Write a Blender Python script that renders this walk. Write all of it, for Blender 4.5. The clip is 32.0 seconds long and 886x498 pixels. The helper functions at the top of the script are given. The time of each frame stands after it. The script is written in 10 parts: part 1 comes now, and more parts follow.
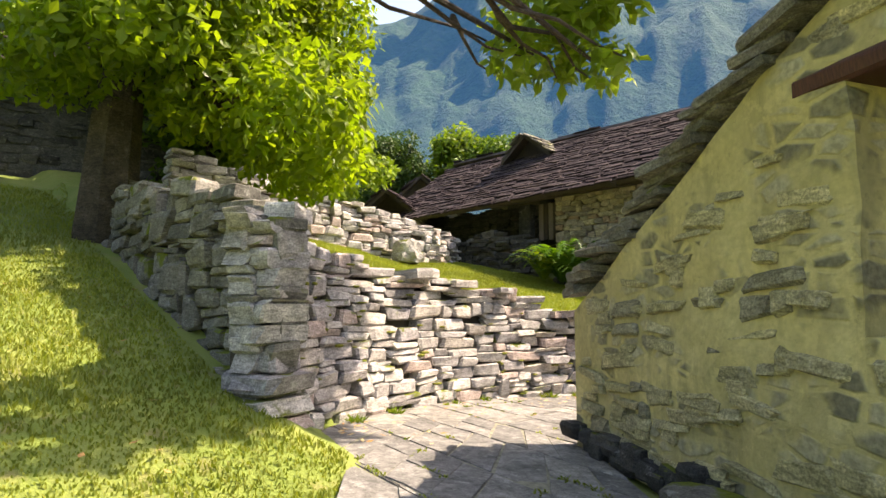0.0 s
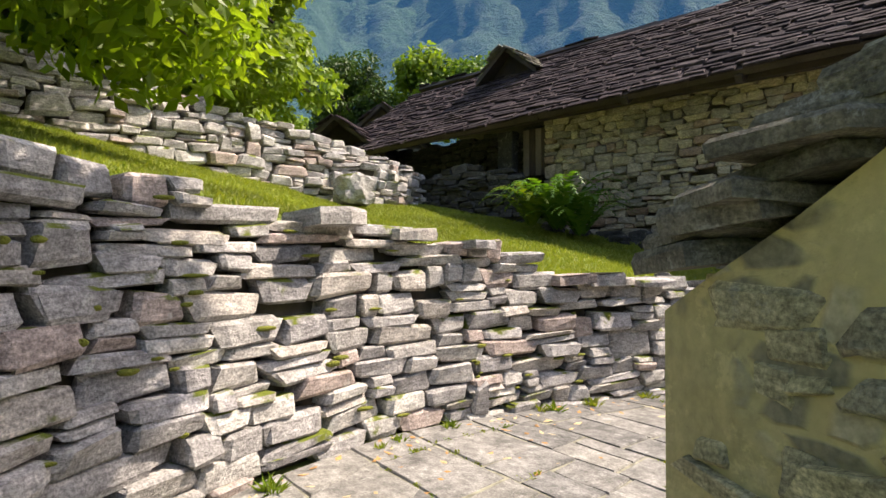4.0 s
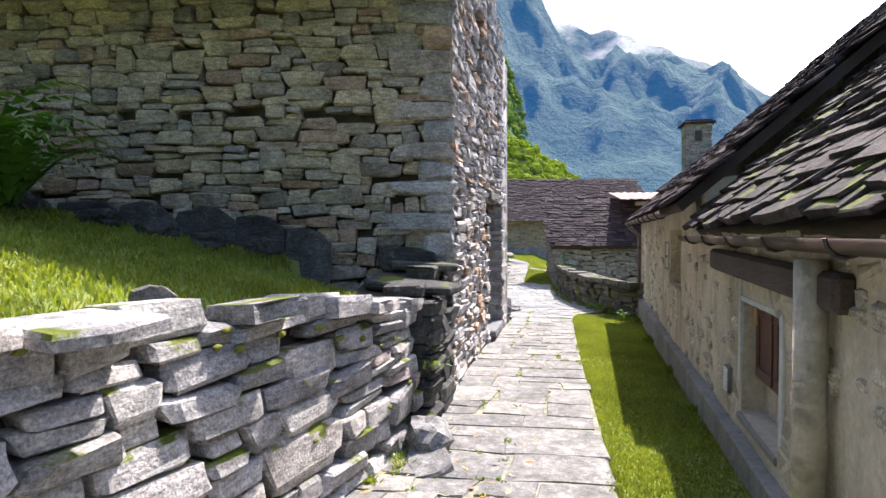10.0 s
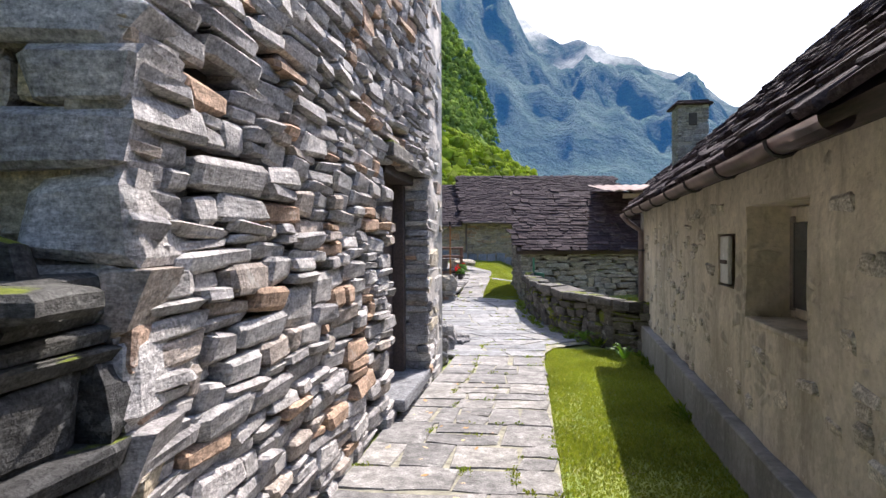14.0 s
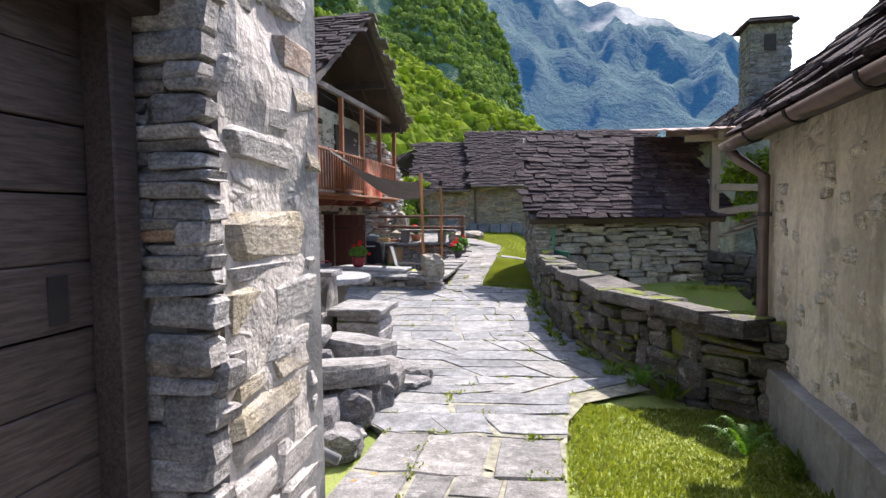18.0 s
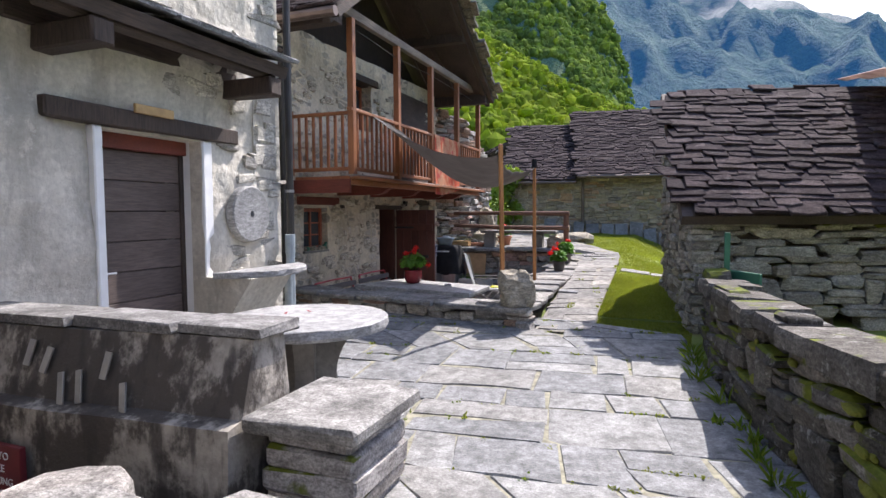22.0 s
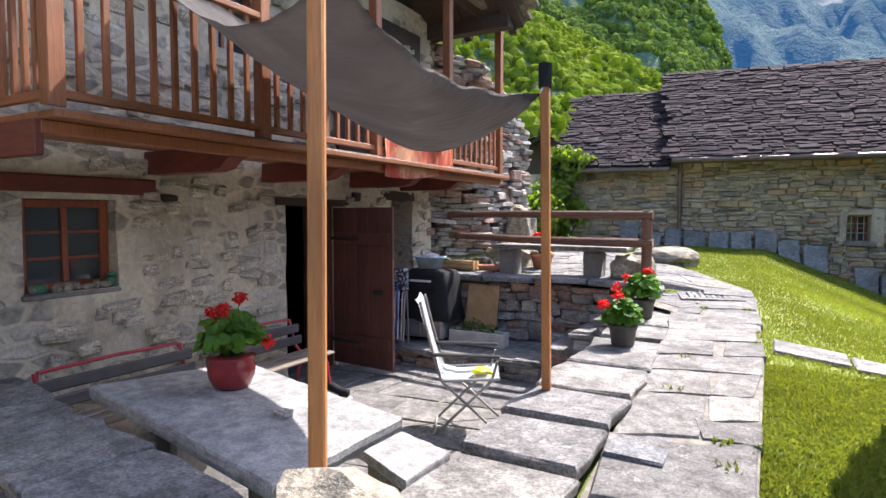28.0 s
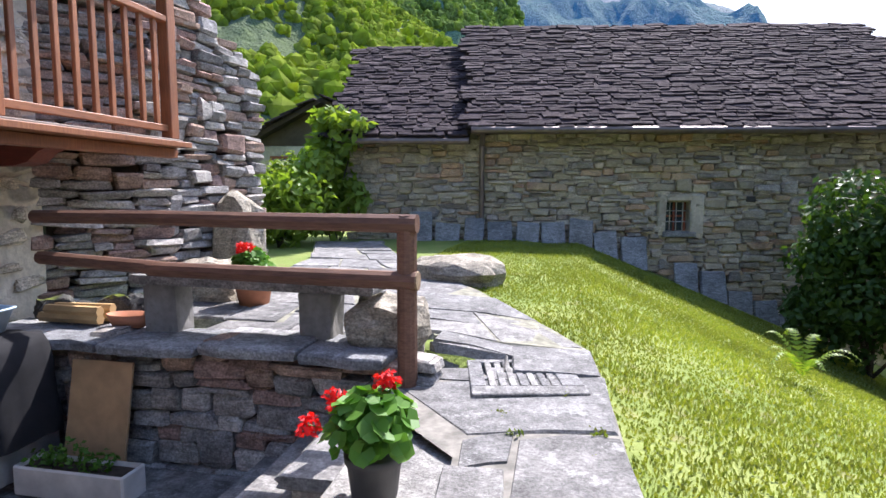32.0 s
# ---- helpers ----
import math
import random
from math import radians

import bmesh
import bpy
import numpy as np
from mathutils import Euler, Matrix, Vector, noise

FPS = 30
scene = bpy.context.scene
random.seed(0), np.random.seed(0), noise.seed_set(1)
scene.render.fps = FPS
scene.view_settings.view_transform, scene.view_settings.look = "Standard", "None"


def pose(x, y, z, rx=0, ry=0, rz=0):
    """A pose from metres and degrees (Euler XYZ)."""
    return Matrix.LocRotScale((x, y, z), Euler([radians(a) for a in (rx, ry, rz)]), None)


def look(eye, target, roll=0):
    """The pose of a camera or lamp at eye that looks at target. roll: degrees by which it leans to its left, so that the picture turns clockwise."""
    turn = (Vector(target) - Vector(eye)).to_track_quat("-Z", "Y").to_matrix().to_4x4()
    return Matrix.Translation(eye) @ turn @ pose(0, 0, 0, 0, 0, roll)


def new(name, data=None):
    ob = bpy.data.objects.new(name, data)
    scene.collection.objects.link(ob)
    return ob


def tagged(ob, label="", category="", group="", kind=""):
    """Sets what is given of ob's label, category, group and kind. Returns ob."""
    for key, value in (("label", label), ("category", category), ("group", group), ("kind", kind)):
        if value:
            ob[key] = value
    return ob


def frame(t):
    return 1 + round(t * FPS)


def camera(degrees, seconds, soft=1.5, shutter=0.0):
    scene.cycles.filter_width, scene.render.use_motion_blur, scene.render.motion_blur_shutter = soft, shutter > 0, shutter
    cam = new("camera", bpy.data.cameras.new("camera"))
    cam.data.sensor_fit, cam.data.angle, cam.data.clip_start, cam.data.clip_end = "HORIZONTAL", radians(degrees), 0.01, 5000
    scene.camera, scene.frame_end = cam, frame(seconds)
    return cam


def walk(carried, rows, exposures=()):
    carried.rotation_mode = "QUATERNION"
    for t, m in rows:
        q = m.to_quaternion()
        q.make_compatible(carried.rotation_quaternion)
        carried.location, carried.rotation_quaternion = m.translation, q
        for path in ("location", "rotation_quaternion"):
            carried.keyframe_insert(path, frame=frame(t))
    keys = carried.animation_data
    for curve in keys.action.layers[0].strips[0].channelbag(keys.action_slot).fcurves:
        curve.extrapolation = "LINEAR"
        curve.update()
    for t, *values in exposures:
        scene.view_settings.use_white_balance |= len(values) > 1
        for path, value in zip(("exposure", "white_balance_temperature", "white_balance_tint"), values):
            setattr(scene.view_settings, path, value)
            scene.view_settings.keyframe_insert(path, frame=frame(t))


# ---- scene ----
cam = camera(74.2, 32.0)
PATH = [
    (0, (4.355, -8.751, 1.495), (2.704, -7.639, 1.683), -0.0),
    (0.5, (4.016, -8.526, 1.519), (2.38, -7.384, 1.657), -0.1),
    (1, (3.682, -8.332, 1.569), (2.065, -7.161, 1.69), -0.1),
    (1.5, (3.285, -8.136, 1.577), (1.672, -6.957, 1.673), 0.0),
    (2, (2.985, -7.867, 1.559), (1.374, -6.682, 1.622), -0.0),
    (2.5, (2.692, -7.583, 1.589), (1.08, -6.399, 1.611), -0.1),
    (3, (2.377, -7.336, 1.638), (0.765, -6.152, 1.642), 0.1),
    (3.5, (2.149, -7.047, 1.623), (0.539, -5.86, 1.63), -0.2),
    (5.5, (1.129, -6.022, 1.718), (-0.441, -4.786, 1.654), 0.2),
    (6, (0.81, -5.809, 1.708), (-0.707, -4.509, 1.615), 0.3),
    (6.5, (0.611, -5.616, 1.709), (-0.848, -4.253, 1.583), 0.3),
    (7, (0.46, -5.381, 1.725), (-0.892, -3.918, 1.553), 0.2),
    (7.5, (0.329, -5.145, 1.738), (-0.897, -3.574, 1.563), 0.1),
    (8, (0.162, -4.881, 1.757), (-0.846, -3.159, 1.625), 0.2),
    (8.5, (0.119, -4.558, 1.742), (-0.663, -2.72, 1.636), -0.1),
    (9, (0.049, -4.2, 1.706), (-0.587, -2.305, 1.639), -0.2),
    (9.5, (-0.062, -3.71, 1.673), (-0.553, -1.772, 1.614), -0.2),
    (10, (-0.062, -3.207, 1.618), (-0.444, -1.245, 1.569), -0.2),
    (10.5, (-0.101, -2.739, 1.579), (-0.441, -0.769, 1.528), -0.2),
    (11, (-0.126, -2.226, 1.593), (-0.44, -0.252, 1.538), -0.1),
    (11.5, (-0.048, -1.713, 1.552), (-0.343, 0.264, 1.498), -0.3),
    (12, (-0.039, -1.18, 1.537), (-0.331, 0.797, 1.482), -0.1),
    (12.5, (-0.019, -0.593, 1.513), (-0.304, 1.386, 1.471), -0.2),
    (13, (0.0, 0.0, 1.5), (-0.285, 1.979, 1.476), -0.2),
    (13.5, (-0.015, 0.603, 1.471), (-0.302, 2.582, 1.449), -0.1),
    (14, (0.047, 1.171, 1.441), (-0.243, 3.15, 1.419), -0.2),
    (14.5, (0.028, 1.726, 1.417), (-0.27, 3.704, 1.394), -0.1),
    (15, (0.021, 2.316, 1.4), (-0.296, 4.291, 1.381), -0.1),
    (15.5, (0.063, 2.903, 1.391), (-0.261, 4.877, 1.363), -0.1),
    (17.5, (0.161, 5.028, 1.34), (-0.213, 6.989, 1.234), -0.5),
    (18, (0.18, 5.553, 1.347), (-0.195, 7.513, 1.225), -0.6),
    (18.5, (0.093, 6.101, 1.308), (-0.29, 8.06, 1.176), -0.3),
    (19, (0.072, 6.553, 1.281), (-0.319, 8.51, 1.142), -0.3),
    (19.5, (-0.001, 6.947, 1.306), (-0.416, 8.898, 1.162), -0.3),
    (20, (-0.128, 7.429, 1.298), (-0.581, 9.371, 1.147), -0.1),
    (20.5, (-0.186, 7.869, 1.277), (-0.681, 9.801, 1.127), -0.3),
    (21, (-0.264, 8.305, 1.298), (-0.851, 10.212, 1.154), -0.3),
    (21.5, (-0.372, 8.808, 1.299), (-1.04, 10.688, 1.166), -0.1),
    (22, (-0.402, 9.273, 1.268), (-1.11, 11.14, 1.146), -0.3),
    (22.5, (-0.47, 9.721, 1.248), (-1.229, 11.568, 1.129), -0.3),
    (23, (-0.564, 10.197, 1.244), (-1.379, 12.019, 1.124), -0.2),
    (23.5, (-0.608, 10.654, 1.214), (-1.502, 12.44, 1.1), -0.3),
    (24, (-0.684, 11.148, 1.17), (-1.679, 12.879, 1.056), -0.2),
    (24.5, (-0.791, 11.632, 1.263), (-1.81, 13.348, 1.131), -0.1),
    (26.5, (-0.87, 13.418, 1.258), (-1.901, 15.128, 1.144), -0.3),
    (27, (-0.943, 13.847, 1.304), (-1.963, 15.564, 1.191), -0.1),
    (27.5, (-1.001, 14.225, 1.292), (-1.99, 15.96, 1.183), -0.1),
    (28, (-1.11, 14.584, 1.243), (-2.084, 16.327, 1.13), -0.0),
    (28.5, (-1.25, 15.024, 1.263), (-2.193, 16.783, 1.129), 0.0),
    (29, (-1.288, 15.462, 1.272), (-2.121, 17.276, 1.136), 0.0),
    (29.5, (-1.309, 15.897, 1.341), (-2.064, 17.743, 1.204), -0.1),
    (30, (-1.394, 16.315, 1.339), (-2.088, 18.186, 1.199), -0.0),
    (30.5, (-1.38, 16.678, 1.337), (-1.988, 18.578, 1.194), -0.1),
    (31, (-1.38, 17.081, 1.365), (-1.891, 19.008, 1.202), -0.2),
    (31.5, (-1.433, 17.547, 1.393), (-1.878, 19.488, 1.201), -0.1),
    (32, (-1.431, 17.951, 1.413), (-1.835, 19.9, 1.215), -0.0),
]
walk(cam, [(t, look(eye, target, roll)) for t, eye, target, roll in PATH], [(0, 1.66, 8500, 17), (2, 1.44, 8300, 17), (3, 1.32, 7900, 15), (7, 1.16, 6750, 16), (9, 1.62, 6550, 17), (12, 1.62, 6450, 17), (13.5, 1.44, 6450, 17), (15, 1.24, 6450, 17), (18, 1.34, 6450, 17), (19, 1.29, 6450, 17), (21, 1.18, 6450, 17), (24, 1.23, 6450, 17), (27, 1.69, 6450, 17), (28.5, 1.54, 6450, 17), (30, 1.58, 6150, 18), (32, 1.49, 6050, 18)])

# ---- sky and sun ----
SUN_WAY = Vector((0.27, 0.78, 1.0)).normalized()          # towards the sun
sun_data = bpy.data.lights.new("sun", "SUN")
sun_data.energy, sun_data.angle, sun_data.color = 3.8, radians(0.55), (1.0, 0.955, 0.88)
sun = new("sun", sun_data)
sun.matrix_world = look(SUN_WAY * 60, (0, 0, 0))
world = bpy.data.worlds.new("sky")
scene.world = world
world.use_nodes = True
sky = world.node_tree.nodes.new("ShaderNodeTexSky")
sky.sky_type, sky.sun_disc = "NISHITA", False
sky.sun_elevation, sky.sun_rotation = math.asin(SUN_WAY.z), math.atan2(SUN_WAY.x, SUN_WAY.y)
sky.air_density, sky.dust_density, sky.ozone_density = 1.0, 1.4, 1.0
world.node_tree.links.new(sky.outputs[0], world.node_tree.nodes["Background"].inputs["Color"])
world.node_tree.nodes["Background"].inputs["Strength"].default_value = 0.15


# ---- materials ----
class Mat:
    """A principled material and short calls for its nodes; places are in world metres, shifted piece by piece."""

    def __init__(self, name, rough=0.85, metal=0.0, shift=True):
        self.m = bpy.data.materials.new(name)
        self.m.use_nodes = True
        self.t = self.m.node_tree
        self.b = self.t.nodes["Principled BSDF"]
        self.b.inputs["Roughness"].default_value, self.b.inputs["Metallic"].default_value = rough, metal
        geo, info = self.n("ShaderNodeNewGeometry"), self.n("ShaderNodeObjectInfo")
        add = self.math("ADD", info.outputs["Random"], geo.outputs["Random Per Island"])
        self.rnd = self.math("FRACT", add)
        self.normal = geo.outputs["Normal"]
        self.pos = geo.outputs["Position"]
        if shift:
            mul = self.n("ShaderNodeVectorMath", operation="MULTIPLY_ADD")
            comb = self.n("ShaderNodeCombineXYZ")
            for k in range(3):
                self.l(self.rnd, comb.inputs[k])
            self.l(comb.outputs[0], mul.inputs[0])
            mul.inputs[1].default_value = (7.3, 3.1, 5.7)
            self.l(self.pos, mul.inputs[2])
            self.pos = mul.outputs[0]

    def n(self, kind, operation="", use_clamp=False, feature="", interpolation_type="", data_type="", blend_type=""):
        node = self.t.nodes.new(kind)
        if operation:
            node.operation = operation
        if use_clamp:
            node.use_clamp = True
        if feature:
            node.feature = feature
        if interpolation_type:
            node.interpolation_type = interpolation_type
        if data_type:
            node.data_type = data_type
        if blend_type:
            node.blend_type = blend_type
        return node

    def l(self, a, b):
        self.t.links.new(a, b)

    def put(self, sock, v):
        if hasattr(v, "is_linked"):
            self.l(v, sock)
        else:
            sock.default_value = v

    def math(self, op, a, b=0.0, clamp=False):
        node = self.n("ShaderNodeMath", operation=op, use_clamp=clamp)
        self.put(node.inputs[0], a)
        self.put(node.inputs[1], b)
        return node.outputs[0]

    def noise(self, scale, detail=4.0, stretch=None, rough=0.55):
        node = self.n("ShaderNodeTexNoise")
        node.inputs["Scale"].default_value, node.inputs["Detail"].default_value = scale, detail
        node.inputs["Roughness"].default_value = rough
        src = self.pos
        if stretch:
            mp = self.n("ShaderNodeMapping")
            mp.inputs["Scale"].default_value = stretch
            self.l(src, mp.inputs["Vector"])
            src = mp.outputs[0]
        self.l(src, node.inputs["Vector"])
        return node.outputs["Fac"]

    def cells(self, scale, feature="F1", stretch=None, out="Distance"):
        node = self.n("ShaderNodeTexVoronoi", feature=feature)
        node.inputs["Scale"].default_value = scale
        src = self.pos
        if stretch:
            mp = self.n("ShaderNodeMapping")
            mp.inputs["Scale"].default_value = stretch
            self.l(src, mp.inputs["Vector"])
            src = mp.outputs[0]
        self.l(src, node.inputs["Vector"])
        return node.outputs[out]

    def step(self, v, lo, hi):
        node = self.n("ShaderNodeMapRange", interpolation_type="SMOOTHSTEP")
        self.put(node.inputs["Value"], v)
        node.inputs["From Min"].default_value, node.inputs["From Max"].default_value = lo, hi
        return node.outputs[0]

    def ramp(self, v, stops):
        node = self.n("ShaderNodeValToRGB")
        self.l(v, node.inputs[0])
        e = node.color_ramp.elements
        while len(e) < len(stops):
            e.new(0.5)
        for el, (p, c) in zip(e, stops):
            el.position, el.color = p, (*c, 1)
        return node.outputs[0]

    def mix(self, f, a, b, kind="MIX"):
        node = self.n("ShaderNodeMix", data_type="RGBA", blend_type=kind)
        self.put(node.inputs["Factor"], f)
        for sock, v in ((node.inputs[6], a), (node.inputs[7], b)):
            self.put(sock, (*v, 1) if isinstance(v, tuple) and len(v) == 3 else v)
        return node.outputs[2]

    def grey(self, v, lo, hi):
        """A multiplier from lo to hi that follows v."""
        return self.ramp(v, [(0.34, (lo,) * 3), (0.68, (hi,) * 3)])

    def bump(self, v, strength, dist):
        node = self.n("ShaderNodeBump")
        node.inputs["Strength"].default_value, node.inputs["Distance"].default_value = strength, dist
        self.l(v, node.inputs["Height"])
        if self.b.inputs["Normal"].is_linked:
            self.l(self.b.inputs["Normal"].links[0].from_socket, node.inputs["Normal"])
        self.l(node.outputs[0], self.b.inputs["Normal"])

    def colour(self, v):
        self.put(self.b.inputs["Base Color"], (*v, 1) if isinstance(v, tuple) else v)
        return self.m


def stone_mat(name, cols, moss=0.0, lichen=0.3, rough=0.88, bump=0.8, speck=0.6, stain=0.6, veil=None, pits=0.4):
    k = Mat(name, rough)
    k.b.inputs["Specular IOR Level"].default_value = 0.2
    c = k.ramp(k.rnd, [(i / len(cols), v) for i, v in enumerate(cols)])
    k.m.node_tree.nodes[-1].color_ramp.interpolation = "CONSTANT"
    c = k.mix(0.2, c, cols[len(cols) // 2])
    c = k.mix(1.0, c, k.grey(k.noise(3.1, 6, rough=0.65), stain, 1.3), "MULTIPLY")
    c = k.mix(1.0, c, k.grey(k.noise(70, 3, rough=0.7), speck, 1.4), "MULTIPLY")
    c = k.mix(1.0, c, k.grey(k.noise(13, 5, (1, 1, 3.2), 0.65), 0.64, 1.34), "MULTIPLY")
    if pits:
        holes = k.step(k.noise(21, 6, rough=0.75), 0.6, 0.72)
        c = k.mix(k.math("MULTIPLY", holes, pits), c, (0.035, 0.033, 0.03))
    if lichen:
        spots = k.step(k.noise(8, 8, rough=0.78), 0.56, 0.64)
        c = k.mix(k.math("MULTIPLY", spots, lichen), c, (0.66, 0.66, 0.62))
    if veil:
        c = k.mix(k.math("MULTIPLY", k.step(k.noise(1.7, 4), 0.42, 0.62), veil[0]), c, veil[1])
    if moss:
        up = k.n("ShaderNodeSeparateXYZ")
        k.l(k.normal, up.inputs[0])
        f = k.math("MULTIPLY_ADD", up.outputs[2], 0.16)
        k.t.nodes[-1].inputs[2].default_value = 0.0
        f = k.math("ADD", f, k.noise(2.6, 5))
        f = k.step(f, 0.74 - 0.25 * moss, 0.80 - 0.2 * moss)
        green = k.mix(k.noise(30, 2), (0.055, 0.075, 0.012), (0.20, 0.23, 0.03))
        c = k.mix(f, c, green)
    k.bump(k.noise(5, 8, rough=0.7), bump * 0.9, 0.05)
    k.bump(k.noise(13, 6, (0.7, 0.7, 3.0), 0.7), bump * 0.7, 0.022)
    k.bump(k.noise(60, 4), bump * 0.5, 0.007)
    return k.colour(c)


GREYS = [(0.53, 0.50, 0.475), (0.40, 0.38, 0.37), (0.60, 0.57, 0.53), (0.44, 0.415, 0.39), (0.30, 0.285, 0.285), (0.55, 0.50, 0.45), (0.48, 0.455, 0.45), (0.48, 0.38, 0.34)]
M_WALL = stone_mat("dry_stone", GREYS, moss=0.22, lichen=0.35)
# One barn stone in two palettes: sunlit east face, shaded south face.
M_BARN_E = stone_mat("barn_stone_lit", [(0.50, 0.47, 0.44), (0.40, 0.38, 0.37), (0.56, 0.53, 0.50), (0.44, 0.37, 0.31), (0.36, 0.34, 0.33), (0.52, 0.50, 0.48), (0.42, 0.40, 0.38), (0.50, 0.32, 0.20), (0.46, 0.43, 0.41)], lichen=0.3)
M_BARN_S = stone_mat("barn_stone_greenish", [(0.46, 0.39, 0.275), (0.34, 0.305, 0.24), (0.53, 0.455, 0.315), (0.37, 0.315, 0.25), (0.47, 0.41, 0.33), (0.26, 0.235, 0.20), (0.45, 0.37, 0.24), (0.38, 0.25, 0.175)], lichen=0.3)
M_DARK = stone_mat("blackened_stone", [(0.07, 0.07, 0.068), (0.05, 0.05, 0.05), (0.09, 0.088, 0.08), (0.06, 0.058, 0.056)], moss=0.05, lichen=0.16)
M_OLD = stone_mat("old_wall_stone", [(0.21, 0.195, 0.17), (0.27, 0.255, 0.225), (0.15, 0.145, 0.13), (0.33, 0.31, 0.28), (0.22, 0.205, 0.185)], moss=0.52, lichen=0.3)
M_GARDEN = stone_mat("mossy_garden_stone", [(0.11, 0.10, 0.085), (0.15, 0.14, 0.12), (0.085, 0.08, 0.072), (0.19, 0.175, 0.155), (0.12, 0.11, 0.10)], moss=0.58, lichen=0.3)
M_HUT = stone_mat("hut_stone", [(0.30, 0.29, 0.25), (0.25, 0.25, 0.22), (0.36, 0.34, 0.28), (0.28, 0.26, 0.22), (0.33, 0.33, 0.30), (0.22, 0.21, 0.19)], moss=0.05, lichen=0.25)
M_FAR = stone_mat("far_house_stone", [(0.46, 0.385, 0.28), (0.33, 0.285, 0.235), (0.52, 0.45, 0.34), (0.40, 0.335, 0.25), (0.46, 0.41, 0.35), (0.47, 0.29, 0.18), (0.24, 0.21, 0.18)], lichen=0.2, veil=(0.4, (0.58, 0.49, 0.30)))
M_TERR = stone_mat("terrace_stone", [(0.33, 0.30, 0.275), (0.41, 0.385, 0.355), (0.25, 0.24, 0.23), (0.46, 0.43, 0.39), (0.38, 0.24, 0.17), (0.30, 0.29, 0.285), (0.34, 0.2, 0.16)], lichen=0.25)
M_ROOF = stone_mat("roof_slab", [(0.046, 0.034, 0.038), (0.032, 0.024, 0.028), (0.064, 0.048, 0.05), (0.042, 0.031, 0.036), (0.085, 0.066, 0.068)], moss=0.0, lichen=0.07, rough=0.9)
M_ROOF.node_tree.nodes["Principled BSDF"].inputs["Specular IOR Level"].default_value = 0.08
M_ROOF_MOSS = stone_mat("mossy_roof_slab", [(0.06, 0.047, 0.046), (0.042, 0.034, 0.034), (0.082, 0.066, 0.063), (0.052, 0.042, 0.041)], moss=0.2, lichen=0.10)
M_ROOF_EDGE = stone_mat("weathered_edge_slab", [(0.20, 0.18, 0.14), (0.16, 0.15, 0.12), (0.24, 0.22, 0.18), (0.18, 0.17, 0.14)], moss=0.18, lichen=0.3)
M_PAVE = stone_mat("paving_gneiss", [(0.215, 0.206, 0.195), (0.17, 0.165, 0.16), (0.245, 0.234, 0.216), (0.195, 0.188, 0.18), (0.15, 0.147, 0.144)], moss=0.0, lichen=0.3, bump=0.5, rough=0.75, stain=0.62, speck=0.75, pits=0.25)
M_COURT = stone_mat("courtyard_gneiss", [(0.18, 0.184, 0.19), (0.145, 0.15, 0.156), (0.215, 0.216, 0.213), (0.165, 0.17, 0.176), (0.20, 0.196, 0.188)], lichen=0.12, bump=0.45, rough=0.7, stain=0.72, speck=0.85, pits=0.2)
M_CAP = stone_mat("cap_gneiss", [(0.27, 0.262, 0.25), (0.225, 0.22, 0.217), (0.31, 0.297, 0.275)], lichen=0.3, bump=0.6, stain=0.5, rough=0.7)
M_GRANITE = stone_mat("sawn_granite", [(0.29, 0.29, 0.292), (0.265, 0.266, 0.268)], lichen=0.05, bump=0.12, speck=0.8, stain=0.85, rough=0.55, pits=0.12)
M_BOULDER = stone_mat("boulder", [(0.40, 0.355, 0.275), (0.37, 0.33, 0.26)], lichen=0.25, bump=0.9)
M_SLATE = stone_mat("blue_grey_slab", [(0.25, 0.255, 0.26), (0.21, 0.215, 0.225), (0.29, 0.29, 0.29)], lichen=0.12, bump=0.3, stain=0.7, pits=0.15)


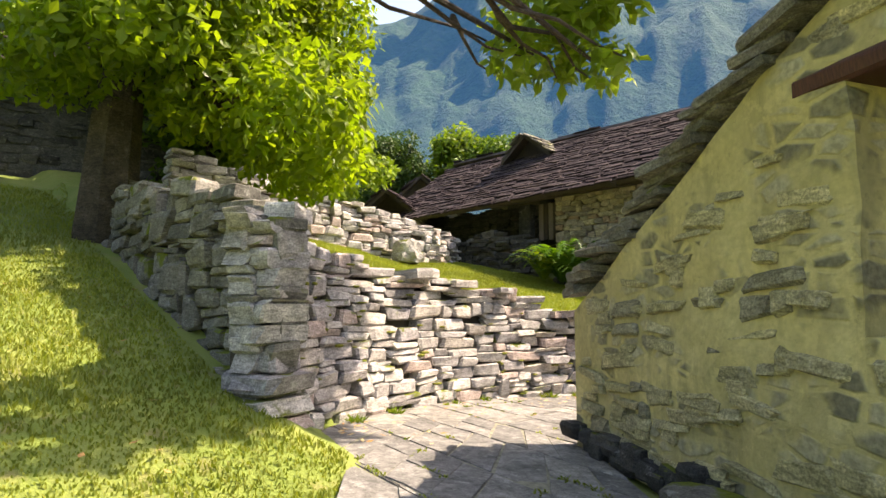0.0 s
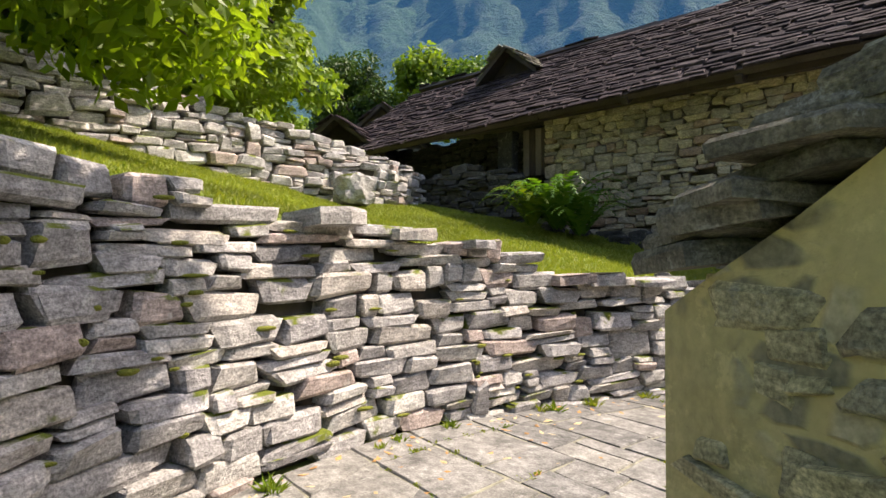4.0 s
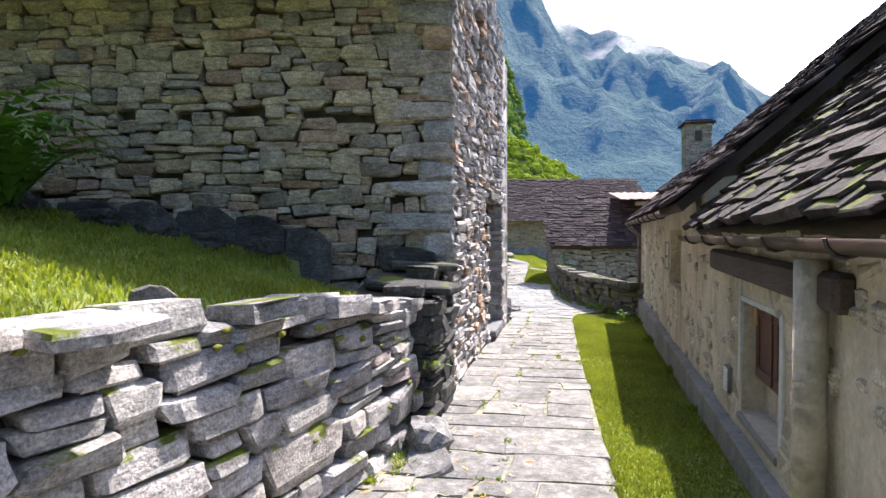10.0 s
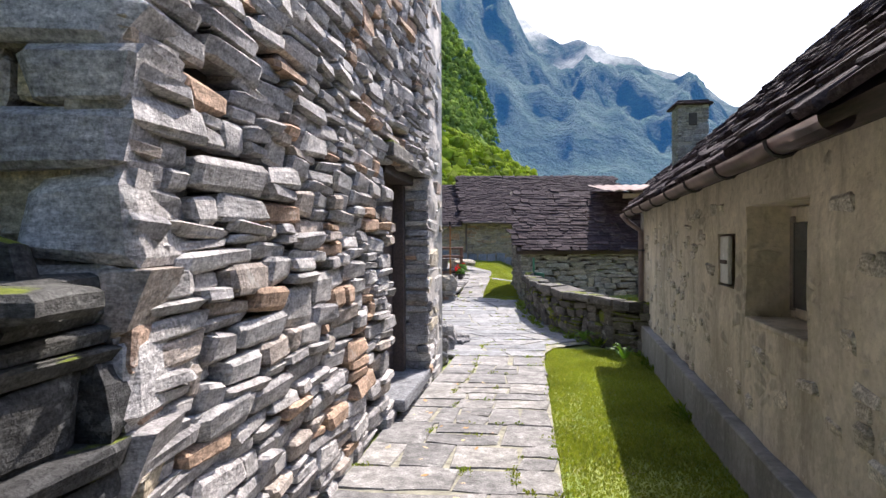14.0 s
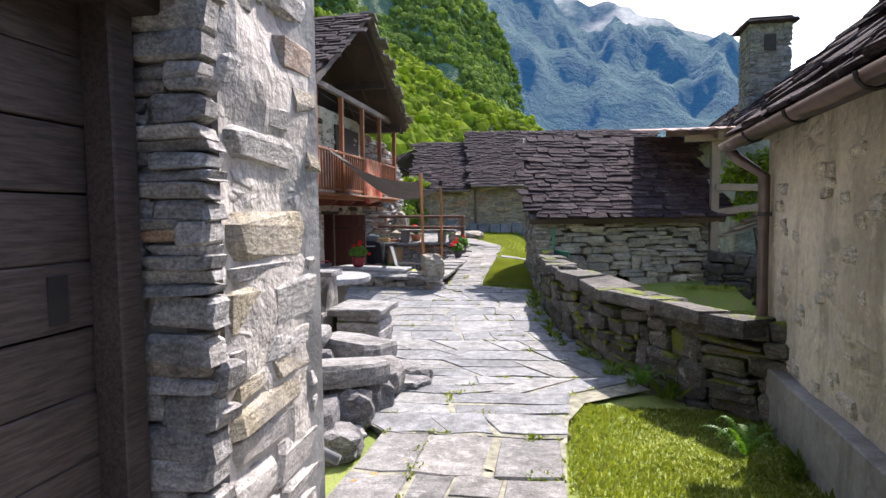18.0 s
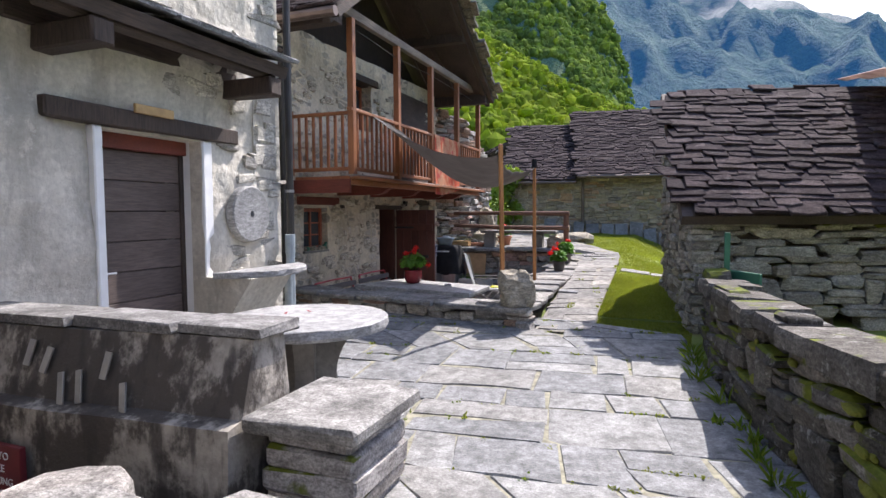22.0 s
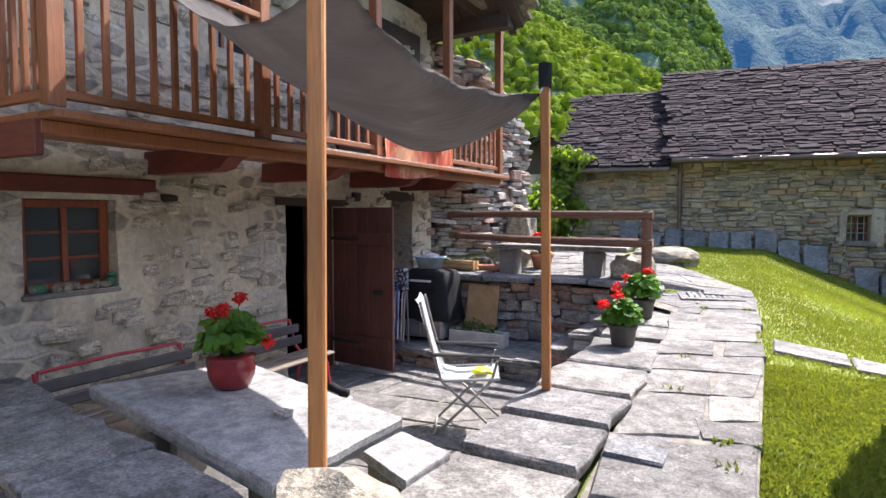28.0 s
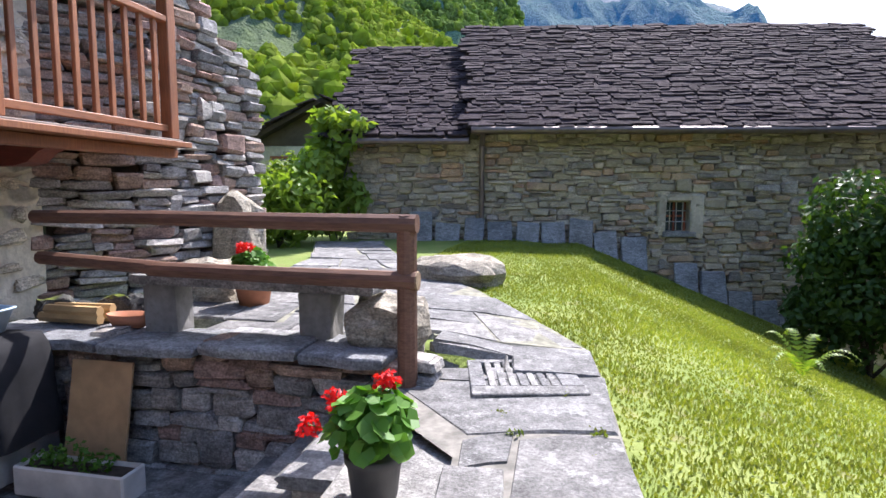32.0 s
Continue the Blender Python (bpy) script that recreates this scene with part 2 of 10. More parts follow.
def plaster_mat(name, base, dirt, show=0.5, stone=(0.27, 0.26, 0.23), scale=(1.0, 1.0, 2.2), hi=0.62, bump=0.6):
    """Old lime plaster with the rubble showing through where it has worn thin."""
    k = Mat(name, 0.92, shift=False)
    c = k.mix(1.0, base, k.grey(k.noise(1.3, 6), 0.72, 1.12), "MULTIPLY")
    c = k.mix(1.0, c, k.grey(k.noise(24, 4), 0.86, 1.1), "MULTIPLY")
    c = k.mix(k.math("MULTIPLY", k.step(k.noise(2.2, 6, (1, 1, 0.45)), 0.5, 0.68), 0.55), c, dirt)
    c = k.mix(k.math("MULTIPLY", k.step(k.noise(3.4, 6, (1, 1, 0.16), 0.65), 0.5, 0.66), 0.45), c, tuple(0.55 * q for q in dirt))
    c = k.mix(k.math("MULTIPLY", k.step(k.noise(17, 6, rough=0.75), 0.58, 0.7), 0.5), c, tuple(0.6 * q for q in dirt))
    c = k.mix(k.math("MULTIPLY", k.step(k.noise(6.5, 7, rough=0.7), 0.55, 0.63), 0.4), c, tuple(min(0.8, 1.25 * q) for q in base))
    edge = k.cells(4.2, "DISTANCE_TO_EDGE", scale)
    body = k.step(edge, 0.05, 0.16)
    worn = k.step(k.noise(1.9, 4), hi - 0.1 * show, hi + 0.03)
    f = k.math("MULTIPLY", body, worn)
    tone = k.cells(4.2, "F1", scale, "Color")
    st = k.mix(1.0, stone, k.grey(k.math("ADD", tone, 0.0), 0.65, 1.35), "MULTIPLY")
    st = k.mix(1.0, st, k.grey(k.noise(30, 4), 0.7, 1.2), "MULTIPLY")
    c = k.mix(k.math("MULTIPLY", f, min(1.0, show * 1.4)), c, st)
    k.bump(k.noise(5, 6), bump, 0.04)
    k.bump(f, 0.5, 0.02)
    k.bump(k.noise(60, 4), bump * 0.6, 0.006)
    return k.colour(c)


M_YELLOW = plaster_mat("yellow_lime_plaster", (0.60, 0.52, 0.24), (0.44, 0.375, 0.175), 0.75, (0.34, 0.31, 0.20), hi=0.54, bump=0.7)
M_OCHRE = plaster_mat("ochre_grey_plaster", (0.60, 0.53, 0.41), (0.30, 0.25, 0.18), 0.5, (0.38, 0.34, 0.27), hi=0.58, bump=0.9)
M_WHITE = plaster_mat("whitewashed_rubble", (0.62, 0.585, 0.515), (0.47, 0.435, 0.37), 0.4, (0.36, 0.36, 0.35), bump=1.0)
M_HOUSEC = plaster_mat("pointed_rubble_plaster", (0.66, 0.59, 0.46), (0.52, 0.46, 0.36), 0.62, (0.40, 0.375, 0.33), hi=0.52, bump=0.8)
M_ROUGHC = plaster_mat("grey_render", (0.42, 0.41, 0.39), (0.20, 0.19, 0.18), 0.3, (0.3, 0.3, 0.3))
M_MORTARSTONE = stone_mat("stone_in_plaster", [(0.52, 0.475, 0.385), (0.46, 0.425, 0.355), (0.56, 0.505, 0.40), (0.49, 0.44, 0.35), (0.54, 0.50, 0.43), (0.40, 0.37, 0.315)], lichen=0.2, stain=0.75)
k = Mat("rain_blackened_concrete", 0.92, shift=False)
c = k.mix(1.0, (0.36, 0.33, 0.29), k.grey(k.noise(16, 5), 0.75, 1.15), "MULTIPLY")
c = k.mix(k.step(k.noise(2.4, 7, (1, 1, 0.7), 0.7), 0.43, 0.54), c, (0.075, 0.065, 0.056))
c = k.mix(k.math("MULTIPLY", k.step(k.noise(9, 5, (1, 1, 0.18)), 0.52, 0.66), 0.8), c, (0.05, 0.043, 0.04))
k.bump(k.noise(7, 6), 0.6, 0.03)
k.bump(k.noise(60, 4), 0.5, 0.006)
M_PARAPET = k.colour(c)
M_PILE = stone_mat("pile_stone", [(0.24, 0.23, 0.225), (0.29, 0.28, 0.265), (0.20, 0.19, 0.19), (0.33, 0.31, 0.29)], lichen=0.3, bump=0.9)
M_OLDCAP = stone_mat("old_capstone", [(0.13, 0.12, 0.105), (0.095, 0.088, 0.08), (0.17, 0.158, 0.14)], moss=0.16, lichen=0.3, bump=0.8)
M_PEDESTAL = plaster_mat("grey_cast_stone", (0.25, 0.24, 0.225), (0.13, 0.122, 0.112), 0.0, bump=0.5)
M_CORNER = plaster_mat("smeared_lime_mortar", (0.62, 0.57, 0.52), (0.45, 0.41, 0.37), 0.25, (0.36, 0.34, 0.33), bump=1.2)
M_PLINTH = plaster_mat("cement_plinth", (0.27, 0.26, 0.24), (0.15, 0.14, 0.12), 0.0)
M_SMOOTH = plaster_mat("smooth_white_render", (0.66, 0.67, 0.66), (0.55, 0.55, 0.52), 0.0, bump=0.25)


def wood_mat(name, a, b, rough=0.7, grain=(1, 1, 1), bump=0.3):
    k = Mat(name, rough)
    g = k.noise(9, 6, grain, 0.7)
    c = k.mix(k.step(g, 0.35, 0.68), a, b)
    c = k.mix(1.0, c, k.grey(k.noise(1.6, 4), 0.7, 1.15), "MULTIPLY")
    k.bump(g, bump, 0.01)
    return k.colour(c)


M_LARCH = wood_mat("oiled_larch", (0.36, 0.14, 0.055), (0.24, 0.085, 0.035), 0.55, (12, 12, 0.8))
M_LARCH_H = wood_mat("oiled_larch_level", (0.36, 0.14, 0.055), (0.22, 0.08, 0.033), 0.55, (10, 0.8, 10))
M_RED = wood_mat("red_brown_beam", (0.20, 0.045, 0.028), (0.13, 0.03, 0.02), 0.6, (0.9, 8, 8))
M_DOOR = wood_mat("red_brown_boards", (0.13, 0.045, 0.032), (0.07, 0.026, 0.02), 0.65, (14, 14, 0.7))
M_GREYWOOD = wood_mat("weathered_wood", (0.27, 0.225, 0.185), (0.15, 0.12, 0.10), 0.8, (10, 0.7, 10))
M_DARKWOOD = wood_mat("old_dark_wood", (0.075, 0.052, 0.042), (0.032, 0.024, 0.021), 0.75, (10, 10, 0.8), 0.5)
M_BARNDOOR = wood_mat("weathered_barn_planks", (0.135, 0.10, 0.088), (0.05, 0.037, 0.033), 0.6, (9, 0.7, 9), 0.5)
M_DARKWOOD_H = wood_mat("old_dark_wood_level", (0.085, 0.06, 0.05), (0.035, 0.026, 0.022), 0.75, (9, 0.7, 9), 0.5)
M_POLE = wood_mat("new_pine_post", (0.50, 0.22, 0.07), (0.40, 0.16, 0.05), 0.5, (14, 14, 0.6))
M_LOG = wood_mat("brown_rail_log", (0.20, 0.10, 0.06), (0.12, 0.055, 0.035), 0.65, (0.8, 8, 8))
M_CUTLOG = wood_mat("cut_log", (0.40, 0.28, 0.16), (0.24, 0.15, 0.09), 0.8, (4, 4, 4))
M_FRAME = wood_mat("window_red_brown", (0.34, 0.09, 0.04), (0.24, 0.06, 0.028), 0.45, (9, 9, 1))
M_PLANKDOOR = wood_mat("grey_brown_planks", (0.15, 0.112, 0.10), (0.085, 0.064, 0.058), 0.7, (9, 0.7, 9))


def plain(name, col, rough=0.6, metal=0.0, var=0.18, scale=8.0):
    k = Mat(name, rough, metal)
    c = k.mix(1.0, col, k.grey(k.noise(scale, 5), 1 - var, 1 + var), "MULTIPLY")
    k.bump(k.noise(scale * 6, 3), 0.12, 0.004)
    return k.colour(c)


M_PIPE = plain("dark_painted_metal", (0.05, 0.047, 0.047), 0.45, 0.4)
M_GUTTER = plain("brown_copper_gutter", (0.16, 0.12, 0.105), 0.45, 0.5)
M_GREYPIPE = plain("grey_blue_plastic", (0.32, 0.37, 0.40), 0.5)
M_STEEL = plain("grey_steel", (0.45, 0.46, 0.47), 0.35, 0.8)
M_ALU = plain("dull_aluminium", (0.38, 0.37, 0.35), 0.4, 0.7)
M_REDMETAL = plain("red_painted_tube", (0.42, 0.03, 0.05), 0.4)
M_BLUE = plain("blue_painted_tube", (0.02, 0.13, 0.45), 0.4)
M_GREEN = plain("green_painted_board", (0.035, 0.15, 0.09), 0.6)
M_REDPOT = plain("glazed_red_pot", (0.26, 0.025, 0.03), 0.22, 0.0, 0.1)
M_GREYPOT = plain("dark_grey_pot", (0.085, 0.08, 0.075), 0.6)
M_TERRA = plain("terracotta", (0.48, 0.20, 0.11), 0.8)
M_SOIL = plain("potting_soil", (0.05, 0.035, 0.025), 0.95, 0, 0.4, 30)
M_PLANTER = plain("white_plastic_planter", (0.55, 0.52, 0.47), 0.5)
M_WHITEPL = plain("white_plastic", (0.72, 0.74, 0.76), 0.4, 0, 0.05)
M_BASKET = plain("pale_blue_plastic", (0.48, 0.60, 0.70), 0.45)
M_BLACKCLOTH = plain("black_cover", (0.022, 0.022, 0.024), 0.85)
M_GREYCLOTH = plain("grey_cabinet", (0.17, 0.175, 0.18), 0.5)
M_PLY = plain("plywood", (0.42, 0.26, 0.13), 0.7)
M_NEWWOOD = plain("pale_board", (0.50, 0.33, 0.15), 0.6)
M_YELLOWGLOVE = plain("yellow_rubber", (0.72, 0.68, 0.03), 0.5)
M_BENCHWOOD = plain("dark_grey_slat", (0.09, 0.085, 0.09), 0.6)
M_BLACK = plain("black_leather", (0.02, 0.02, 0.022), 0.5)
M_RUST = plain("rusty_sheet", (0.42, 0.32, 0.29), 0.6, 0.3, 0.35, 3)
M_WHITEPAINT = plain("white_paint", (0.78, 0.79, 0.80), 0.5, 0, 0.05)
# Near-black colour stands in for the darkness of unlit rooms and openings.
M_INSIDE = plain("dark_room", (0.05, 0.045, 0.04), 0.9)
M_DIRT = plain("dark_soil", (0.085, 0.07, 0.052), 0.95, 0, 0.45, 5)
M_MORTAR = plain("grit_joint", (0.24, 0.23, 0.17), 0.95, 0, 0.4, 14)
M_GROUT = plain("pale_grit_joint", (0.22, 0.205, 0.175), 0.95, 0, 0.35, 14)
M_DRYLEAF = plain("dry_leaf", (0.45, 0.24, 0.08), 0.8, 0, 0.5, 20)
M_PALELEAF = plain("pale_dry_leaf", (0.55, 0.42, 0.22), 0.8, 0, 0.4, 20)
M_SIGN = plain("dark_red_sign", (0.16, 0.02, 0.025), 0.5)

M_BLACKCLOTH.node_tree.nodes["Principled BSDF"].inputs["Specular IOR Level"].default_value = 0.15

gl = Mat("window_glass", 0.05)
gl.b.inputs["Base Color"].default_value = (0.05, 0.06, 0.07, 1)
gl.b.inputs["Specular IOR Level"].default_value = 0.7
M_GLASS = gl.m


def leaf_mat(name, a, b, glow=0.35, rough=0.5, shine=0.3):
    k = Mat(name, rough, shift=False)
    k.b.inputs["Specular IOR Level"].default_value = shine
    c = k.mix(k.rnd, a, b)
    c = k.mix(1.0, c, k.grey(k.noise(0.7, 3), 0.72, 1.2), "MULTIPLY")
    k.put(k.b.inputs["Base Color"], c)
    tr = k.n("ShaderNodeBsdfTranslucent")
    k.l(k.mix(1.0, c, (1.25, 1.25, 0.45), "MULTIPLY"), tr.inputs[0])
    mx = k.n("ShaderNodeMixShader")
    mx.inputs[0].default_value = glow
    k.l(k.b.outputs[0], mx.inputs[1])
    k.l(tr.outputs[0], mx.inputs[2])
    k.l(mx.outputs[0], k.t.nodes["Material Output"].inputs[0])
    return k.m


M_GRASS = leaf_mat("grass_blade", (0.17, 0.23, 0.034), (0.29, 0.315, 0.065), 0.42, 0.55)
M_CHESTNUT = leaf_mat("chestnut_leaf", (0.13, 0.22, 0.02), (0.22, 0.30, 0.035), 0.62, 0.38)
M_TREE = leaf_mat("tree_leaf", (0.07, 0.14, 0.02), (0.12, 0.20, 0.03), 0.4)
M_TREE_DARK = leaf_mat("dark_tree_leaf", (0.035, 0.085, 0.015), (0.065, 0.12, 0.025), 0.3)
M_TREE_BRIGHT = leaf_mat("bright_tree_leaf", (0.15, 0.25, 0.03), (0.24, 0.33, 0.05), 0.45)
M_FERN = leaf_mat("fern_frond", (0.06, 0.16, 0.02), (0.12, 0.24, 0.03), 0.4)
M_GERANIUM = leaf_mat("geranium_leaf", (0.07, 0.19, 0.02), (0.13, 0.27, 0.04), 0.35)
M_WEED = leaf_mat("weed_leaf", (0.10, 0.18, 0.02), (0.2, 0.27, 0.03), 0.4)
M_PETAL = leaf_mat("red_petal", (0.65, 0.012, 0.015), (0.75, 0.03, 0.03), 0.3)
M_ROSE = leaf_mat("dark_rose_petal", (0.35, 0.01, 0.03), (0.5, 0.02, 0.05), 0.2)
M_BARK = stone_mat("bark", [(0.075, 0.06, 0.048), (0.09, 0.072, 0.055)], moss=0.1, lichen=0.1, bump=1.2)
k = Mat("moss_pad", 0.95)
k.bump(k.noise(60, 3), 1.0, 0.02)
M_MOSS = k.colour(k.mix(k.noise(25, 3), (0.10, 0.11, 0.012), (0.24, 0.25, 0.03)))

# lawn soil under the blades: green with straw patches
k = Mat("lawn_ground", 0.95, shift=False)
c = k.mix(k.step(k.noise(1.1, 5), 0.4, 0.65), (0.16, 0.215, 0.038), (0.22, 0.26, 0.06))
c = k.mix(k.math("MULTIPLY", k.step(k.noise(5, 5), 0.55, 0.7), 0.55), c, (0.23, 0.19, 0.08))
k.bump(k.noise(40, 4), 0.8, 0.02)
M_LAWN = k.colour(c)

# tea towel cloth: orange with pink hearts and scrolls
k = Mat("patterned_cloth", 0.9, shift=False)
spots = k.step(k.cells(4.5), 0.24, 0.17)
rings = k.step(k.math("ABSOLUTE", k.math("SUBTRACT", k.cells(9.0), 0.38)), 0.05, 0.02)
c = k.mix(k.step(k.noise(4.5, 6, (1, 1, 0.45), 0.65), 0.42, 0.58), (0.86, 0.50, 0.30), (0.74, 0.15, 0.075))
c = k.mix(k.math("MULTIPLY", spots, 0.85), c, (0.80, 0.13, 0.12))
c = k.mix(k.math("MULTIPLY", rings, 0.5), c, (0.60, 0.16, 0.10))
k.b.inputs["Transmission Weight"].default_value = 0.0
M_CLOTH = k.colour(c)
k = Mat("flowered_cushion", 0.9, shift=False)
M_FLORAL = k.colour(k.mix(k.step(k.noise(38, 3), 0.5, 0.56), (0.02, 0.025, 0.05), (0.40, 0.42, 0.45)))
k = Mat("grey_sail", 0.85, shift=False)
k.bump(k.noise(7, 4, (1, 3, 1)), 0.35, 0.05)
M_SAIL = k.colour(k.mix(1.0, (0.17, 0.155, 0.15), k.grey(k.noise(4, 4), 0.85, 1.12), "MULTIPLY"))


def mountain_mat(name, trees, rock, haze, glow, rockiness, scale):
    k = Mat(name, 1.0, shift=False)
    up = k.n("ShaderNodeSeparateXYZ")
    k.l(k.normal, up.inputs[0])
    crag = k.noise(scale, 8, (1, 1, 0.45), 0.68)
    f = k.step(k.math("SUBTRACT", crag, k.math("MULTIPLY", up.outputs[2], 0.22)), 0.52 - rockiness, 0.60 - rockiness)
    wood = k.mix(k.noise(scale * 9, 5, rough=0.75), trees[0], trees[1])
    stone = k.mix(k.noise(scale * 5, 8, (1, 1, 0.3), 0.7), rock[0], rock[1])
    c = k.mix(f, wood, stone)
    k.put(k.b.inputs["Base Color"], c)
    k.bump(k.noise(scale * 7, 6, rough=0.7), 1.0, 9.0)
    # Aerial haze is put in as a faint blue glow of the slope.
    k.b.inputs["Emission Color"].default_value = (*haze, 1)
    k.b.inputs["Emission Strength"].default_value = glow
    return k.m


# Blue in the mountain's rock tones is haze painted into the colour.
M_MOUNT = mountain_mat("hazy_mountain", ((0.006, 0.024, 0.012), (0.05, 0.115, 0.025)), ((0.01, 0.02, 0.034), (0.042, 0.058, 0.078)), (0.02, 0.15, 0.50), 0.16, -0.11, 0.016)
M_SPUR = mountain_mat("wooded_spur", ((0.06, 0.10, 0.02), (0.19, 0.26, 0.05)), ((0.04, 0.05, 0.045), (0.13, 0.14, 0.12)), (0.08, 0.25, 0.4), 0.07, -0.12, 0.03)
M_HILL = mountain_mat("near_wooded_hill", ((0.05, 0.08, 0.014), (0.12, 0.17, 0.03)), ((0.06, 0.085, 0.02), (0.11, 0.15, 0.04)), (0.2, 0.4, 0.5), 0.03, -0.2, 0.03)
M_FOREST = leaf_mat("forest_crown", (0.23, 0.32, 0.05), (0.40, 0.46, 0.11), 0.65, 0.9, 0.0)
# Leaf tones paled and blued to stand for haze over the far wood.
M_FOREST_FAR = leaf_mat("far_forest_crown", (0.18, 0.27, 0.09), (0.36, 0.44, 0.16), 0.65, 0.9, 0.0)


# ---- building helpers ----
rng = random.Random(11)


def link_mesh(name, me, parent=None, label=""):
    ob = new(name, me)
    if parent is not None:
        ob.parent = parent
    if label:
        ob["label"] = label
    return ob


def arrays_mesh(name, verts, faces, mat):
    """A mesh from an (n, 3) array and an (m, 3 or 4) array."""
    verts, faces = np.asarray(verts, np.float32), np.asarray(faces, np.int32)
    me = bpy.data.meshes.new(name)
    k = faces.shape[1]
    me.vertices.add(len(verts))
    me.vertices.foreach_set("co", verts.ravel())
    me.loops.add(faces.size)
    me.loops.foreach_set("vertex_index", faces.ravel())
    me.polygons.add(len(faces))
    me.polygons.foreach_set("loop_start", np.arange(0, faces.size, k, dtype=np.int32))
    me.update(calc_edges=True)
    me.shade_flat()
    me.materials.append(mat)
    return me


def thing(name, at, label, category, group="", kind=""):
    ob = new(name)
    ob.location = at
    ob.empty_display_size = 0.1
    return tagged(ob, label, category, group, kind)


def base_of(ob):
    at = Vector((0, 0, 0))
    while ob is not None:
        at += ob.location
        ob = ob.parent
    return at


def part(name, bm, material, parent, label="", smooth=False):
    """Links a bmesh given in world metres as one mesh under a thing or a part."""
    me = bpy.data.meshes.new(name)
    if parent is not None:
        bmesh.ops.translate(bm, verts=bm.verts, vec=-base_of(parent))
    bmesh.ops.recalc_face_normals(bm, faces=bm.faces)
    bm.to_mesh(me)
    bm.free()
    me.materials.append(material)
    if smooth:
        me.polygons.foreach_set("use_smooth", [True] * len(me.polygons))
    return link_mesh(name, me, parent, label)


def box(x0, x1, y0, y1, z0, z1, bevel=0.008, m=None, rough=0.0):
    bm = bmesh.new()
    bmesh.ops.create_cube(bm, size=1)
    for v in bm.verts:
        v.co = Vector((x0 + (v.co.x + 0.5) * (x1 - x0), y0 + (v.co.y + 0.5) * (y1 - y0), z0 + (v.co.z + 0.5) * (z1 - z0)))
    if bevel:
        bmesh.ops.bevel(bm, geom=list(bm.edges), offset=bevel, segments=1, affect="EDGES")
    if rough:
        for v in bm.verts:
            v.co += Vector([rng.uniform(-rough, rough) for _ in range(3)])
    if m is not None:
        bm.transform(m)
    return bm


def beam(a, b, w, h, bevel=0.006, roll=0.0):
    """A squared timber from a to b."""
    a, b = Vector(a), Vector(b)
    turn = (b - a).to_track_quat("Y", "Z").to_matrix().to_4x4()
    return box(-w / 2, w / 2, 0, (b - a).length, -h / 2, h / 2, bevel, Matrix.Translation(a) @ turn @ Matrix.Rotation(roll, 4, "Y"))


def tube(points, r, sides=8, r1=None, caps=True):
    """A round bar along points; r1 is the radius at its end."""
    bm = bmesh.new()
    pts = [Vector(p) for p in points]
    rings = []
    for i, p in enumerate(pts):
        way = (pts[min(i + 1, len(pts) - 1)] - pts[max(i - 1, 0)]).normalized()
        side = way.cross(Vector((0, 0, 1)))
        if side.length < 1e-3:
            side = Vector((1, 0, 0))
        side.normalize()
        up = side.cross(way)
        rad = r if r1 is None else r + (r1 - r) * i / (len(pts) - 1)
        rings.append([bm.verts.new(p + rad * (math.cos(q) * side + math.sin(q) * up)) for q in [2 * math.pi * j / sides for j in range(sides)]])
    for one, two in zip(rings, rings[1:]):
        for j in range(sides):
            bm.faces.new((one[j], one[(j + 1) % sides], two[(j + 1) % sides], two[j]))
    if caps:
        bm.faces.new(rings[0][::-1])
        bm.faces.new(rings[-1])
    return bm


def lathe(cx, cy, profile, sides=20, squash=1.0):
    """Turns (radius, height) pairs round an upright axis."""
    bm = bmesh.new()
    rings = [[bm.verts.new((cx + r * math.cos(2 * math.pi * j / sides), cy + squash * r * math.sin(2 * math.pi * j / sides), z)) for j in range(sides)] for r, z in profile]
    for one, two in zip(rings, rings[1:]):
        for j in range(sides):
            bm.faces.new((one[j], one[(j + 1) % sides], two[(j + 1) % sides], two[j]))
    bm.faces.new(rings[0][::-1])
    bm.faces.new(rings[-1])
    return bm


def rock(cx, cy, cz, sx, sy, sz, seed, sub=3, rough=0.22, turn=0.0):
    """A rough boulder, sat on its flattened foot at cz."""
    bm = bmesh.new()
    bmesh.ops.create_icosphere(bm, subdivisions=sub, radius=1.0)
    off = Vector((seed * 3.7, seed * 1.3, seed * 7.1))
    m = Matrix.Rotation(turn, 3, "Z")
    for v in bm.verts:
        d = v.co.normalized()
        cube = d / max(abs(d.x), abs(d.y), abs(d.z))
        p = d.lerp(cube, 0.55) * (1 + rough * noise.fractal(d * 1.6 + off, 1.0, 2.0, 4))
        p = m @ Vector((p.x * sx, p.y * sy, p.z * sz))
        v.co = Vector((cx + p.x, cy + p.y, max(cz, cz + sz * 0.8 + p.z)))
    return bm


def merged(*bms):
    out = bmesh.new()
    for b in bms:
        me = bpy.data.meshes.new("tmp")
        b.to_mesh(me)
        b.free()
        out.from_mesh(me)
        bpy.data.meshes.remove(me)
    return out


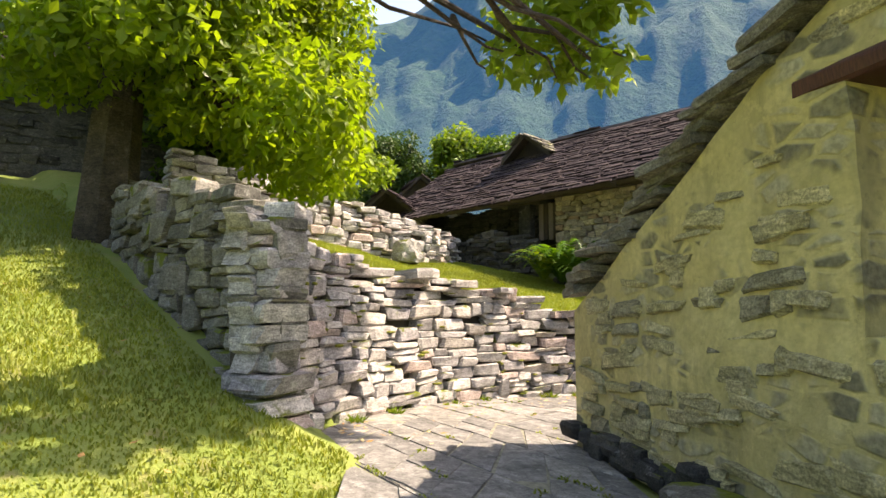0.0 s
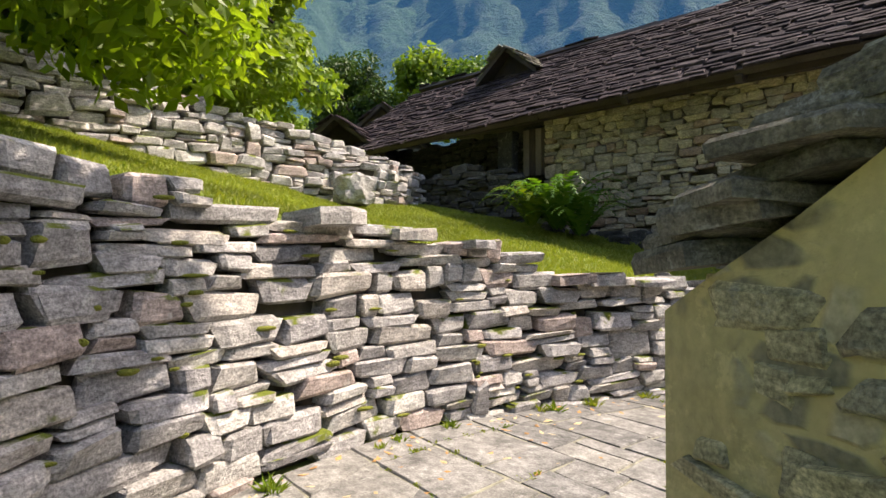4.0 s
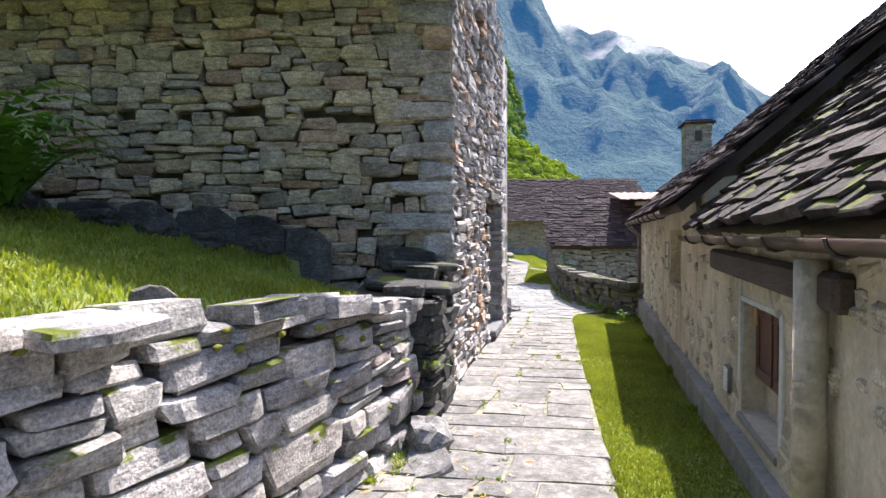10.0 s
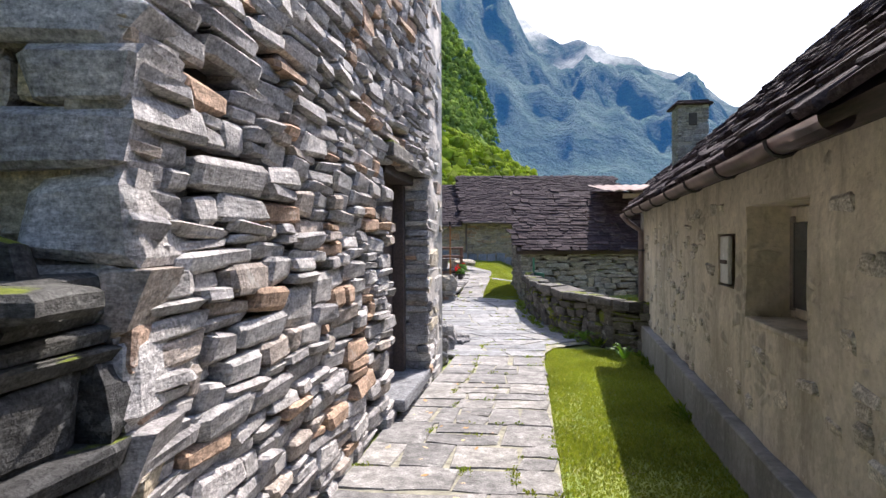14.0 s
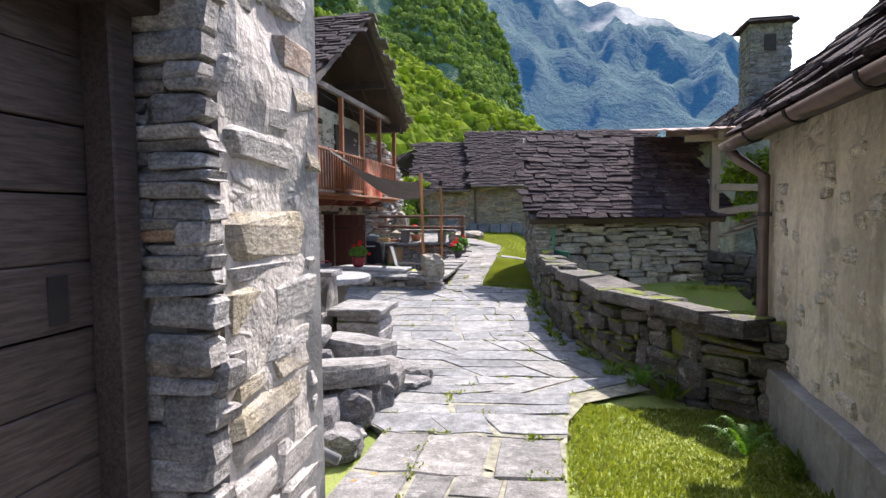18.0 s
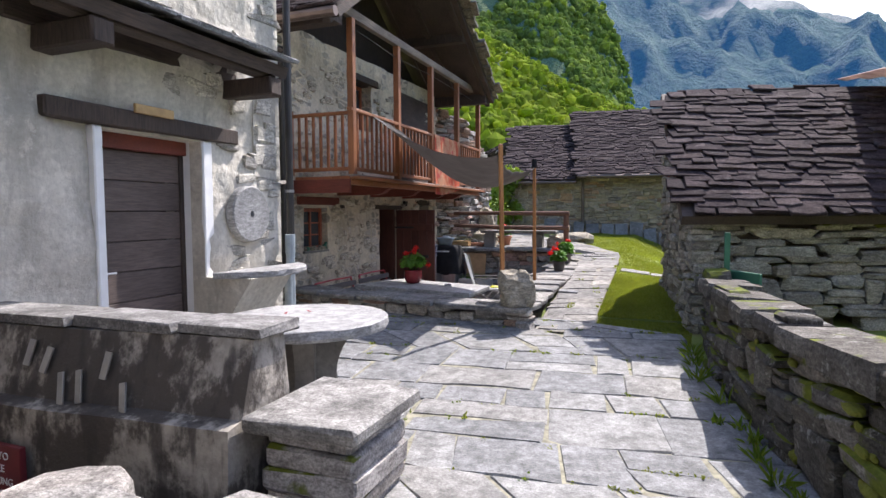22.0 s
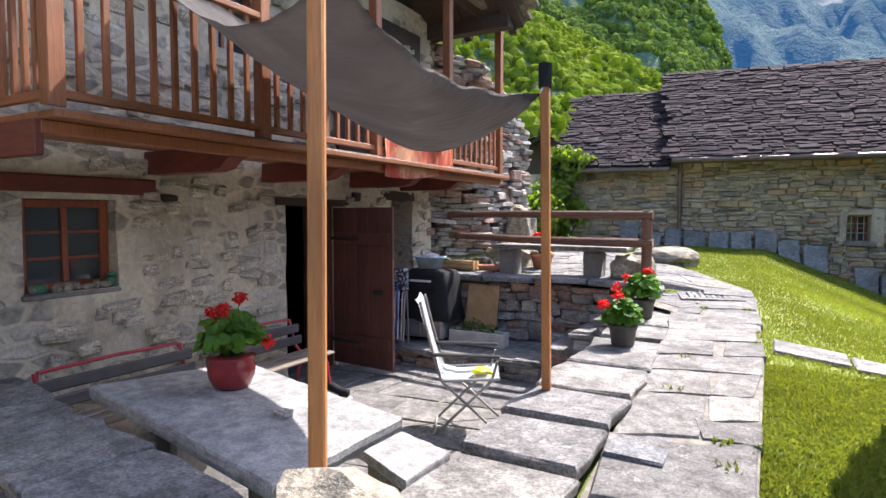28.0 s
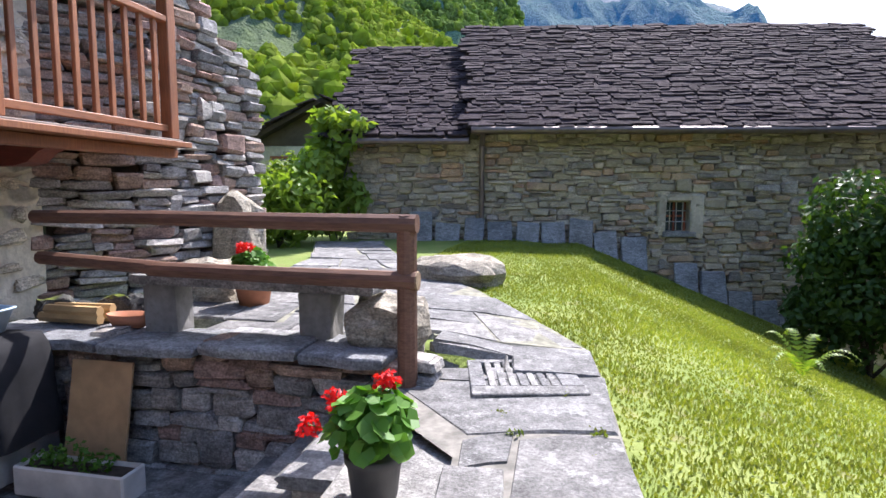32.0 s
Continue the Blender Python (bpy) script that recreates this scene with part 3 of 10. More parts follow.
class Line:
    """A line of wall on the plan; n points to its open face (to the right of its run)."""

    def __init__(self, pts):
        self.p = np.array([q[:2] for q in pts], float)
        self.extra = np.array([q[2:] for q in pts], float)
        self.s = np.r_[0, np.cumsum(np.hypot(*np.diff(self.p, axis=0).T))]
        self.long = self.s[-1]

    def at(self, s):
        i = int(np.clip(np.searchsorted(self.s, s) - 1, 0, len(self.s) - 2))
        t = (self.p[i + 1] - self.p[i]) / (self.s[i + 1] - self.s[i])
        q = self.p[i] + t * (s - self.s[i])
        return Vector((q[0], q[1], 0)), Vector((t[0], t[1], 0)), Vector((t[1], -t[0], 0))

    def val(self, s, k):
        return float(np.interp(s, self.s, self.extra[:, k]))


def unit_stones(mat, count=14, seed=3, rough=0.03, soft=1.0):
    """Rough blocks one metre each way with a worn rim round an uneven face, of 42 triangles, open at the bedded back."""
    r = random.Random(seed)
    rim = [(0, 0), (1, 0), (2, 0), (3, 0), (3, 1), (3, 2), (3, 3), (2, 3), (1, 3), (0, 3), (0, 2), (0, 1)]
    out = []
    for _ in range(count):
        us = (-1.0, -r.uniform(0.66, 0.9), r.uniform(0.66, 0.9), 1.0)
        ws = (-1.0, -r.uniform(0.5, 0.8), r.uniform(0.5, 0.8), 1.0)
        lean, skew, tip = r.uniform(-0.2, 0.2), r.uniform(-0.16, 0.16), r.uniform(-0.08, 0.08)
        front, back = [], []
        for b in range(4):
            for a in range(4):
                ends = (a in (0, 3)) + (b in (0, 3))
                shrink = {0: 1.0, 1: r.uniform(0.92, 1.03), 2: r.uniform(0.72, 0.97)}[ends]
                deep = {0: r.uniform(0.96, 1.1), 1: r.uniform(0.72, 0.93), 2: r.uniform(0.58, 0.84)}[ends]
                shrink, deep = 1 + (shrink - 1) * soft, 1 + (deep - 1) * soft
                x = 0.5 * us[a] * shrink * (1 + skew * ws[b])
                z = 0.5 * ws[b] * shrink * (1 + lean * us[a])
                front.append((x + r.uniform(-rough, rough), -0.5 * deep + tip * ws[b], z + r.uniform(-rough, rough)))
        for a, b in rim:
            x, _, z = front[4 * b + a]
            back.append((x * 0.97, 0.5, z * 0.97))
        faces = [(4 * b + a, 4 * b + a + 1, 4 * b + a + 5, 4 * b + a + 4) for b in range(3) for a in range(3)]
        for k in range(12):
            (a0, b0), (a1, b1) = rim[k], rim[(k + 1) % 12]
            faces.append((4 * b1 + a1, 4 * b0 + a0, 16 + k, 16 + (k + 1) % 12))
        me = arrays_mesh("stone", front + back, faces, mat)
        out.append(me)
    return out


def unit_slabs(mat, count=10, seed=5, rough=0.09):
    """Thin split slabs one metre each way, with broken edges, of 24 triangles."""
    r = random.Random(seed)
    out = []
    for _ in range(count):
        ring = []
        for x, y in ((-1, -1), (0, -1), (1, -1), (1, 1), (-1, 1)):
            ring.append((0.5 * x * r.uniform(0.86, 1.04) + r.uniform(-rough, rough), 0.5 * y * r.uniform(0.9, 1.04) + r.uniform(-rough, rough)))
        verts = [(x * 0.98, y * 0.98, -0.5) for x, y in ring] + [(x, y, 0.2 + r.uniform(-0.15, 0.15)) for x, y in ring] + [(x * 0.94, y * 0.94, 0.5 + r.uniform(-0.12, 0.12)) for x, y in ring]
        tris = []
        for lev in (0, 5):
            for j in range(5):
                a, b = lev + j, lev + (j + 1) % 5
                tris += [(a, b, b + 5), (a, b + 5, a + 5)]
        tris += [(10, 11, 12), (10, 12, 13), (10, 13, 14), (0, 2, 1), (0, 3, 2), (0, 4, 3)]
        out.append(arrays_mesh("slab", verts, tris, mat))
    return out


MESH_ARRAYS = {}


def arrays_of(me):
    if me.name not in MESH_ARRAYS:
        v = np.empty(len(me.vertices) * 3, np.float32)
        me.vertices.foreach_get("co", v)
        f = np.empty(len(me.loops), np.int32)
        me.loops.foreach_get("vertex_index", f)
        MESH_ARRAYS[me.name] = (v.reshape(-1, 3), f.reshape(len(me.polygons), -1))
    return MESH_ARRAYS[me.name]


LATE = []


def pieces(parent, name, rows, near=None, most=300, rest_label=""):
    """Rows of (mesh, matrix): the first `most`, by nearness to `near`, become parts of parent; the others one joined part."""
    LATE.append((parent, name, rows, near, most, rest_label))


def lay_pieces():
    for parent, name, rows, near, most, rest_label in LATE:
        if near is not None:
            rows.sort(key=lambda r: (r[1].translation - Vector(near)).length)
        base = Matrix.Translation(-base_of(parent))
        for me, m in rows[:most]:
            ob = new(name, me)
            ob.parent = parent
            ob.matrix_basis = base @ m
        if rows[most:]:
            vs, fs, n = [], [], 0
            for me, m in rows[most:]:
                v, f = arrays_of(me)
                mm = np.array(base @ m, np.float32)
                vs.append(v @ mm[:3, :3].T + mm[:3, 3])
                fs.append(f + n)
                n += len(v)
            me = arrays_mesh(name + "_rest", np.concatenate(vs), np.concatenate(fs), rows[0][0].materials[0])
            if rows[0][0].polygons[0].use_smooth:
                me.polygons.foreach_set("use_smooth", [True] * len(me.polygons))
            tagged(link_mesh(name + "_rest", me, parent, rest_label), kind="stuff")


def courses(length, base, top, r, hs, ls, holes=(), big=0.08, pair=0.25, wob=0.03):
    """Rubble laid in rough courses: rows of (s, z, length, height)."""
    out, blocked = [], []
    z = min(base(s) for s in np.linspace(0, length, 30)) - 0.05
    zmax = max(top(s) for s in np.linspace(0, length, 30))
    while z < zmax:
        hrow = r.uniform(*hs)
        s, fresh = -0.04, []
        while s < length:
            wide = r.uniform(*ls) * (1.25 if r.random() < 0.15 else 1.0)
            hole = next((b for b in blocked if b[0] < s + 0.03 < b[1]), None)
            if hole:
                s = hole[1]
                continue
            stop = min((b[0] for b in blocked if b[0] > s), default=1e9)
            wide = min(wide, stop - s) if stop - s > 0.05 else wide
            if length - s - wide < 0.09:
                wide = length - s + 0.04
            mid = s + wide / 2
            zz = z + wob * math.sin(1.9 * mid + 0.7 * z) + wob * math.sin(4.3 * mid + 2.1 * z)
            h = hrow
            if r.random() < big and stop > 1e8:
                h = hrow * 1.75
                fresh.append((s, s + wide))
            bad = mid < 0 or mid > length or zz + h / 2 < base(mid) - 0.03 or zz + 0.35 * h > top(mid)
            bad = bad or any(a - wide * 0.35 < mid < b + wide * 0.35 and c - h * 0.8 < zz + h / 2 < d + h * 0.2 for a, b, c, d in holes)
            if not bad:
                if h == hrow and hrow > 0.085 and r.random() < pair:
                    cut = r.uniform(0.4, 0.6)
                    out.append((mid, zz + h * cut / 2, wide, h * cut))
                    out.append((mid + r.uniform(-0.02, 0.02), zz + h * (cut + 1) / 2, wide * r.uniform(0.85, 1), h * (1 - cut)))
                else:
                    out.append((mid, zz + h / 2, wide, h))
            s += wide
        blocked = fresh
        z += hrow
    return out


def stone_rows(line, rows, meshes, r, depth=0.22, proud=0.02, batter=0.0, z0=0.0, tilt=2.5, fill=1.0):
    out = []
    for s, z, wide, h in rows:
        p, t, n = line.at(s)
        c = p + n * (r.uniform(-proud, proud) - depth * 0.5 + 0.02 - batter * (z - z0))
        m = Matrix.Identity(4)
        for k, (axis, size) in enumerate(((t, wide * fill), (n, -depth * r.uniform(0.8, 1.1)), (Vector((0, 0, 1)), h * fill * 1.03))):
            m.col[k][:3] = axis * size
        rot = Euler([radians(r.uniform(-tilt, tilt)) for _ in range(3)]).to_matrix().to_4x4()
        m = Matrix.Translation((c.x, c.y, z)) @ rot @ m
        out.append((r.choice(meshes), m))
    return out


def core_wall(name, line, base, top, thick, mat, inset=0.085, step=0.25, batter=0.0, z0=0.0, kind="structure", label="", category="wall", holes=()):
    """The packed heart of a wall behind its face stones, with its openings left out."""
    cuts = sorted({round(float(q), 3) for q in np.linspace(0.1, line.long - 0.1, max(2, int(line.long / step) + 1))} | {round(q, 3) for a, b, *_ in holes for q in (a, b) if 0.1 <= q <= line.long - 0.1})
    bm = bmesh.new()

    def col(s, low, high, back):
        p, t, n = line.at(s)
        return [bm.verts.new(p - n * ((thick if back else inset) + (0 if back else batter * (z - z0))) + Vector((0, 0, z))) for z in (low, high)]

    for a, b in zip(cuts, cuts[1:]):
        mid = (a + b) / 2
        spans = [(None, None)]
        for h0, h1, za, zb in holes:
            if h0 - 1e-3 <= mid <= h1 + 1e-3:
                spans = [(None, za), (zb, None)]
        for lo, hi in spans:
            cols = []
            for s in (a, b):
                zl = base(s) - 0.3 if lo is None else lo
                zh = top(s) - 0.04 if hi is None else hi
                if zh <= zl:
                    break
                cols.append((col(s, zl, zh, False), col(s, zl, zh, True)))
            if len(cols) < 2:
                continue
            (f0, b0), (f1, b1) = cols
            for q in ((f0[0], f1[0], f1[1], f0[1]), (b1[0], b0[0], b0[1], b1[1]), (f0[1], f1[1], b1[1], b0[1]), (f0[0], f0[1], b0[1], b0[0]), (f1[0], b1[0], b1[1], f1[1]), (f0[0], b0[0], b1[0], f1[0])):
                bm.faces.new(q)
    bmesh.ops.remove_doubles(bm, verts=bm.verts, dist=0.0005)
    ob = part(name, bm, mat, None)
    return tagged(ob, label, category, kind=kind)


def rubble_wall(name, pts, mat, label, hs=(0.07, 0.15), ls=(0.14, 0.46), thick=0.5, near=None, most=300, batter=0.0, holes=(), seed=1, depth=0.22, proud=0.02, core=None, category="stone wall", big=0.08, pair=0.25, tilt=2.5, fill=0.985, inset=0.13):
    """pts: x, y, foot, top along the wall, its face to the right of the run."""
    line, r = Line(pts), random.Random(seed)
    base, top = (lambda s: line.val(s, 0)), (lambda s: line.val(s, 1))
    z0 = min(p[2] for p in pts)
    ob = core_wall(name, line, base, top, thick, core or M_DIRT, batter=batter, z0=z0, label=label, category=category, holes=holes, inset=inset)
    rows = courses(line.long, base, top, r, hs, ls, holes, big, pair)
    pieces(ob, "stone", stone_rows(line, rows, unit_stones(mat, seed=seed), r, depth, proud, batter, z0, tilt, fill), near, most)
    return ob, line


def east_block(w, d, h):
    """Scales a unit stone to lie in a wall that faces east."""
    m = Matrix.Identity(4)
    for k, axis in enumerate((Vector((0, w, 0)), Vector((-d, 0, 0)), Vector((0, 0, h)))):
        m.col[k][:3] = axis
    return m


def flush_stones(parent, line, count, mat, r, zs, top, sizes=((0.1, 0.38), (0.06, 0.16)), holes=(), deep=0.052, most=60, s0=0.08):
    """Stones that show through plaster, their faces about flush with it."""
    rows, meshes = [], unit_stones(mat, 12, r.randrange(999), 0.05, 1.2)
    for _ in range(count):
        s, z = r.uniform(s0, line.long - 0.1), r.uniform(*zs)
        if z > top(s) - 0.12 or any(a - 0.12 < s < b + 0.12 and c - 0.1 < z < d + 0.1 for a, b, c, d in holes):
            continue
        p, t, n = line.at(s)
        m = Matrix.Identity(4)
        for k, (axis, size) in enumerate(((t, r.uniform(*sizes[0])), (-n, 0.16), (Vector((0, 0, 1)), r.uniform(*sizes[1])))):
            m.col[k][:3] = axis * size
        rows.append((r.choice(meshes), Matrix.Translation(p - n * (deep + r.uniform(-0.012, 0.008)) + Vector((0, 0, z))) @ Matrix.Rotation(r.uniform(-0.15, 0.15), 4, n) @ m))
    pieces(parent, "stone", rows, None, most)


def panel_wall(name, a, b, z0, top, thick, mat, label, holes=(), cell=0.22, wave=0.015, category="house wall", kind="structure", parent=None):
    """A plastered wall from a to b, its face to the right of the run, uneven, with openings (s0, s1, z0, z1) right through it."""
    line = Line([a, b])
    tops = top if callable(top) else (lambda s: top)
    zmax = max(tops(s) for s in np.linspace(0, line.long, 20))
    ss = sorted({round(float(q), 4) for q in np.linspace(0, line.long, max(2, int(line.long / cell)))} | {round(q, 4) for h in holes for q in h[:2]})
    zs = sorted({round(float(q), 4) for q in np.linspace(z0, zmax, max(2, int((zmax - z0) / cell)))} | {round(q, 4) for h in holes for q in h[2:4]})
    bm = bmesh.new()
    made = {}

    def vert(i, j, back):
        if (i, j, back) not in made:
            s, z = ss[i], min(zs[j], tops(ss[i]))
            p, t, n = line.at(s)
            edge = i in (0, len(ss) - 1)
            d = 0.0 if edge else wave * noise.fractal(Vector((p.x, p.y, z)) * 1.7, 1.0, 2.0, 3)
            q = p - n * thick if back else p + n * d
            made[i, j, back] = bm.verts.new((q.x, q.y, z))
        return made[i, j, back]

    def solid(i, j):
        if not (0 <= i < len(ss) - 1 and 0 <= j < len(zs) - 1):
            return False
        s, z = (ss[i] + ss[i + 1]) / 2, (zs[j] + zs[j + 1]) / 2
        if zs[j] > max(tops(ss[i]), tops(ss[i + 1])) - 1e-4:
            return False
        return not any(h[0] < s < h[1] and h[2] < z < h[3] for h in holes)

    def quad(*vs):
        if len({v.co.copy().freeze() for v in vs}) >= 3 and len(set(vs)) == 4:
            try:
                bm.faces.new(vs)
            except ValueError:
                pass

    for i in range(len(ss) - 1):
        for j in range(len(zs) - 1):
            if not solid(i, j):
                continue
            quad(vert(i, j, 0), vert(i + 1, j, 0), vert(i + 1, j + 1, 0), vert(i, j + 1, 0))
            quad(vert(i + 1, j, 1), vert(i, j, 1), vert(i, j + 1, 1), vert(i + 1, j + 1, 1))
            for di, dj, p, q in ((-1, 0, (i, j), (i, j + 1)), (1, 0, (i + 1, j + 1), (i + 1, j)), (0, -1, (i + 1, j), (i, j)), (0, 1, (i, j + 1), (i + 1, j + 1))):
                if not solid(i + di, j + dj):
                    quad(vert(*p, 0), vert(*p, 1), vert(*q, 1), vert(*q, 0))
    ob = part(name, bm, mat, parent)
    tagged(ob, label, category if parent is None else "", kind=kind if parent is None else "")
    return ob, line


def slab_roof(parent, name, corner, along, up, width, height, mat, r, expo=0.15, ls=(0.22, 0.6), near=None, most=300, thick=(0.025, 0.05), sag=0.0, cut=None, deck=True, lift=0.03, wild=1.0):
    """Split stone slabs in overlapping courses. corner: low start; along, up: unit ways; width, height: metres along each."""
    corner, along, up = Vector(corner), Vector(along).normalized(), Vector(up).normalized()
    out_n = along.cross(up).normalized()
    meshes = unit_slabs(mat, seed=r.randrange(999))
    rows, v = [], -0.06
    while v < height:
        u = r.uniform(-0.25, -0.05)
        while u < width:
            w = r.uniform(*ls)
            t = r.uniform(*thick)
            mid = u + w / 2
            long = expo * r.uniform(1.9, 2.3)
            if -0.05 < mid < width + 0.05 and v + long < height + 0.1 and not (cut and cut(mid, v)):
                tilt = Matrix.Rotation(radians(-r.uniform(5, 10) * wild ** 0.5), 4, "X") @ Matrix.Rotation(radians(r.uniform(-3, 3) * wild), 4, "Z") @ Matrix.Rotation(radians(r.uniform(-2.5, 2.5) * wild), 4, "Y")
                f = Matrix.Identity(4)
                for k, axis in enumerate((along, up, out_n)):
                    f.col[k][:3] = axis
                p = corner + along * mid + up * (v + long / 2 + r.uniform(-0.025, 0.025)) + out_n * (lift + 0.02 + r.uniform(-0.006, 0.012) * wild)
                p.z -= sag * math.sin(math.pi * min(1, max(0, mid / width)))
                rows.append((r.choice(meshes), Matrix.Translation(p) @ f @ tilt @ Matrix.Diagonal((w * 0.99, long, t, 1))))
            u += w
        v += expo * r.uniform(0.85, 1.15)
    pieces(parent, "slab", rows, near, most)
    if deck:
        bm = bmesh.new()
        q = [corner, corner + along * width, corner + along * width + up * height, corner + up * height]
        lo = [bm.verts.new(p - out_n * 0.10) for p in q]
        hi = [bm.verts.new(p + out_n * 0.005) for p in q]
        bm.faces.new(lo[::-1])
        bm.faces.new(hi)
        for i in range(4):
            bm.faces.new((lo[i], lo[(i + 1) % 4], hi[(i + 1) % 4], hi[i]))
        part("roof_deck", bm, M_DARKWOOD_H, parent, "old dark roof boards")


def slab_quad(parent, name, quad, z, mat, thick=0.07, r=rng, lift=0.0):
    """One paving slab from four or more plan corners, with a chipped, chamfered rim; z is a function of x, y."""
    n = len(quad)
    cx, cy = sum(q[0] for q in quad) / n, sum(q[1] for q in quad) / n
    tip = (r.uniform(-0.006, 0.006), r.uniform(-0.006, 0.006))
    verts = []
    for k, drop in ((1.0, -thick), (1.0, -0.012), (0.965, 0.0)):
        for x, y in quad:
            px, py = cx + (x - cx) * k, cy + (y - cy) * k
            verts.append((px, py, z(px, py) + drop + lift + 0.006 * noise.noise(Vector((px * 3, py * 3, 0))) + tip[0] * (px - cx) * 3 + tip[1] * (py - cy) * 3))
    faces = [tuple(range(2 * n, 3 * n))]
    for lev in (0, 1):
        for j in range(n):
            a, b = lev * n + j, lev * n + (j + 1) % n
            faces.append((a, b, b + n, a + n))
    me = bpy.data.meshes.new(name)
    me.from_pydata(verts, [], faces)
    me.materials.append(mat)
    return link_mesh(name, me, parent)


# ---- the lie of the land ----
def table(tab, v):
    return float(np.interp(v, [a for a, _ in tab], [b for _, b in tab]))


PATH_Z = [(-30, 0.9), (-12, 0.55), (-8, 0.42), (-6.5, 0.36), (-4, 0.24), (-1, 0.10), (2, 0.0), (6.8, -0.15), (10, -0.2), (13, -0.17), (15, -0.06), (17.6, 0.22), (19, 0.33), (21.5, 0.43), (26, 0.6), (60, 1.2)]
WALL_X = [(-7.35, -0.25), (-6.9, -0.68), (-6.4, -1.05), (-5.6, -1.5), (-4.6, -1.84), (-3.2, -1.95), (-1.8, -1.8), (-0.5, -1.5), (0.9, -1.22), (3, -1.22)]
WALL_TOP = [(-7.35, 2.0), (-6.4, 1.98), (-5.5, 1.9), (-4.6, 1.78), (-4.1, 1.70), (-3.1, 1.55), (-2.8, 1.33), (-0.5, 1.2), (1, 1.1), (3, 1.15)]


def path_z(x, y):
    return table(PATH_Z, y)


def ease(v):
    v = min(1.0, max(0.0, v))
    return v * v * (3 - 2 * v)


def ground_z(x, y):
    z = path_z(x, y)
    if 8.6 < y < 16.2 and -8 < x < 1.6 and not (y < 10.7 and x > 0.3):
        z -= 0.03
    if y < 3:
        end = -7.45 + (min(x, -0.1) + 0.1) * 0.19
        south = z + 0.36 * max(0.0, 0.9 - x) if x > -3.5 else z + 1.58 + 0.3 * (-3.5 - x)
        wx = table(WALL_X, y)
        over = table(WALL_TOP, y) - 0.06 + 0.215 * max(0.0, wx - x)
        if x < -8.6:
            over += 0.12 * (-8.6 - x)
        if y > 1.2:
            wx -= 0.9 * ease((y - 1.2) / 0.4)
        f = ease((wx - x - 0.22) / 0.2) * ease((y - end - 0.25) / 0.25)
        low = south * ease((-6.6 - y) / 0.9) + z * (1 - ease((-6.6 - y) / 0.9))
        z = low + (over - low) * f
    elif x < -9:
        z += 0.3 * (-9 - x)
    if 10.4 < y < 15.9 and x > table([(10.0, 1.65), (11.35, 0.95), (12.3, 0.62), (13.4, 0.4), (15.9, 0.2)], y):
        z = min(z, -0.32)
    if 16.0 < y < 21.15 and (-5.8 if not 18 < y < 20.2 else -7.4) < x < -1.85:
        z = -0.7 if x < -5.5 else -0.5
    if y > 15.5 and x > -1.2:
        z -= (0.30 + 0.12 * ease((y - 22) / 3)) * (x + 1.2) * ease((y - 17) / 5) * ease((8 - x) / 4)
    if y > 20.5 and not (16.0 < y < 21.15 and -5.8 < x < -2.15):
        z += (0.47 + 0.03 * (y - 20.5) - z) * ease((-1.6 - x) / 0.6)
    return z


def sheet(name, xs, ys, height, mat, label, category, kind="structure"):
    nx, ny = len(xs), len(ys)
    verts = np.array([(x, y, height(x, y)) for y in ys for x in xs])
    i = np.arange(nx - 1)[None, :] + nx * np.arange(ny - 1)[:, None]
    faces = np.stack([i, i + 1, i + nx + 1, i + nx], -1).reshape(-1, 4)
    me = arrays_mesh(name, verts, faces, mat)
    me.polygons.foreach_set("use_smooth", [True] * len(me.polygons))
    return tagged(link_mesh(name, me), label, category, kind=kind)


def spread(lo, hi, step, far):
    mid = list(np.arange(lo, hi + 1e-6, step))
    out, d = [], step
    while d < far:
        d *= 1.6
        out.append(d)
    return [lo - q for q in out[::-1]] + mid + [hi + q for q in out]


sheet("ground", spread(-16, 10, 0.2, 900), spread(-16, 34, 0.2, 900), lambda x, y: ground_z(min(max(x, -30), 30), min(max(y, -30), 60)) - 0.012, M_LAWN, "grassy valley ground with straw and bare patches", "ground")


# ---- mountains, hill and cloud beyond ----
RIDGE = [(-180, 16), (-120, 14), (-60, 5), (-40, 5), (-25, 7), (-18, 11.3), (-14, 14.2), (-10.5, 15.8), (-7, 16.8), (-3, 17.6), (0, 19.5), (3, 23), (8, 27), (20, 33), (40, 35), (52, 32), (60, 27), (63, 26.2), (70, 30), (100, 31), (140, 24), (180, 16)]
HILL = [(-180, 0), (-8, 0), (-4, 3), (0, 6), (4, 8.7), (10, 12), (18, 16.5), (26, 18.5), (34, 16.5), (44, 10), (52, 3), (60, 0), (180, 0)]
SPUR = [(-180, 0), (-8, 0), (-2, 4), (1.5, 7), (2.8, 10), (3.8, 13.4), (5.4, 17.4), (8, 20.5), (12, 24), (20, 25), (26, 18), (34, 13), (42, 8), (50, 0), (180, 0)]


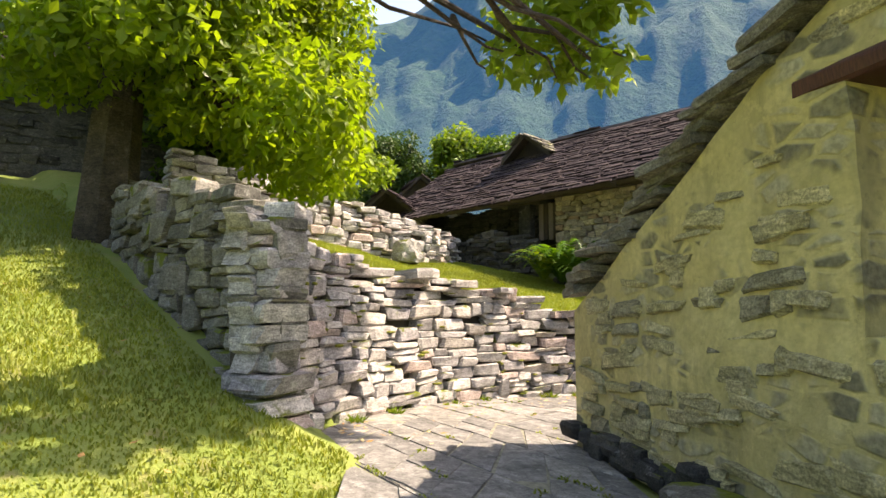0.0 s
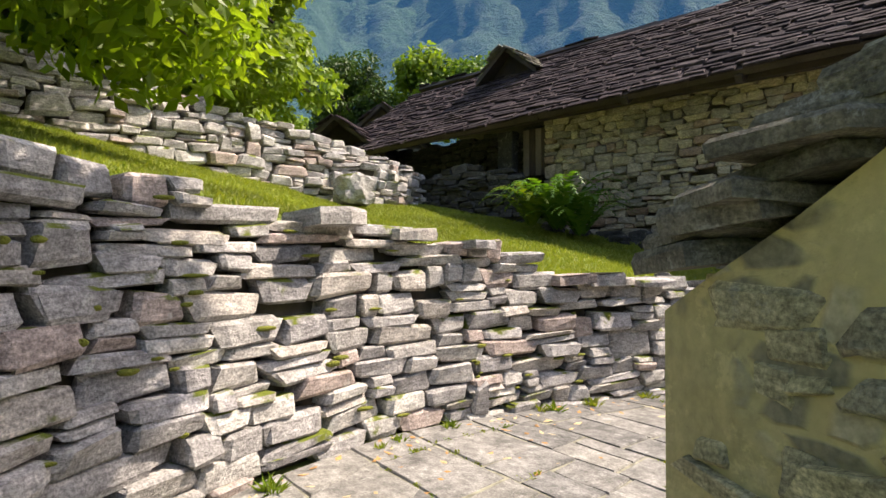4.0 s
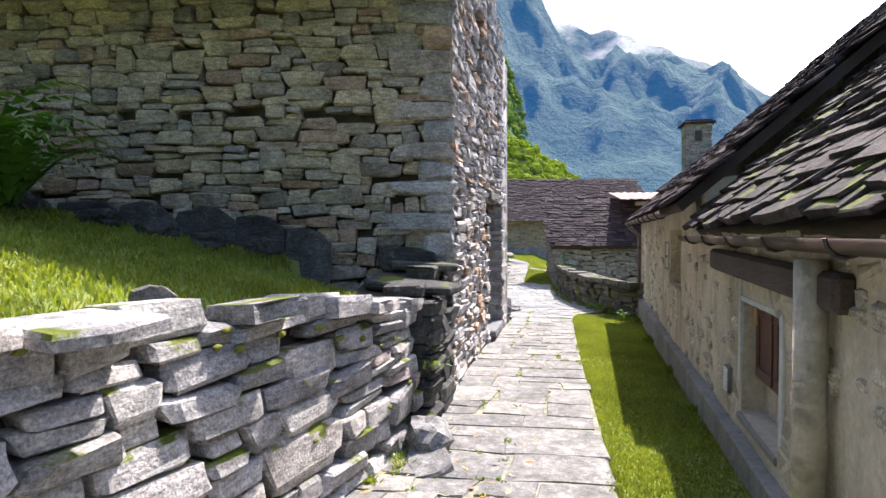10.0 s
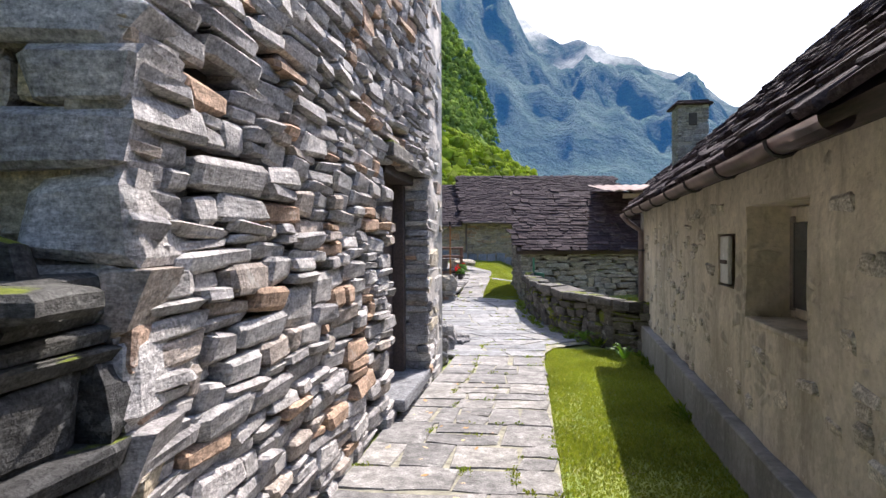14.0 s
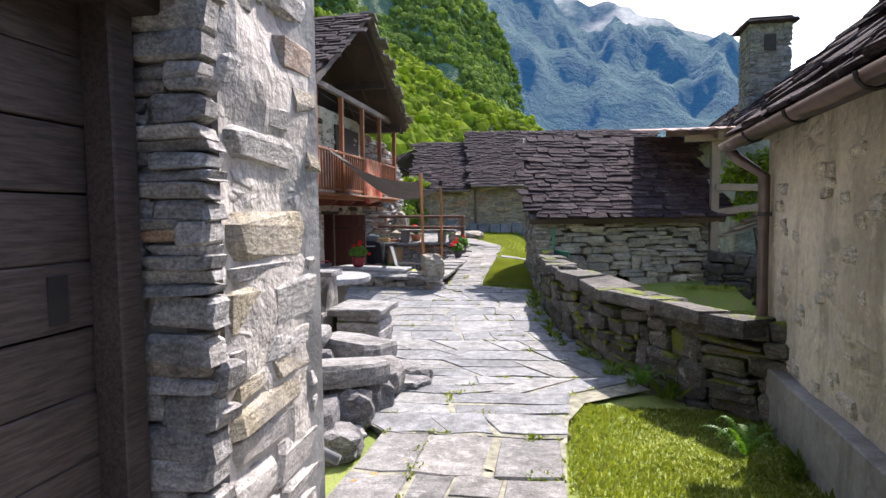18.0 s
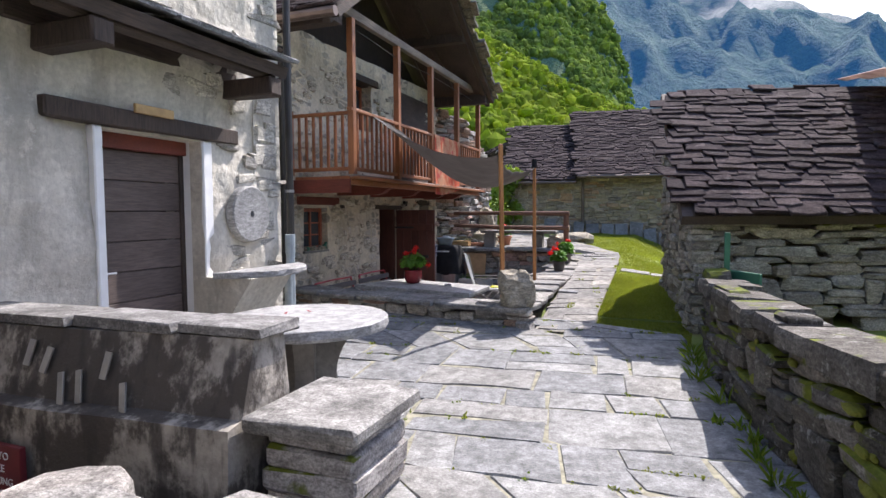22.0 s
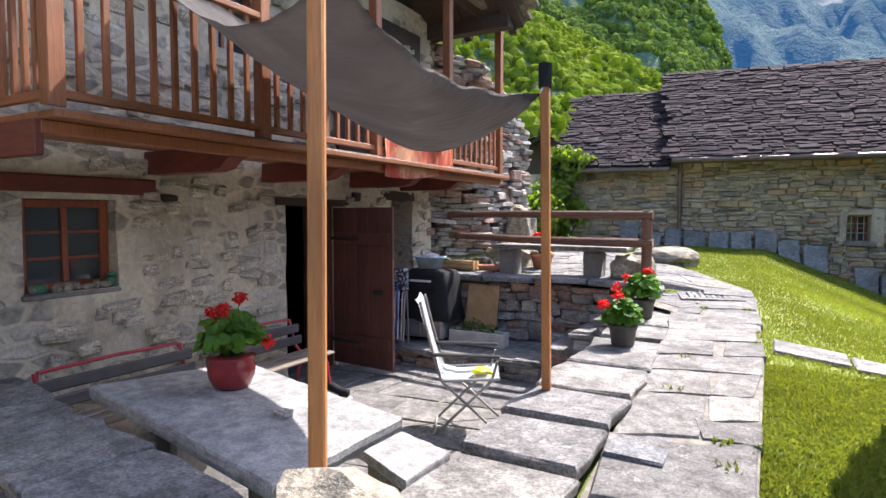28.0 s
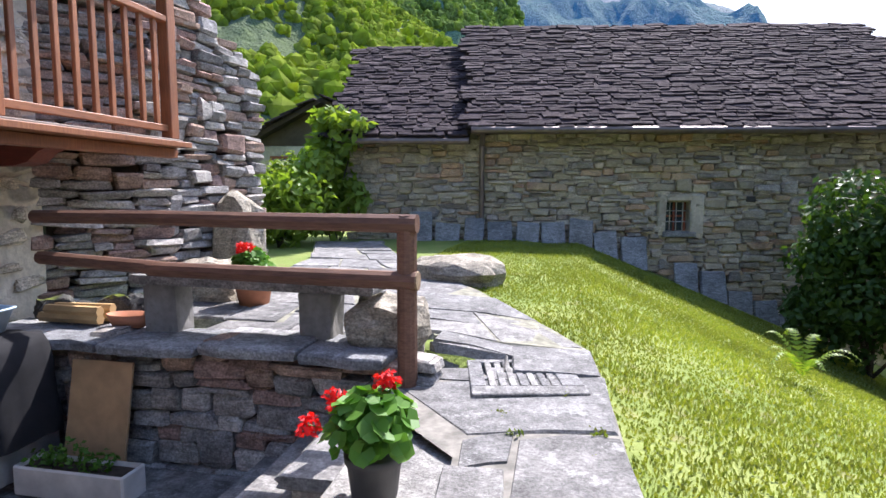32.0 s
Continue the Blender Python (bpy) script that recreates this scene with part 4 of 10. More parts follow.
def range_mesh(name, ridge, r0, r1, steps, mat, label, rough, power, az0, az1, daz, foot=-4.0):
    azs = np.arange(az0, az1 + 1e-6, daz)
    us = np.linspace(0, 1, steps)
    verts = []
    for u in us:
        for a in azs:
            rad = r0 + (r1 - r0) * u
            x, y = -math.sin(radians(a)) * rad, math.cos(radians(a)) * rad
            peak = math.tan(radians(table(ridge, a))) * r1
            q = Vector((x, y, 0)) * (6.0 / r1)
            wild = noise.fractal(q, 0.9, 2.1, 6) + 0.5 * abs(noise.noise(q * 3.1))
            ribs = 0.35 * noise.fractal(Vector((a * 0.22, u * 1.2, 3.0)), 0.9, 2.0, 4)
            z = peak * (u ** power) * (1 + 0.02 * wild) + rough * math.sin(math.pi * min(1.0, u * 1.02)) * (wild + ribs) + 1.5 + foot * (1 - u)
            verts.append((x, y, max(z, foot) if u < 1 else z))
    nx = len(azs)
    i = np.arange(nx - 1)[None, :] + nx * np.arange(steps - 1)[:, None]
    faces = np.stack([i, i + nx, i + nx + 1, i + 1], -1).reshape(-1, 4)
    me = arrays_mesh(name, verts, faces, mat)
    me.polygons.foreach_set("use_smooth", [True] * len(me.polygons))
    tagged(link_mesh(name, me), label, "mountain", kind="structure")
    return np.array(verts), nx


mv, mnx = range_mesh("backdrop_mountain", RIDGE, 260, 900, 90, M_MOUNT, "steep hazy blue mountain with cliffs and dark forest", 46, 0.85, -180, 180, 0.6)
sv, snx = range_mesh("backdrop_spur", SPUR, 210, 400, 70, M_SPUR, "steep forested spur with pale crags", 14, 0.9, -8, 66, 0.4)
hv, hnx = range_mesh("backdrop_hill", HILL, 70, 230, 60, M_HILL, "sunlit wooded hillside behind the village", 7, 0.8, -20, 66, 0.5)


def crowns(name, places, mat, label, size, seed):
    """Far woods: one joined mesh of many small ragged crowns."""
    r = random.Random(seed)
    bm = bmesh.new()
    bmesh.ops.create_icosphere(bm, subdivisions=1, radius=1.0)
    bm.verts.ensure_lookup_table()
    bases = []
    for k in range(9):
        v = np.array([(p.co.normalized() * r.uniform(0.55, 1.25)) for p in bm.verts])
        bases.append(v)
    f = np.array([[q.index for q in face.verts] for face in bm.faces])
    bm.free()
    vs, fs, n = [], [], 0
    for p in places:
        s = r.uniform(*size) * (1.35 if r.random() < 0.15 else 1.0)
        q = r.uniform(0, 6)
        rot = np.array([[math.cos(q), -math.sin(q), 0], [math.sin(q), math.cos(q), 0], [0, 0, 1]])
        for lobe in range(2):
            o = np.array((r.uniform(-0.5, 0.5), r.uniform(-0.5, 0.5), r.uniform(0.0, 0.7))) * s * (lobe > 0)
            v = r.choice(bases) * (s, s, s * r.uniform(0.8, 1.25)) * (1.0 if lobe == 0 else 0.7)
            vs.append(v @ rot.T + np.array(p) + (0, 0, s * 0.35) + o)
            fs.append(f + n)
            n += len(v)
    me = arrays_mesh(name, np.concatenate(vs), np.concatenate(fs), mat)
    tagged(link_mesh(name, me), label, "forest", kind="stuff")


def wood_places(grid, nx, steps, count, seed, low, jig, bare):
    """Even but ragged spots over a slope, with clearings."""
    r = random.Random(seed)
    out = []
    while len(out) < count:
        j, i = r.uniform(1, steps - 1.01), r.uniform(0, nx - 1.01)
        j0, i0 = int(j), int(i)
        u, v = j - j0, i - i0
        p = (grid[j0 * nx + i0] * (1 - v) + grid[j0 * nx + i0 + 1] * v) * (1 - u) + (grid[(j0 + 1) * nx + i0] * (1 - v) + grid[(j0 + 1) * nx + i0 + 1] * v) * u
        if p[2] > low and noise.noise(Vector(p) * 0.03) < bare:
            out.append(p + np.array((r.uniform(-jig, jig), r.uniform(-jig, jig), -0.4)))
    return out


crowns("hillside_forest", wood_places(hv, hnx, 60, 15000, 4, 1.0, 1.0, 0.5), M_FOREST, "dense bright green deciduous wood on the hillside", (0.7, 1.5), 2)
crowns("spur_forest", wood_places(sv, snx, 70, 20000, 5, 3.0, 2.0, 0.35), M_FOREST_FAR, "forest on the steep spur, its green paled and blued for haze", (1.1, 2.6), 3)
k = Mat("cloud", 1.0, shift=False)
puff = k.step(k.noise(0.0032, 9, (1, 1, 2.2), 0.6), 0.36, 0.58)
up = k.n("ShaderNodeSeparateXYZ")
k.l(k.pos, up.inputs[0])
low = k.step(up.outputs[2], 150.0, 420.0)
# Emission gives the cloud sheet its daylit white.
em = k.n("ShaderNodeEmission")
em.inputs[0].default_value, em.inputs[1].default_value = (1.0, 1.0, 1.0, 1), 0.85
clear = k.n("ShaderNodeBsdfTransparent")
mx = k.n("ShaderNodeMixShader")
k.l(k.math("MULTIPLY", puff, low), mx.inputs[0])
k.l(clear.outputs[0], mx.inputs[1])
k.l(em.outputs[0], mx.inputs[2])
k.l(mx.outputs[0], k.t.nodes["Material Output"].inputs[0])
verts = []
for e in np.linspace(3, 36, 12):
    for a in np.linspace(-60, 30, 40):
        verts.append((-math.sin(radians(a)) * 1250, math.cos(radians(a)) * 1250, math.tan(radians(e)) * 1250))
i = np.arange(39)[None, :] + 40 * np.arange(11)[:, None]
me = arrays_mesh("backdrop_cloud", verts, np.stack([i, i + 1, i + 41, i + 40], -1).reshape(-1, 4), k.m)
tagged(link_mesh("backdrop_cloud", me), "white cloud drifting round the mountain tops", "cloud", kind="structure")

k = Mat("crest_mist", 1.0, shift=False)
puff = k.step(k.noise(0.006, 9, (1, 1, 1.6), 0.62), 0.42, 0.62)
# The mist glows too, in place of daylight scattered in it.
em = k.n("ShaderNodeEmission")
em.inputs[0].default_value, em.inputs[1].default_value = (0.94, 0.97, 1.0, 1), 0.62
clear, mx = k.n("ShaderNodeBsdfTransparent"), k.n("ShaderNodeMixShader")
up = k.n("ShaderNodeSeparateXYZ")
k.l(k.pos, up.inputs[0])
k.l(k.math("MULTIPLY", puff, k.step(up.outputs[2], 110.0, 235.0)), mx.inputs[0])
k.l(clear.outputs[0], mx.inputs[1])
k.l(em.outputs[0], mx.inputs[2])
k.l(mx.outputs[0], k.t.nodes["Material Output"].inputs[0])
azs = np.linspace(-24, 6, 40)
verts = [(-math.sin(radians(a)) * 640, math.cos(radians(a)) * 640, math.tan(radians(table(RIDGE, a) + e)) * 640) for e in np.linspace(-5, 6, 9) for a in azs]
i = np.arange(39)[None, :] + 40 * np.arange(8)[:, None]
me = arrays_mesh("backdrop_mist", verts, np.stack([i, i + 1, i + 41, i + 40], -1).reshape(-1, 4), k.m)
tagged(link_mesh("backdrop_mist", me), "thin mist drifting over the mountain crest", "cloud", kind="structure")

# ---- retaining wall of the upper lawn ----
R_PTS = [(-0.08, -7.36, 0.5, 2.2), (-0.22, -7.14, 0.48, 2.26), (-0.74, -6.66, 0.42, 2.12), (-0.98, -6.36, 0.38, 1.98), (-1.32, -5.6, 0.34, 1.90), (-1.66, -4.7, 0.28, 1.82), (-1.74, -4.1, 0.26, 1.74), (-1.77, -3.05, 0.2, 1.60), (-1.76, -2.8, 0.2, 1.36), (-1.62, -1.8, 0.15, 1.32), (-1.38, -0.5, 0.12, 1.24), (-1.12, 0.85, 0.08, 1.12), (-1.10, 1.25, 0.05, 1.08)]
rubble_wall("wall_retaining", R_PTS, M_WALL, "dry-stone retaining wall of pale grey split stones with moss", (0.06, 0.165), (0.15, 0.62), 0.45, (-1.3, -4, 1), 520, 0.10, seed=21, depth=0.26, proud=0.026, big=0.14, pair=0.2, tilt=3.5)
rubble_wall("wall_wing_end", [(-6.5, -8.4, 2.9, 3.6), (-4.2, -8.2, 2.0, 3.0), (-2.2, -7.9, 1.2, 2.72), (-1.0, -7.62, 0.75, 2.46), (-0.10, -7.38, 0.5, 2.2)], M_OLD, "mossy dry-stone wall sunk into the grassy bank", (0.1, 0.22), (0.2, 0.6), 0.2, (-1, -7.6, 1), 260, 0.06, seed=23, depth=0.3, proud=0.05, big=0.15, tilt=6)
r = random.Random(26)
rows, meshes = [], unit_stones(M_WALL, 12, 26)
z = 0.35
while z < 2.15:
    h = r.uniform(0.10, 0.2)
    m = Matrix.Diagonal((r.uniform(0.32, 0.6), r.uniform(0.3, 0.5), h * 1.0, 1))
    rows.append((r.choice(meshes), Matrix.Translation((-0.27 - 0.08 * (z - 0.4), -7.27, z + h / 2)) @ Matrix.Rotation(radians(25 + r.uniform(-14, 14)), 4, "Z") @ m))
    z += h
pieces(bpy.data.objects["wall_retaining"], "quoin", rows)
rubble_wall("wall_upper", [(-6.9, -7.0, 3.2, 4.3), (-7.2, -5.2, 3.0, 4.05), (-7.55, -3.4, 2.75, 3.85), (-7.75, -1.9, 2.55, 3.62), (-7.9, -0.6, 2.45, 3.45), (-8.6, 0.55, 2.35, 3.25)], M_WALL, "crumbling dry-stone wall across the top of the lawn", (0.11, 0.22), (0.18, 0.5), 0.6, (-7.8, -1.5, 3), 300, 0.06, seed=24, depth=0.3, proud=0.06, big=0.12, tilt=7)
rubble_wall("wall_dark_link", [(-8.7, 0.4, 2.4, 3.2), (-7.4, 0.75, 2.35, 3.35), (-6.35, 1.25, 2.2, 3.1)], M_DARK, "low dark dry-stone wall beside the barn", (0.08, 0.16), (0.2, 0.5), 0.5, None, 160, 0.05, seed=25, proud=0.05, tilt=6)

# ---- the stone barn ----
BD, BN = Vector((-0.984, -0.178, 0)), Vector((0.178, -0.984, 0))
BC = Vector((-1.15, 2.76, 0))


def barn(s, out=0.0, z=0.0):
    return BC + BD * s + BN * out + Vector((0, 0, z))


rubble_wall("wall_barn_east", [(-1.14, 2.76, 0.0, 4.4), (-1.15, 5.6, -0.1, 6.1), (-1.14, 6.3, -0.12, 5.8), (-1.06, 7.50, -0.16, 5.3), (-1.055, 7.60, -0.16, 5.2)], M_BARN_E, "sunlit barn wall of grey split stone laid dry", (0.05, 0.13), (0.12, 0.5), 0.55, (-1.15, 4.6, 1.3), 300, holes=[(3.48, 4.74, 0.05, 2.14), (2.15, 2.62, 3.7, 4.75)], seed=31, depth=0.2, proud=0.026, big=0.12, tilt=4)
p0, p1, p2 = barn(5.15), barn(2.0), barn(0.0)
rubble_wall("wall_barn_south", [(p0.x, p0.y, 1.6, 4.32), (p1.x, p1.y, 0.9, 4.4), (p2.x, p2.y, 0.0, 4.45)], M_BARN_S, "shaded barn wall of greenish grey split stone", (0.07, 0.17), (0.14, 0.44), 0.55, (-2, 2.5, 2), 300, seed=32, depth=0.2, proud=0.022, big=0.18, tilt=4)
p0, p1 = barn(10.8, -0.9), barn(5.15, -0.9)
# Near-black stone puts the darkness of the recess into the colour.
rubble_wall("wall_barn_recess", [(p0.x, p0.y, 1.8, 4.3), (p1.x, p1.y, 1.8, 4.3)], M_DARK, "dark barn wall set back under the eaves", (0.08, 0.16), (0.2, 0.5), 0.5, (-7, 2.8, 3), 120, seed=33)
q0, q1 = barn(0, -6.2), barn(10.8, -6.2)
panel_wall("wall_barn_back", (q1.x, q1.y), (q0.x, q0.y), -0.3, 5.0, 0.4, M_ROUGHC, "plain grey back wall of the barn", cell=1.0)
panel_wall("wall_barn_north", (-1.03, 8.44), (-3.6, 8.9), -0.3, 4.9, 0.4, M_ROUGHC, "grey rendered end wall of the barn", cell=0.5)

# plastered corner of the barn with large stones and quoins
corner_wall, _ = panel_wall("wall_barn_corner", (-1.075, 7.60), (-1.05, 8.44), -0.4, 4.95, 0.5, M_CORNER, "barn corner smeared with pale lime mortar", wave=0.05, cell=0.09)
r = random.Random(34)
rows, meshes = [], unit_stones(stone_mat("corner_stone", [(0.58, 0.555, 0.53), (0.50, 0.485, 0.47), (0.62, 0.59, 0.56), (0.44, 0.43, 0.43), (0.50, 0.42, 0.28), (0.50, 0.32, 0.21), (0.55, 0.525, 0.50)], lichen=0.35, bump=1.0, veil=(0.5, (0.62, 0.57, 0.52))), 12, 35, 0.05, 1.2)
z = -0.35
while z < 4.8:
    h = r.uniform(0.08, 0.24)
    y = 7.60
    while y < 8.44:
        w = r.uniform(0.22, 0.8)
        w = min(w, 8.47 - y)
        if w > 0.1 and (r.random() < (0.95 if z < 0.85 else 0.7 if z < 1.3 else 0.5) or y + w > 8.4 and r.random() < 0.7):
            m = east_block(w * 0.98, 0.24, h * r.uniform(0.85, 1.02))
            rows.append((r.choice(meshes), Matrix.Translation((-1.06 + 0.02 * (y - 8) - 0.108 + r.uniform(-0.01, 0.01), y + w / 2, z + h / 2)) @ Matrix.Rotation(r.uniform(-0.05, 0.05), 4, "X") @ m))
        y += w
    z += h
pieces(corner_wall, "stone", rows, None, 160)
rubble_wall("wall_door_reveal", [(-1.62, 7.47, -0.16, 2.14), (-1.07, 7.47, -0.16, 2.14)], M_BARN_E, "rubble reveal of the barn doorway", (0.06, 0.14), (0.16, 0.4), 0.12, None, 60, seed=38, depth=0.12, proud=0.015, inset=0.03, core=M_CORNER)
rows, meshes = [], unit_stones(M_BARN_E, 12, 36, 0.03, 0.7)
z, k = 0.0, 0
while z < 4.3:
    h = r.uniform(0.14, 0.28)
    la, lb = (r.uniform(0.5, 0.85), 0.28) if k % 2 else (r.uniform(0.3, 0.42), r.uniform(0.4, 0.6))
    f = Matrix.Identity(4)
    for c, axis in enumerate((BD * la, -BN * lb, Vector((0, 0, h * 1.0)))):
        f.col[c][:3] = axis
    p = barn(la / 2 - 0.055, -lb / 2 + 0.055, z + h / 2)
    rows.append((r.choice(meshes), Matrix.Translation(p) @ Matrix.Rotation(r.uniform(-0.04, 0.04), 4, "Z") @ f))
    z += h
    k += 1
pieces(corner_wall, "quoin", rows, None, 60)

barn_roof = thing("barn_roof", (-5, 4, 4.4), "long barn roof of dark split stone slabs", "roof", kind="structure")
rise = Vector((0, 0, 1))
eave, ridge_at = barn(-0.42, 0.62, 4.28), barn(-0.42, -3.0, 6.75)
slab_roof(barn_roof, "slab", barn(11.8, 0.62, 4.05), -BD + Vector((0, 0, 0.022)), barn(0, -3.0, 6.75) - barn(0, 0.62, 4.28), 12.2, (ridge_at - eave).length, M_ROOF, random.Random(41), 0.17, (0.25, 0.7), (-3, 2, 4.6), 300, (0.03, 0.06), 0.05)
slab_roof(barn_roof, "slab", barn(-0.42, -6.4, 4.55), BD, barn(0, -3.0, 6.75) - barn(0, -6.4, 4.55), 12.2, 4.05, M_ROOF, random.Random(42), 0.3, (0.4, 0.9), None, 0, (0.03, 0.06))
for n, s in enumerate((-0.3, 1.4, 3.2, 5.0, 6.8, 8.6, 10.4)):
    part("rafter_end", beam(barn(s, 0.6, 4.14), barn(s, -0.4, 4.72), 0.11, 0.13), M_DARKWOOD, barn_roof)
part("eaves_beam", beam(barn(-0.4, 0.28, 4.28), barn(11.5, 0.28, 4.2), 0.16, 0.2), M_DARKWOOD_H, barn_roof, "long dark eaves beam")
part("wall_plate", beam(barn(4.9, 0.0, 4.42), barn(11.5, 0.0, 4.25), 0.2, 0.24), M_DARKWOOD_H, barn_roof)
for a, b, c, d in ((-3.0, 6.6, -6.4, 4.42),):
    part("verge_board", beam(barn(-0.45, a, b), barn(-0.45, c, d), 0.05, 0.2), M_DARKWOOD_H, barn_roof, "brown board along the verge")
    part("verge_soffit", beam(barn(-0.2, a, b - 0.02), barn(-0.2, c, d - 0.02), 0.45, 0.04), M_DARKWOOD_H, barn_roof)
part("purlin_end", beam(barn(-0.5, -6.2, 4.42), barn(0.6, -6.2, 4.42), 0.2, 0.16), M_DARKWOOD, barn_roof)

# gable of a house behind the barn ridge, set on the roof as a dormer
dormer = thing("dormer", (-8.3, 3.6, 6.0), "small stone-slabbed gable of a house behind, set on the barn roof", "dormer", kind="structure")
dm = barn(7.6, -1.9, 5.9)
dm_r = barn(7.6, -3.8, 5.9)
for sg in (-1, 1):
    low = dm - BD * sg * 0.95 + Vector((0, 0, 0.1))
    along = (dm_r - dm) if sg > 0 else (dm - dm_r)
    start = low if sg > 0 else low + (dm_r - dm)
    slab_roof(dormer, "slab", start, along, BD * sg * 0.95 + Vector((0, 0, 0.75)), 1.95, 1.25, M_ROOF_EDGE, random.Random(43 + sg), 0.2, (0.3, 0.6), None, 60)
bm = bmesh.new()
tri = [dm - BN * 0.25 + BD * 0.8 + rise * 0.0, dm - BN * 0.25 - BD * 0.8, dm - BN * 0.25 + rise * 0.72]
bm.faces.new([bm.verts.new(p) for p in tri])
bmesh.ops.solidify(bm, geom=list(bm.faces), thickness=0.08)
part("gable_boards", bm, M_DARKWOOD, dormer)

# ---- the yellow plastered house ----
YD = Vector((0.94, -0.34, 0)).normalized()
YN = Vector((YD.y, -YD.x, 0))
YC = Vector((0.80, -5.0, 0))
yt = lambda s: 1.43 + 0.56 * s
yb = YC + YD * 6.0
yellow_wall, _ = panel_wall("wall_yellow", (YC.x, YC.y), (yb.x, yb.y), -0.1, yt, 0.5, M_YELLOW, "yellowish lime-plastered rubble gable wall", holes=[(2.66, 3.7, 1.36, 2.46)], wave=0.05, cell=0.16)
yfar = YC - YN * 3.6
panel_wall("wall_yellow_side", (yfar.x, yfar.y), (YC.x + 0.02, YC.y + 0.04), -0.1, 1.3, 0.4, M_YELLOW, "yellowish plastered side wall of the low house", wave=0.04)
yellow_roof = thing("yellow_house_roof", (2, -5, 2), "thick stepped edge of weathered roof slabs with moss", "roof", kind="structure")
yup = Vector((YD.x, YD.y, 0.56)).normalized()
r = random.Random(52)
rows, meshes = [], unit_slabs(M_ROOF_EDGE, 10, 8, 0.11)
v = 0.12
while v < 7.0:
    for lay in range(3):
        w, long, t = r.uniform(0.30, 0.46), r.uniform(0.34, 0.52), r.uniform(0.045, 0.08)
        p = YC + yup * (v + 0.05) + YN * (r.uniform(-0.17, -0.04) - lay * 0.36) + Vector((0, 0, 0.05 + 0.13 * ease((v + 0.2) / 0.5) + r.uniform(-0.02, 0.02)))
        f = Matrix.Identity(4)
        for c, axis in enumerate((YN, YD, Vector((0, 0, 1)))):
            f.col[c][:3] = axis
        p.z += 1.38
        turn = Euler((radians(r.uniform(2, 13)), radians(r.uniform(-6, 6)), radians(r.uniform(-14, 14)))).to_matrix().to_4x4()
        rows.append((r.choice(meshes), Matrix.Translation(p) @ f @ turn @ Matrix.Diagonal((w, long, t, 1))))
    v += r.uniform(0.075, 0.11)
pieces(yellow_roof, "slab", rows, (1.5, -5.2, 1.8), 150)
bm = bmesh.new()
q = [YC + YN * -0.02 + Vector((0, 0, 1.40)), YC + YD * 6.0 + YN * -0.02 + Vector((0, 0, 4.76)), YC + YD * 6.0 - YN * 4 + Vector((0, 0, 4.76)), YC - YN * 4 + Vector((0, 0, 1.40))]
bm.faces.new([bm.verts.new(p) for p in q])
bmesh.ops.solidify(bm, geom=list(bm.faces), thickness=0.1)
part("roof_bed", bm, M_ROOF_EDGE, yellow_roof)
# stones that show through the yellow plaster, each a little proud
r = random.Random(53)
rows, meshes = [], unit_stones(stone_mat("plaster_stone", [(0.40, 0.36, 0.22), (0.27, 0.25, 0.18), (0.44, 0.39, 0.23), (0.48, 0.425, 0.24), (0.46, 0.41, 0.23), (0.42, 0.37, 0.2)], lichen=0.15, stain=0.7), 12, 9, 0.06, 1.3)
for _ in range(330):
    s, z = r.uniform(0.08, 4.2), r.uniform(0.3, 3.6)
    if z > yt(s) - 0.15 or (2.45 < s < 3.9 and 1.25 < z < 2.6):
        continue
    w, h = r.uniform(0.10, 0.42), r.uniform(0.05, 0.14)
    p = YC + YD * s + YN * r.uniform(-0.066, -0.05) + Vector((0, 0, z))
    m = Matrix.Identity(4)
    for c, (axis, size) in enumerate(((YD, w), (-YN, 0.16), (Vector((0, 0, 1)), h))):
        m.col[c][:3] = axis * size
    rows.append((r.choice(meshes), Matrix.Translation(p) @ Matrix.Rotation(r.uniform(-0.15, 0.15), 4, YN) @ m))
foot, dark_meshes = [], unit_stones(M_DARK, 10, 29)
for j in range(40):
    s = 0.05 + j * 0.11
    m = Matrix.Identity(4)
    for c, (axis, size) in enumerate(((YD, r.uniform(0.15, 0.3)), (-YN, 0.22), (Vector((0, 0, 1)), r.uniform(0.1, 0.2)))):
        m.col[c][:3] = axis * size
    foot.append((r.choice(dark_meshes), Matrix.Translation(YC + YD * s + YN * r.uniform(-0.06, 0.02) + Vector((0, 0, 0.38 + 0.02 * s + r.uniform(-0.08, 0.1)))) @ m))
pieces(yellow_wall, "stone", rows, None, 300)
pieces(yellow_wall, "footing_stone", foot, None, 60)

# ---- ochre house on the valley side ----
RA, RB = Vector((1.03, -1.9, 0)), Vector((1.79, 10.36, 0))
RD = (RB - RA).normalized()
RN = Vector((-RD.y, RD.x, 0))


def right_at(y, out=0.0, z=0.0):
    p = RA + RD * ((y - RA.y) / RD.y) + RN * out
    return Vector((p.x, p.y, z))


rs = lambda y: (RB.y - y) / RD.y
right_wall, _ = panel_wall("wall_ochre", (RB.x, RB.y), (RA.x, RA.y), -0.4, lambda s: 1.98 if s < rs(3.1) else 1.72, 0.45, M_OCHRE, "ochre grey plastered rubble wall in shade", holes=[(rs(1.27), rs(0.36), 0.36, 1.14), (rs(5.30), rs(4.30), 0.94, 1.67), (rs(6.08), rs(5.62), 1.10, 1.50)], wave=0.025)
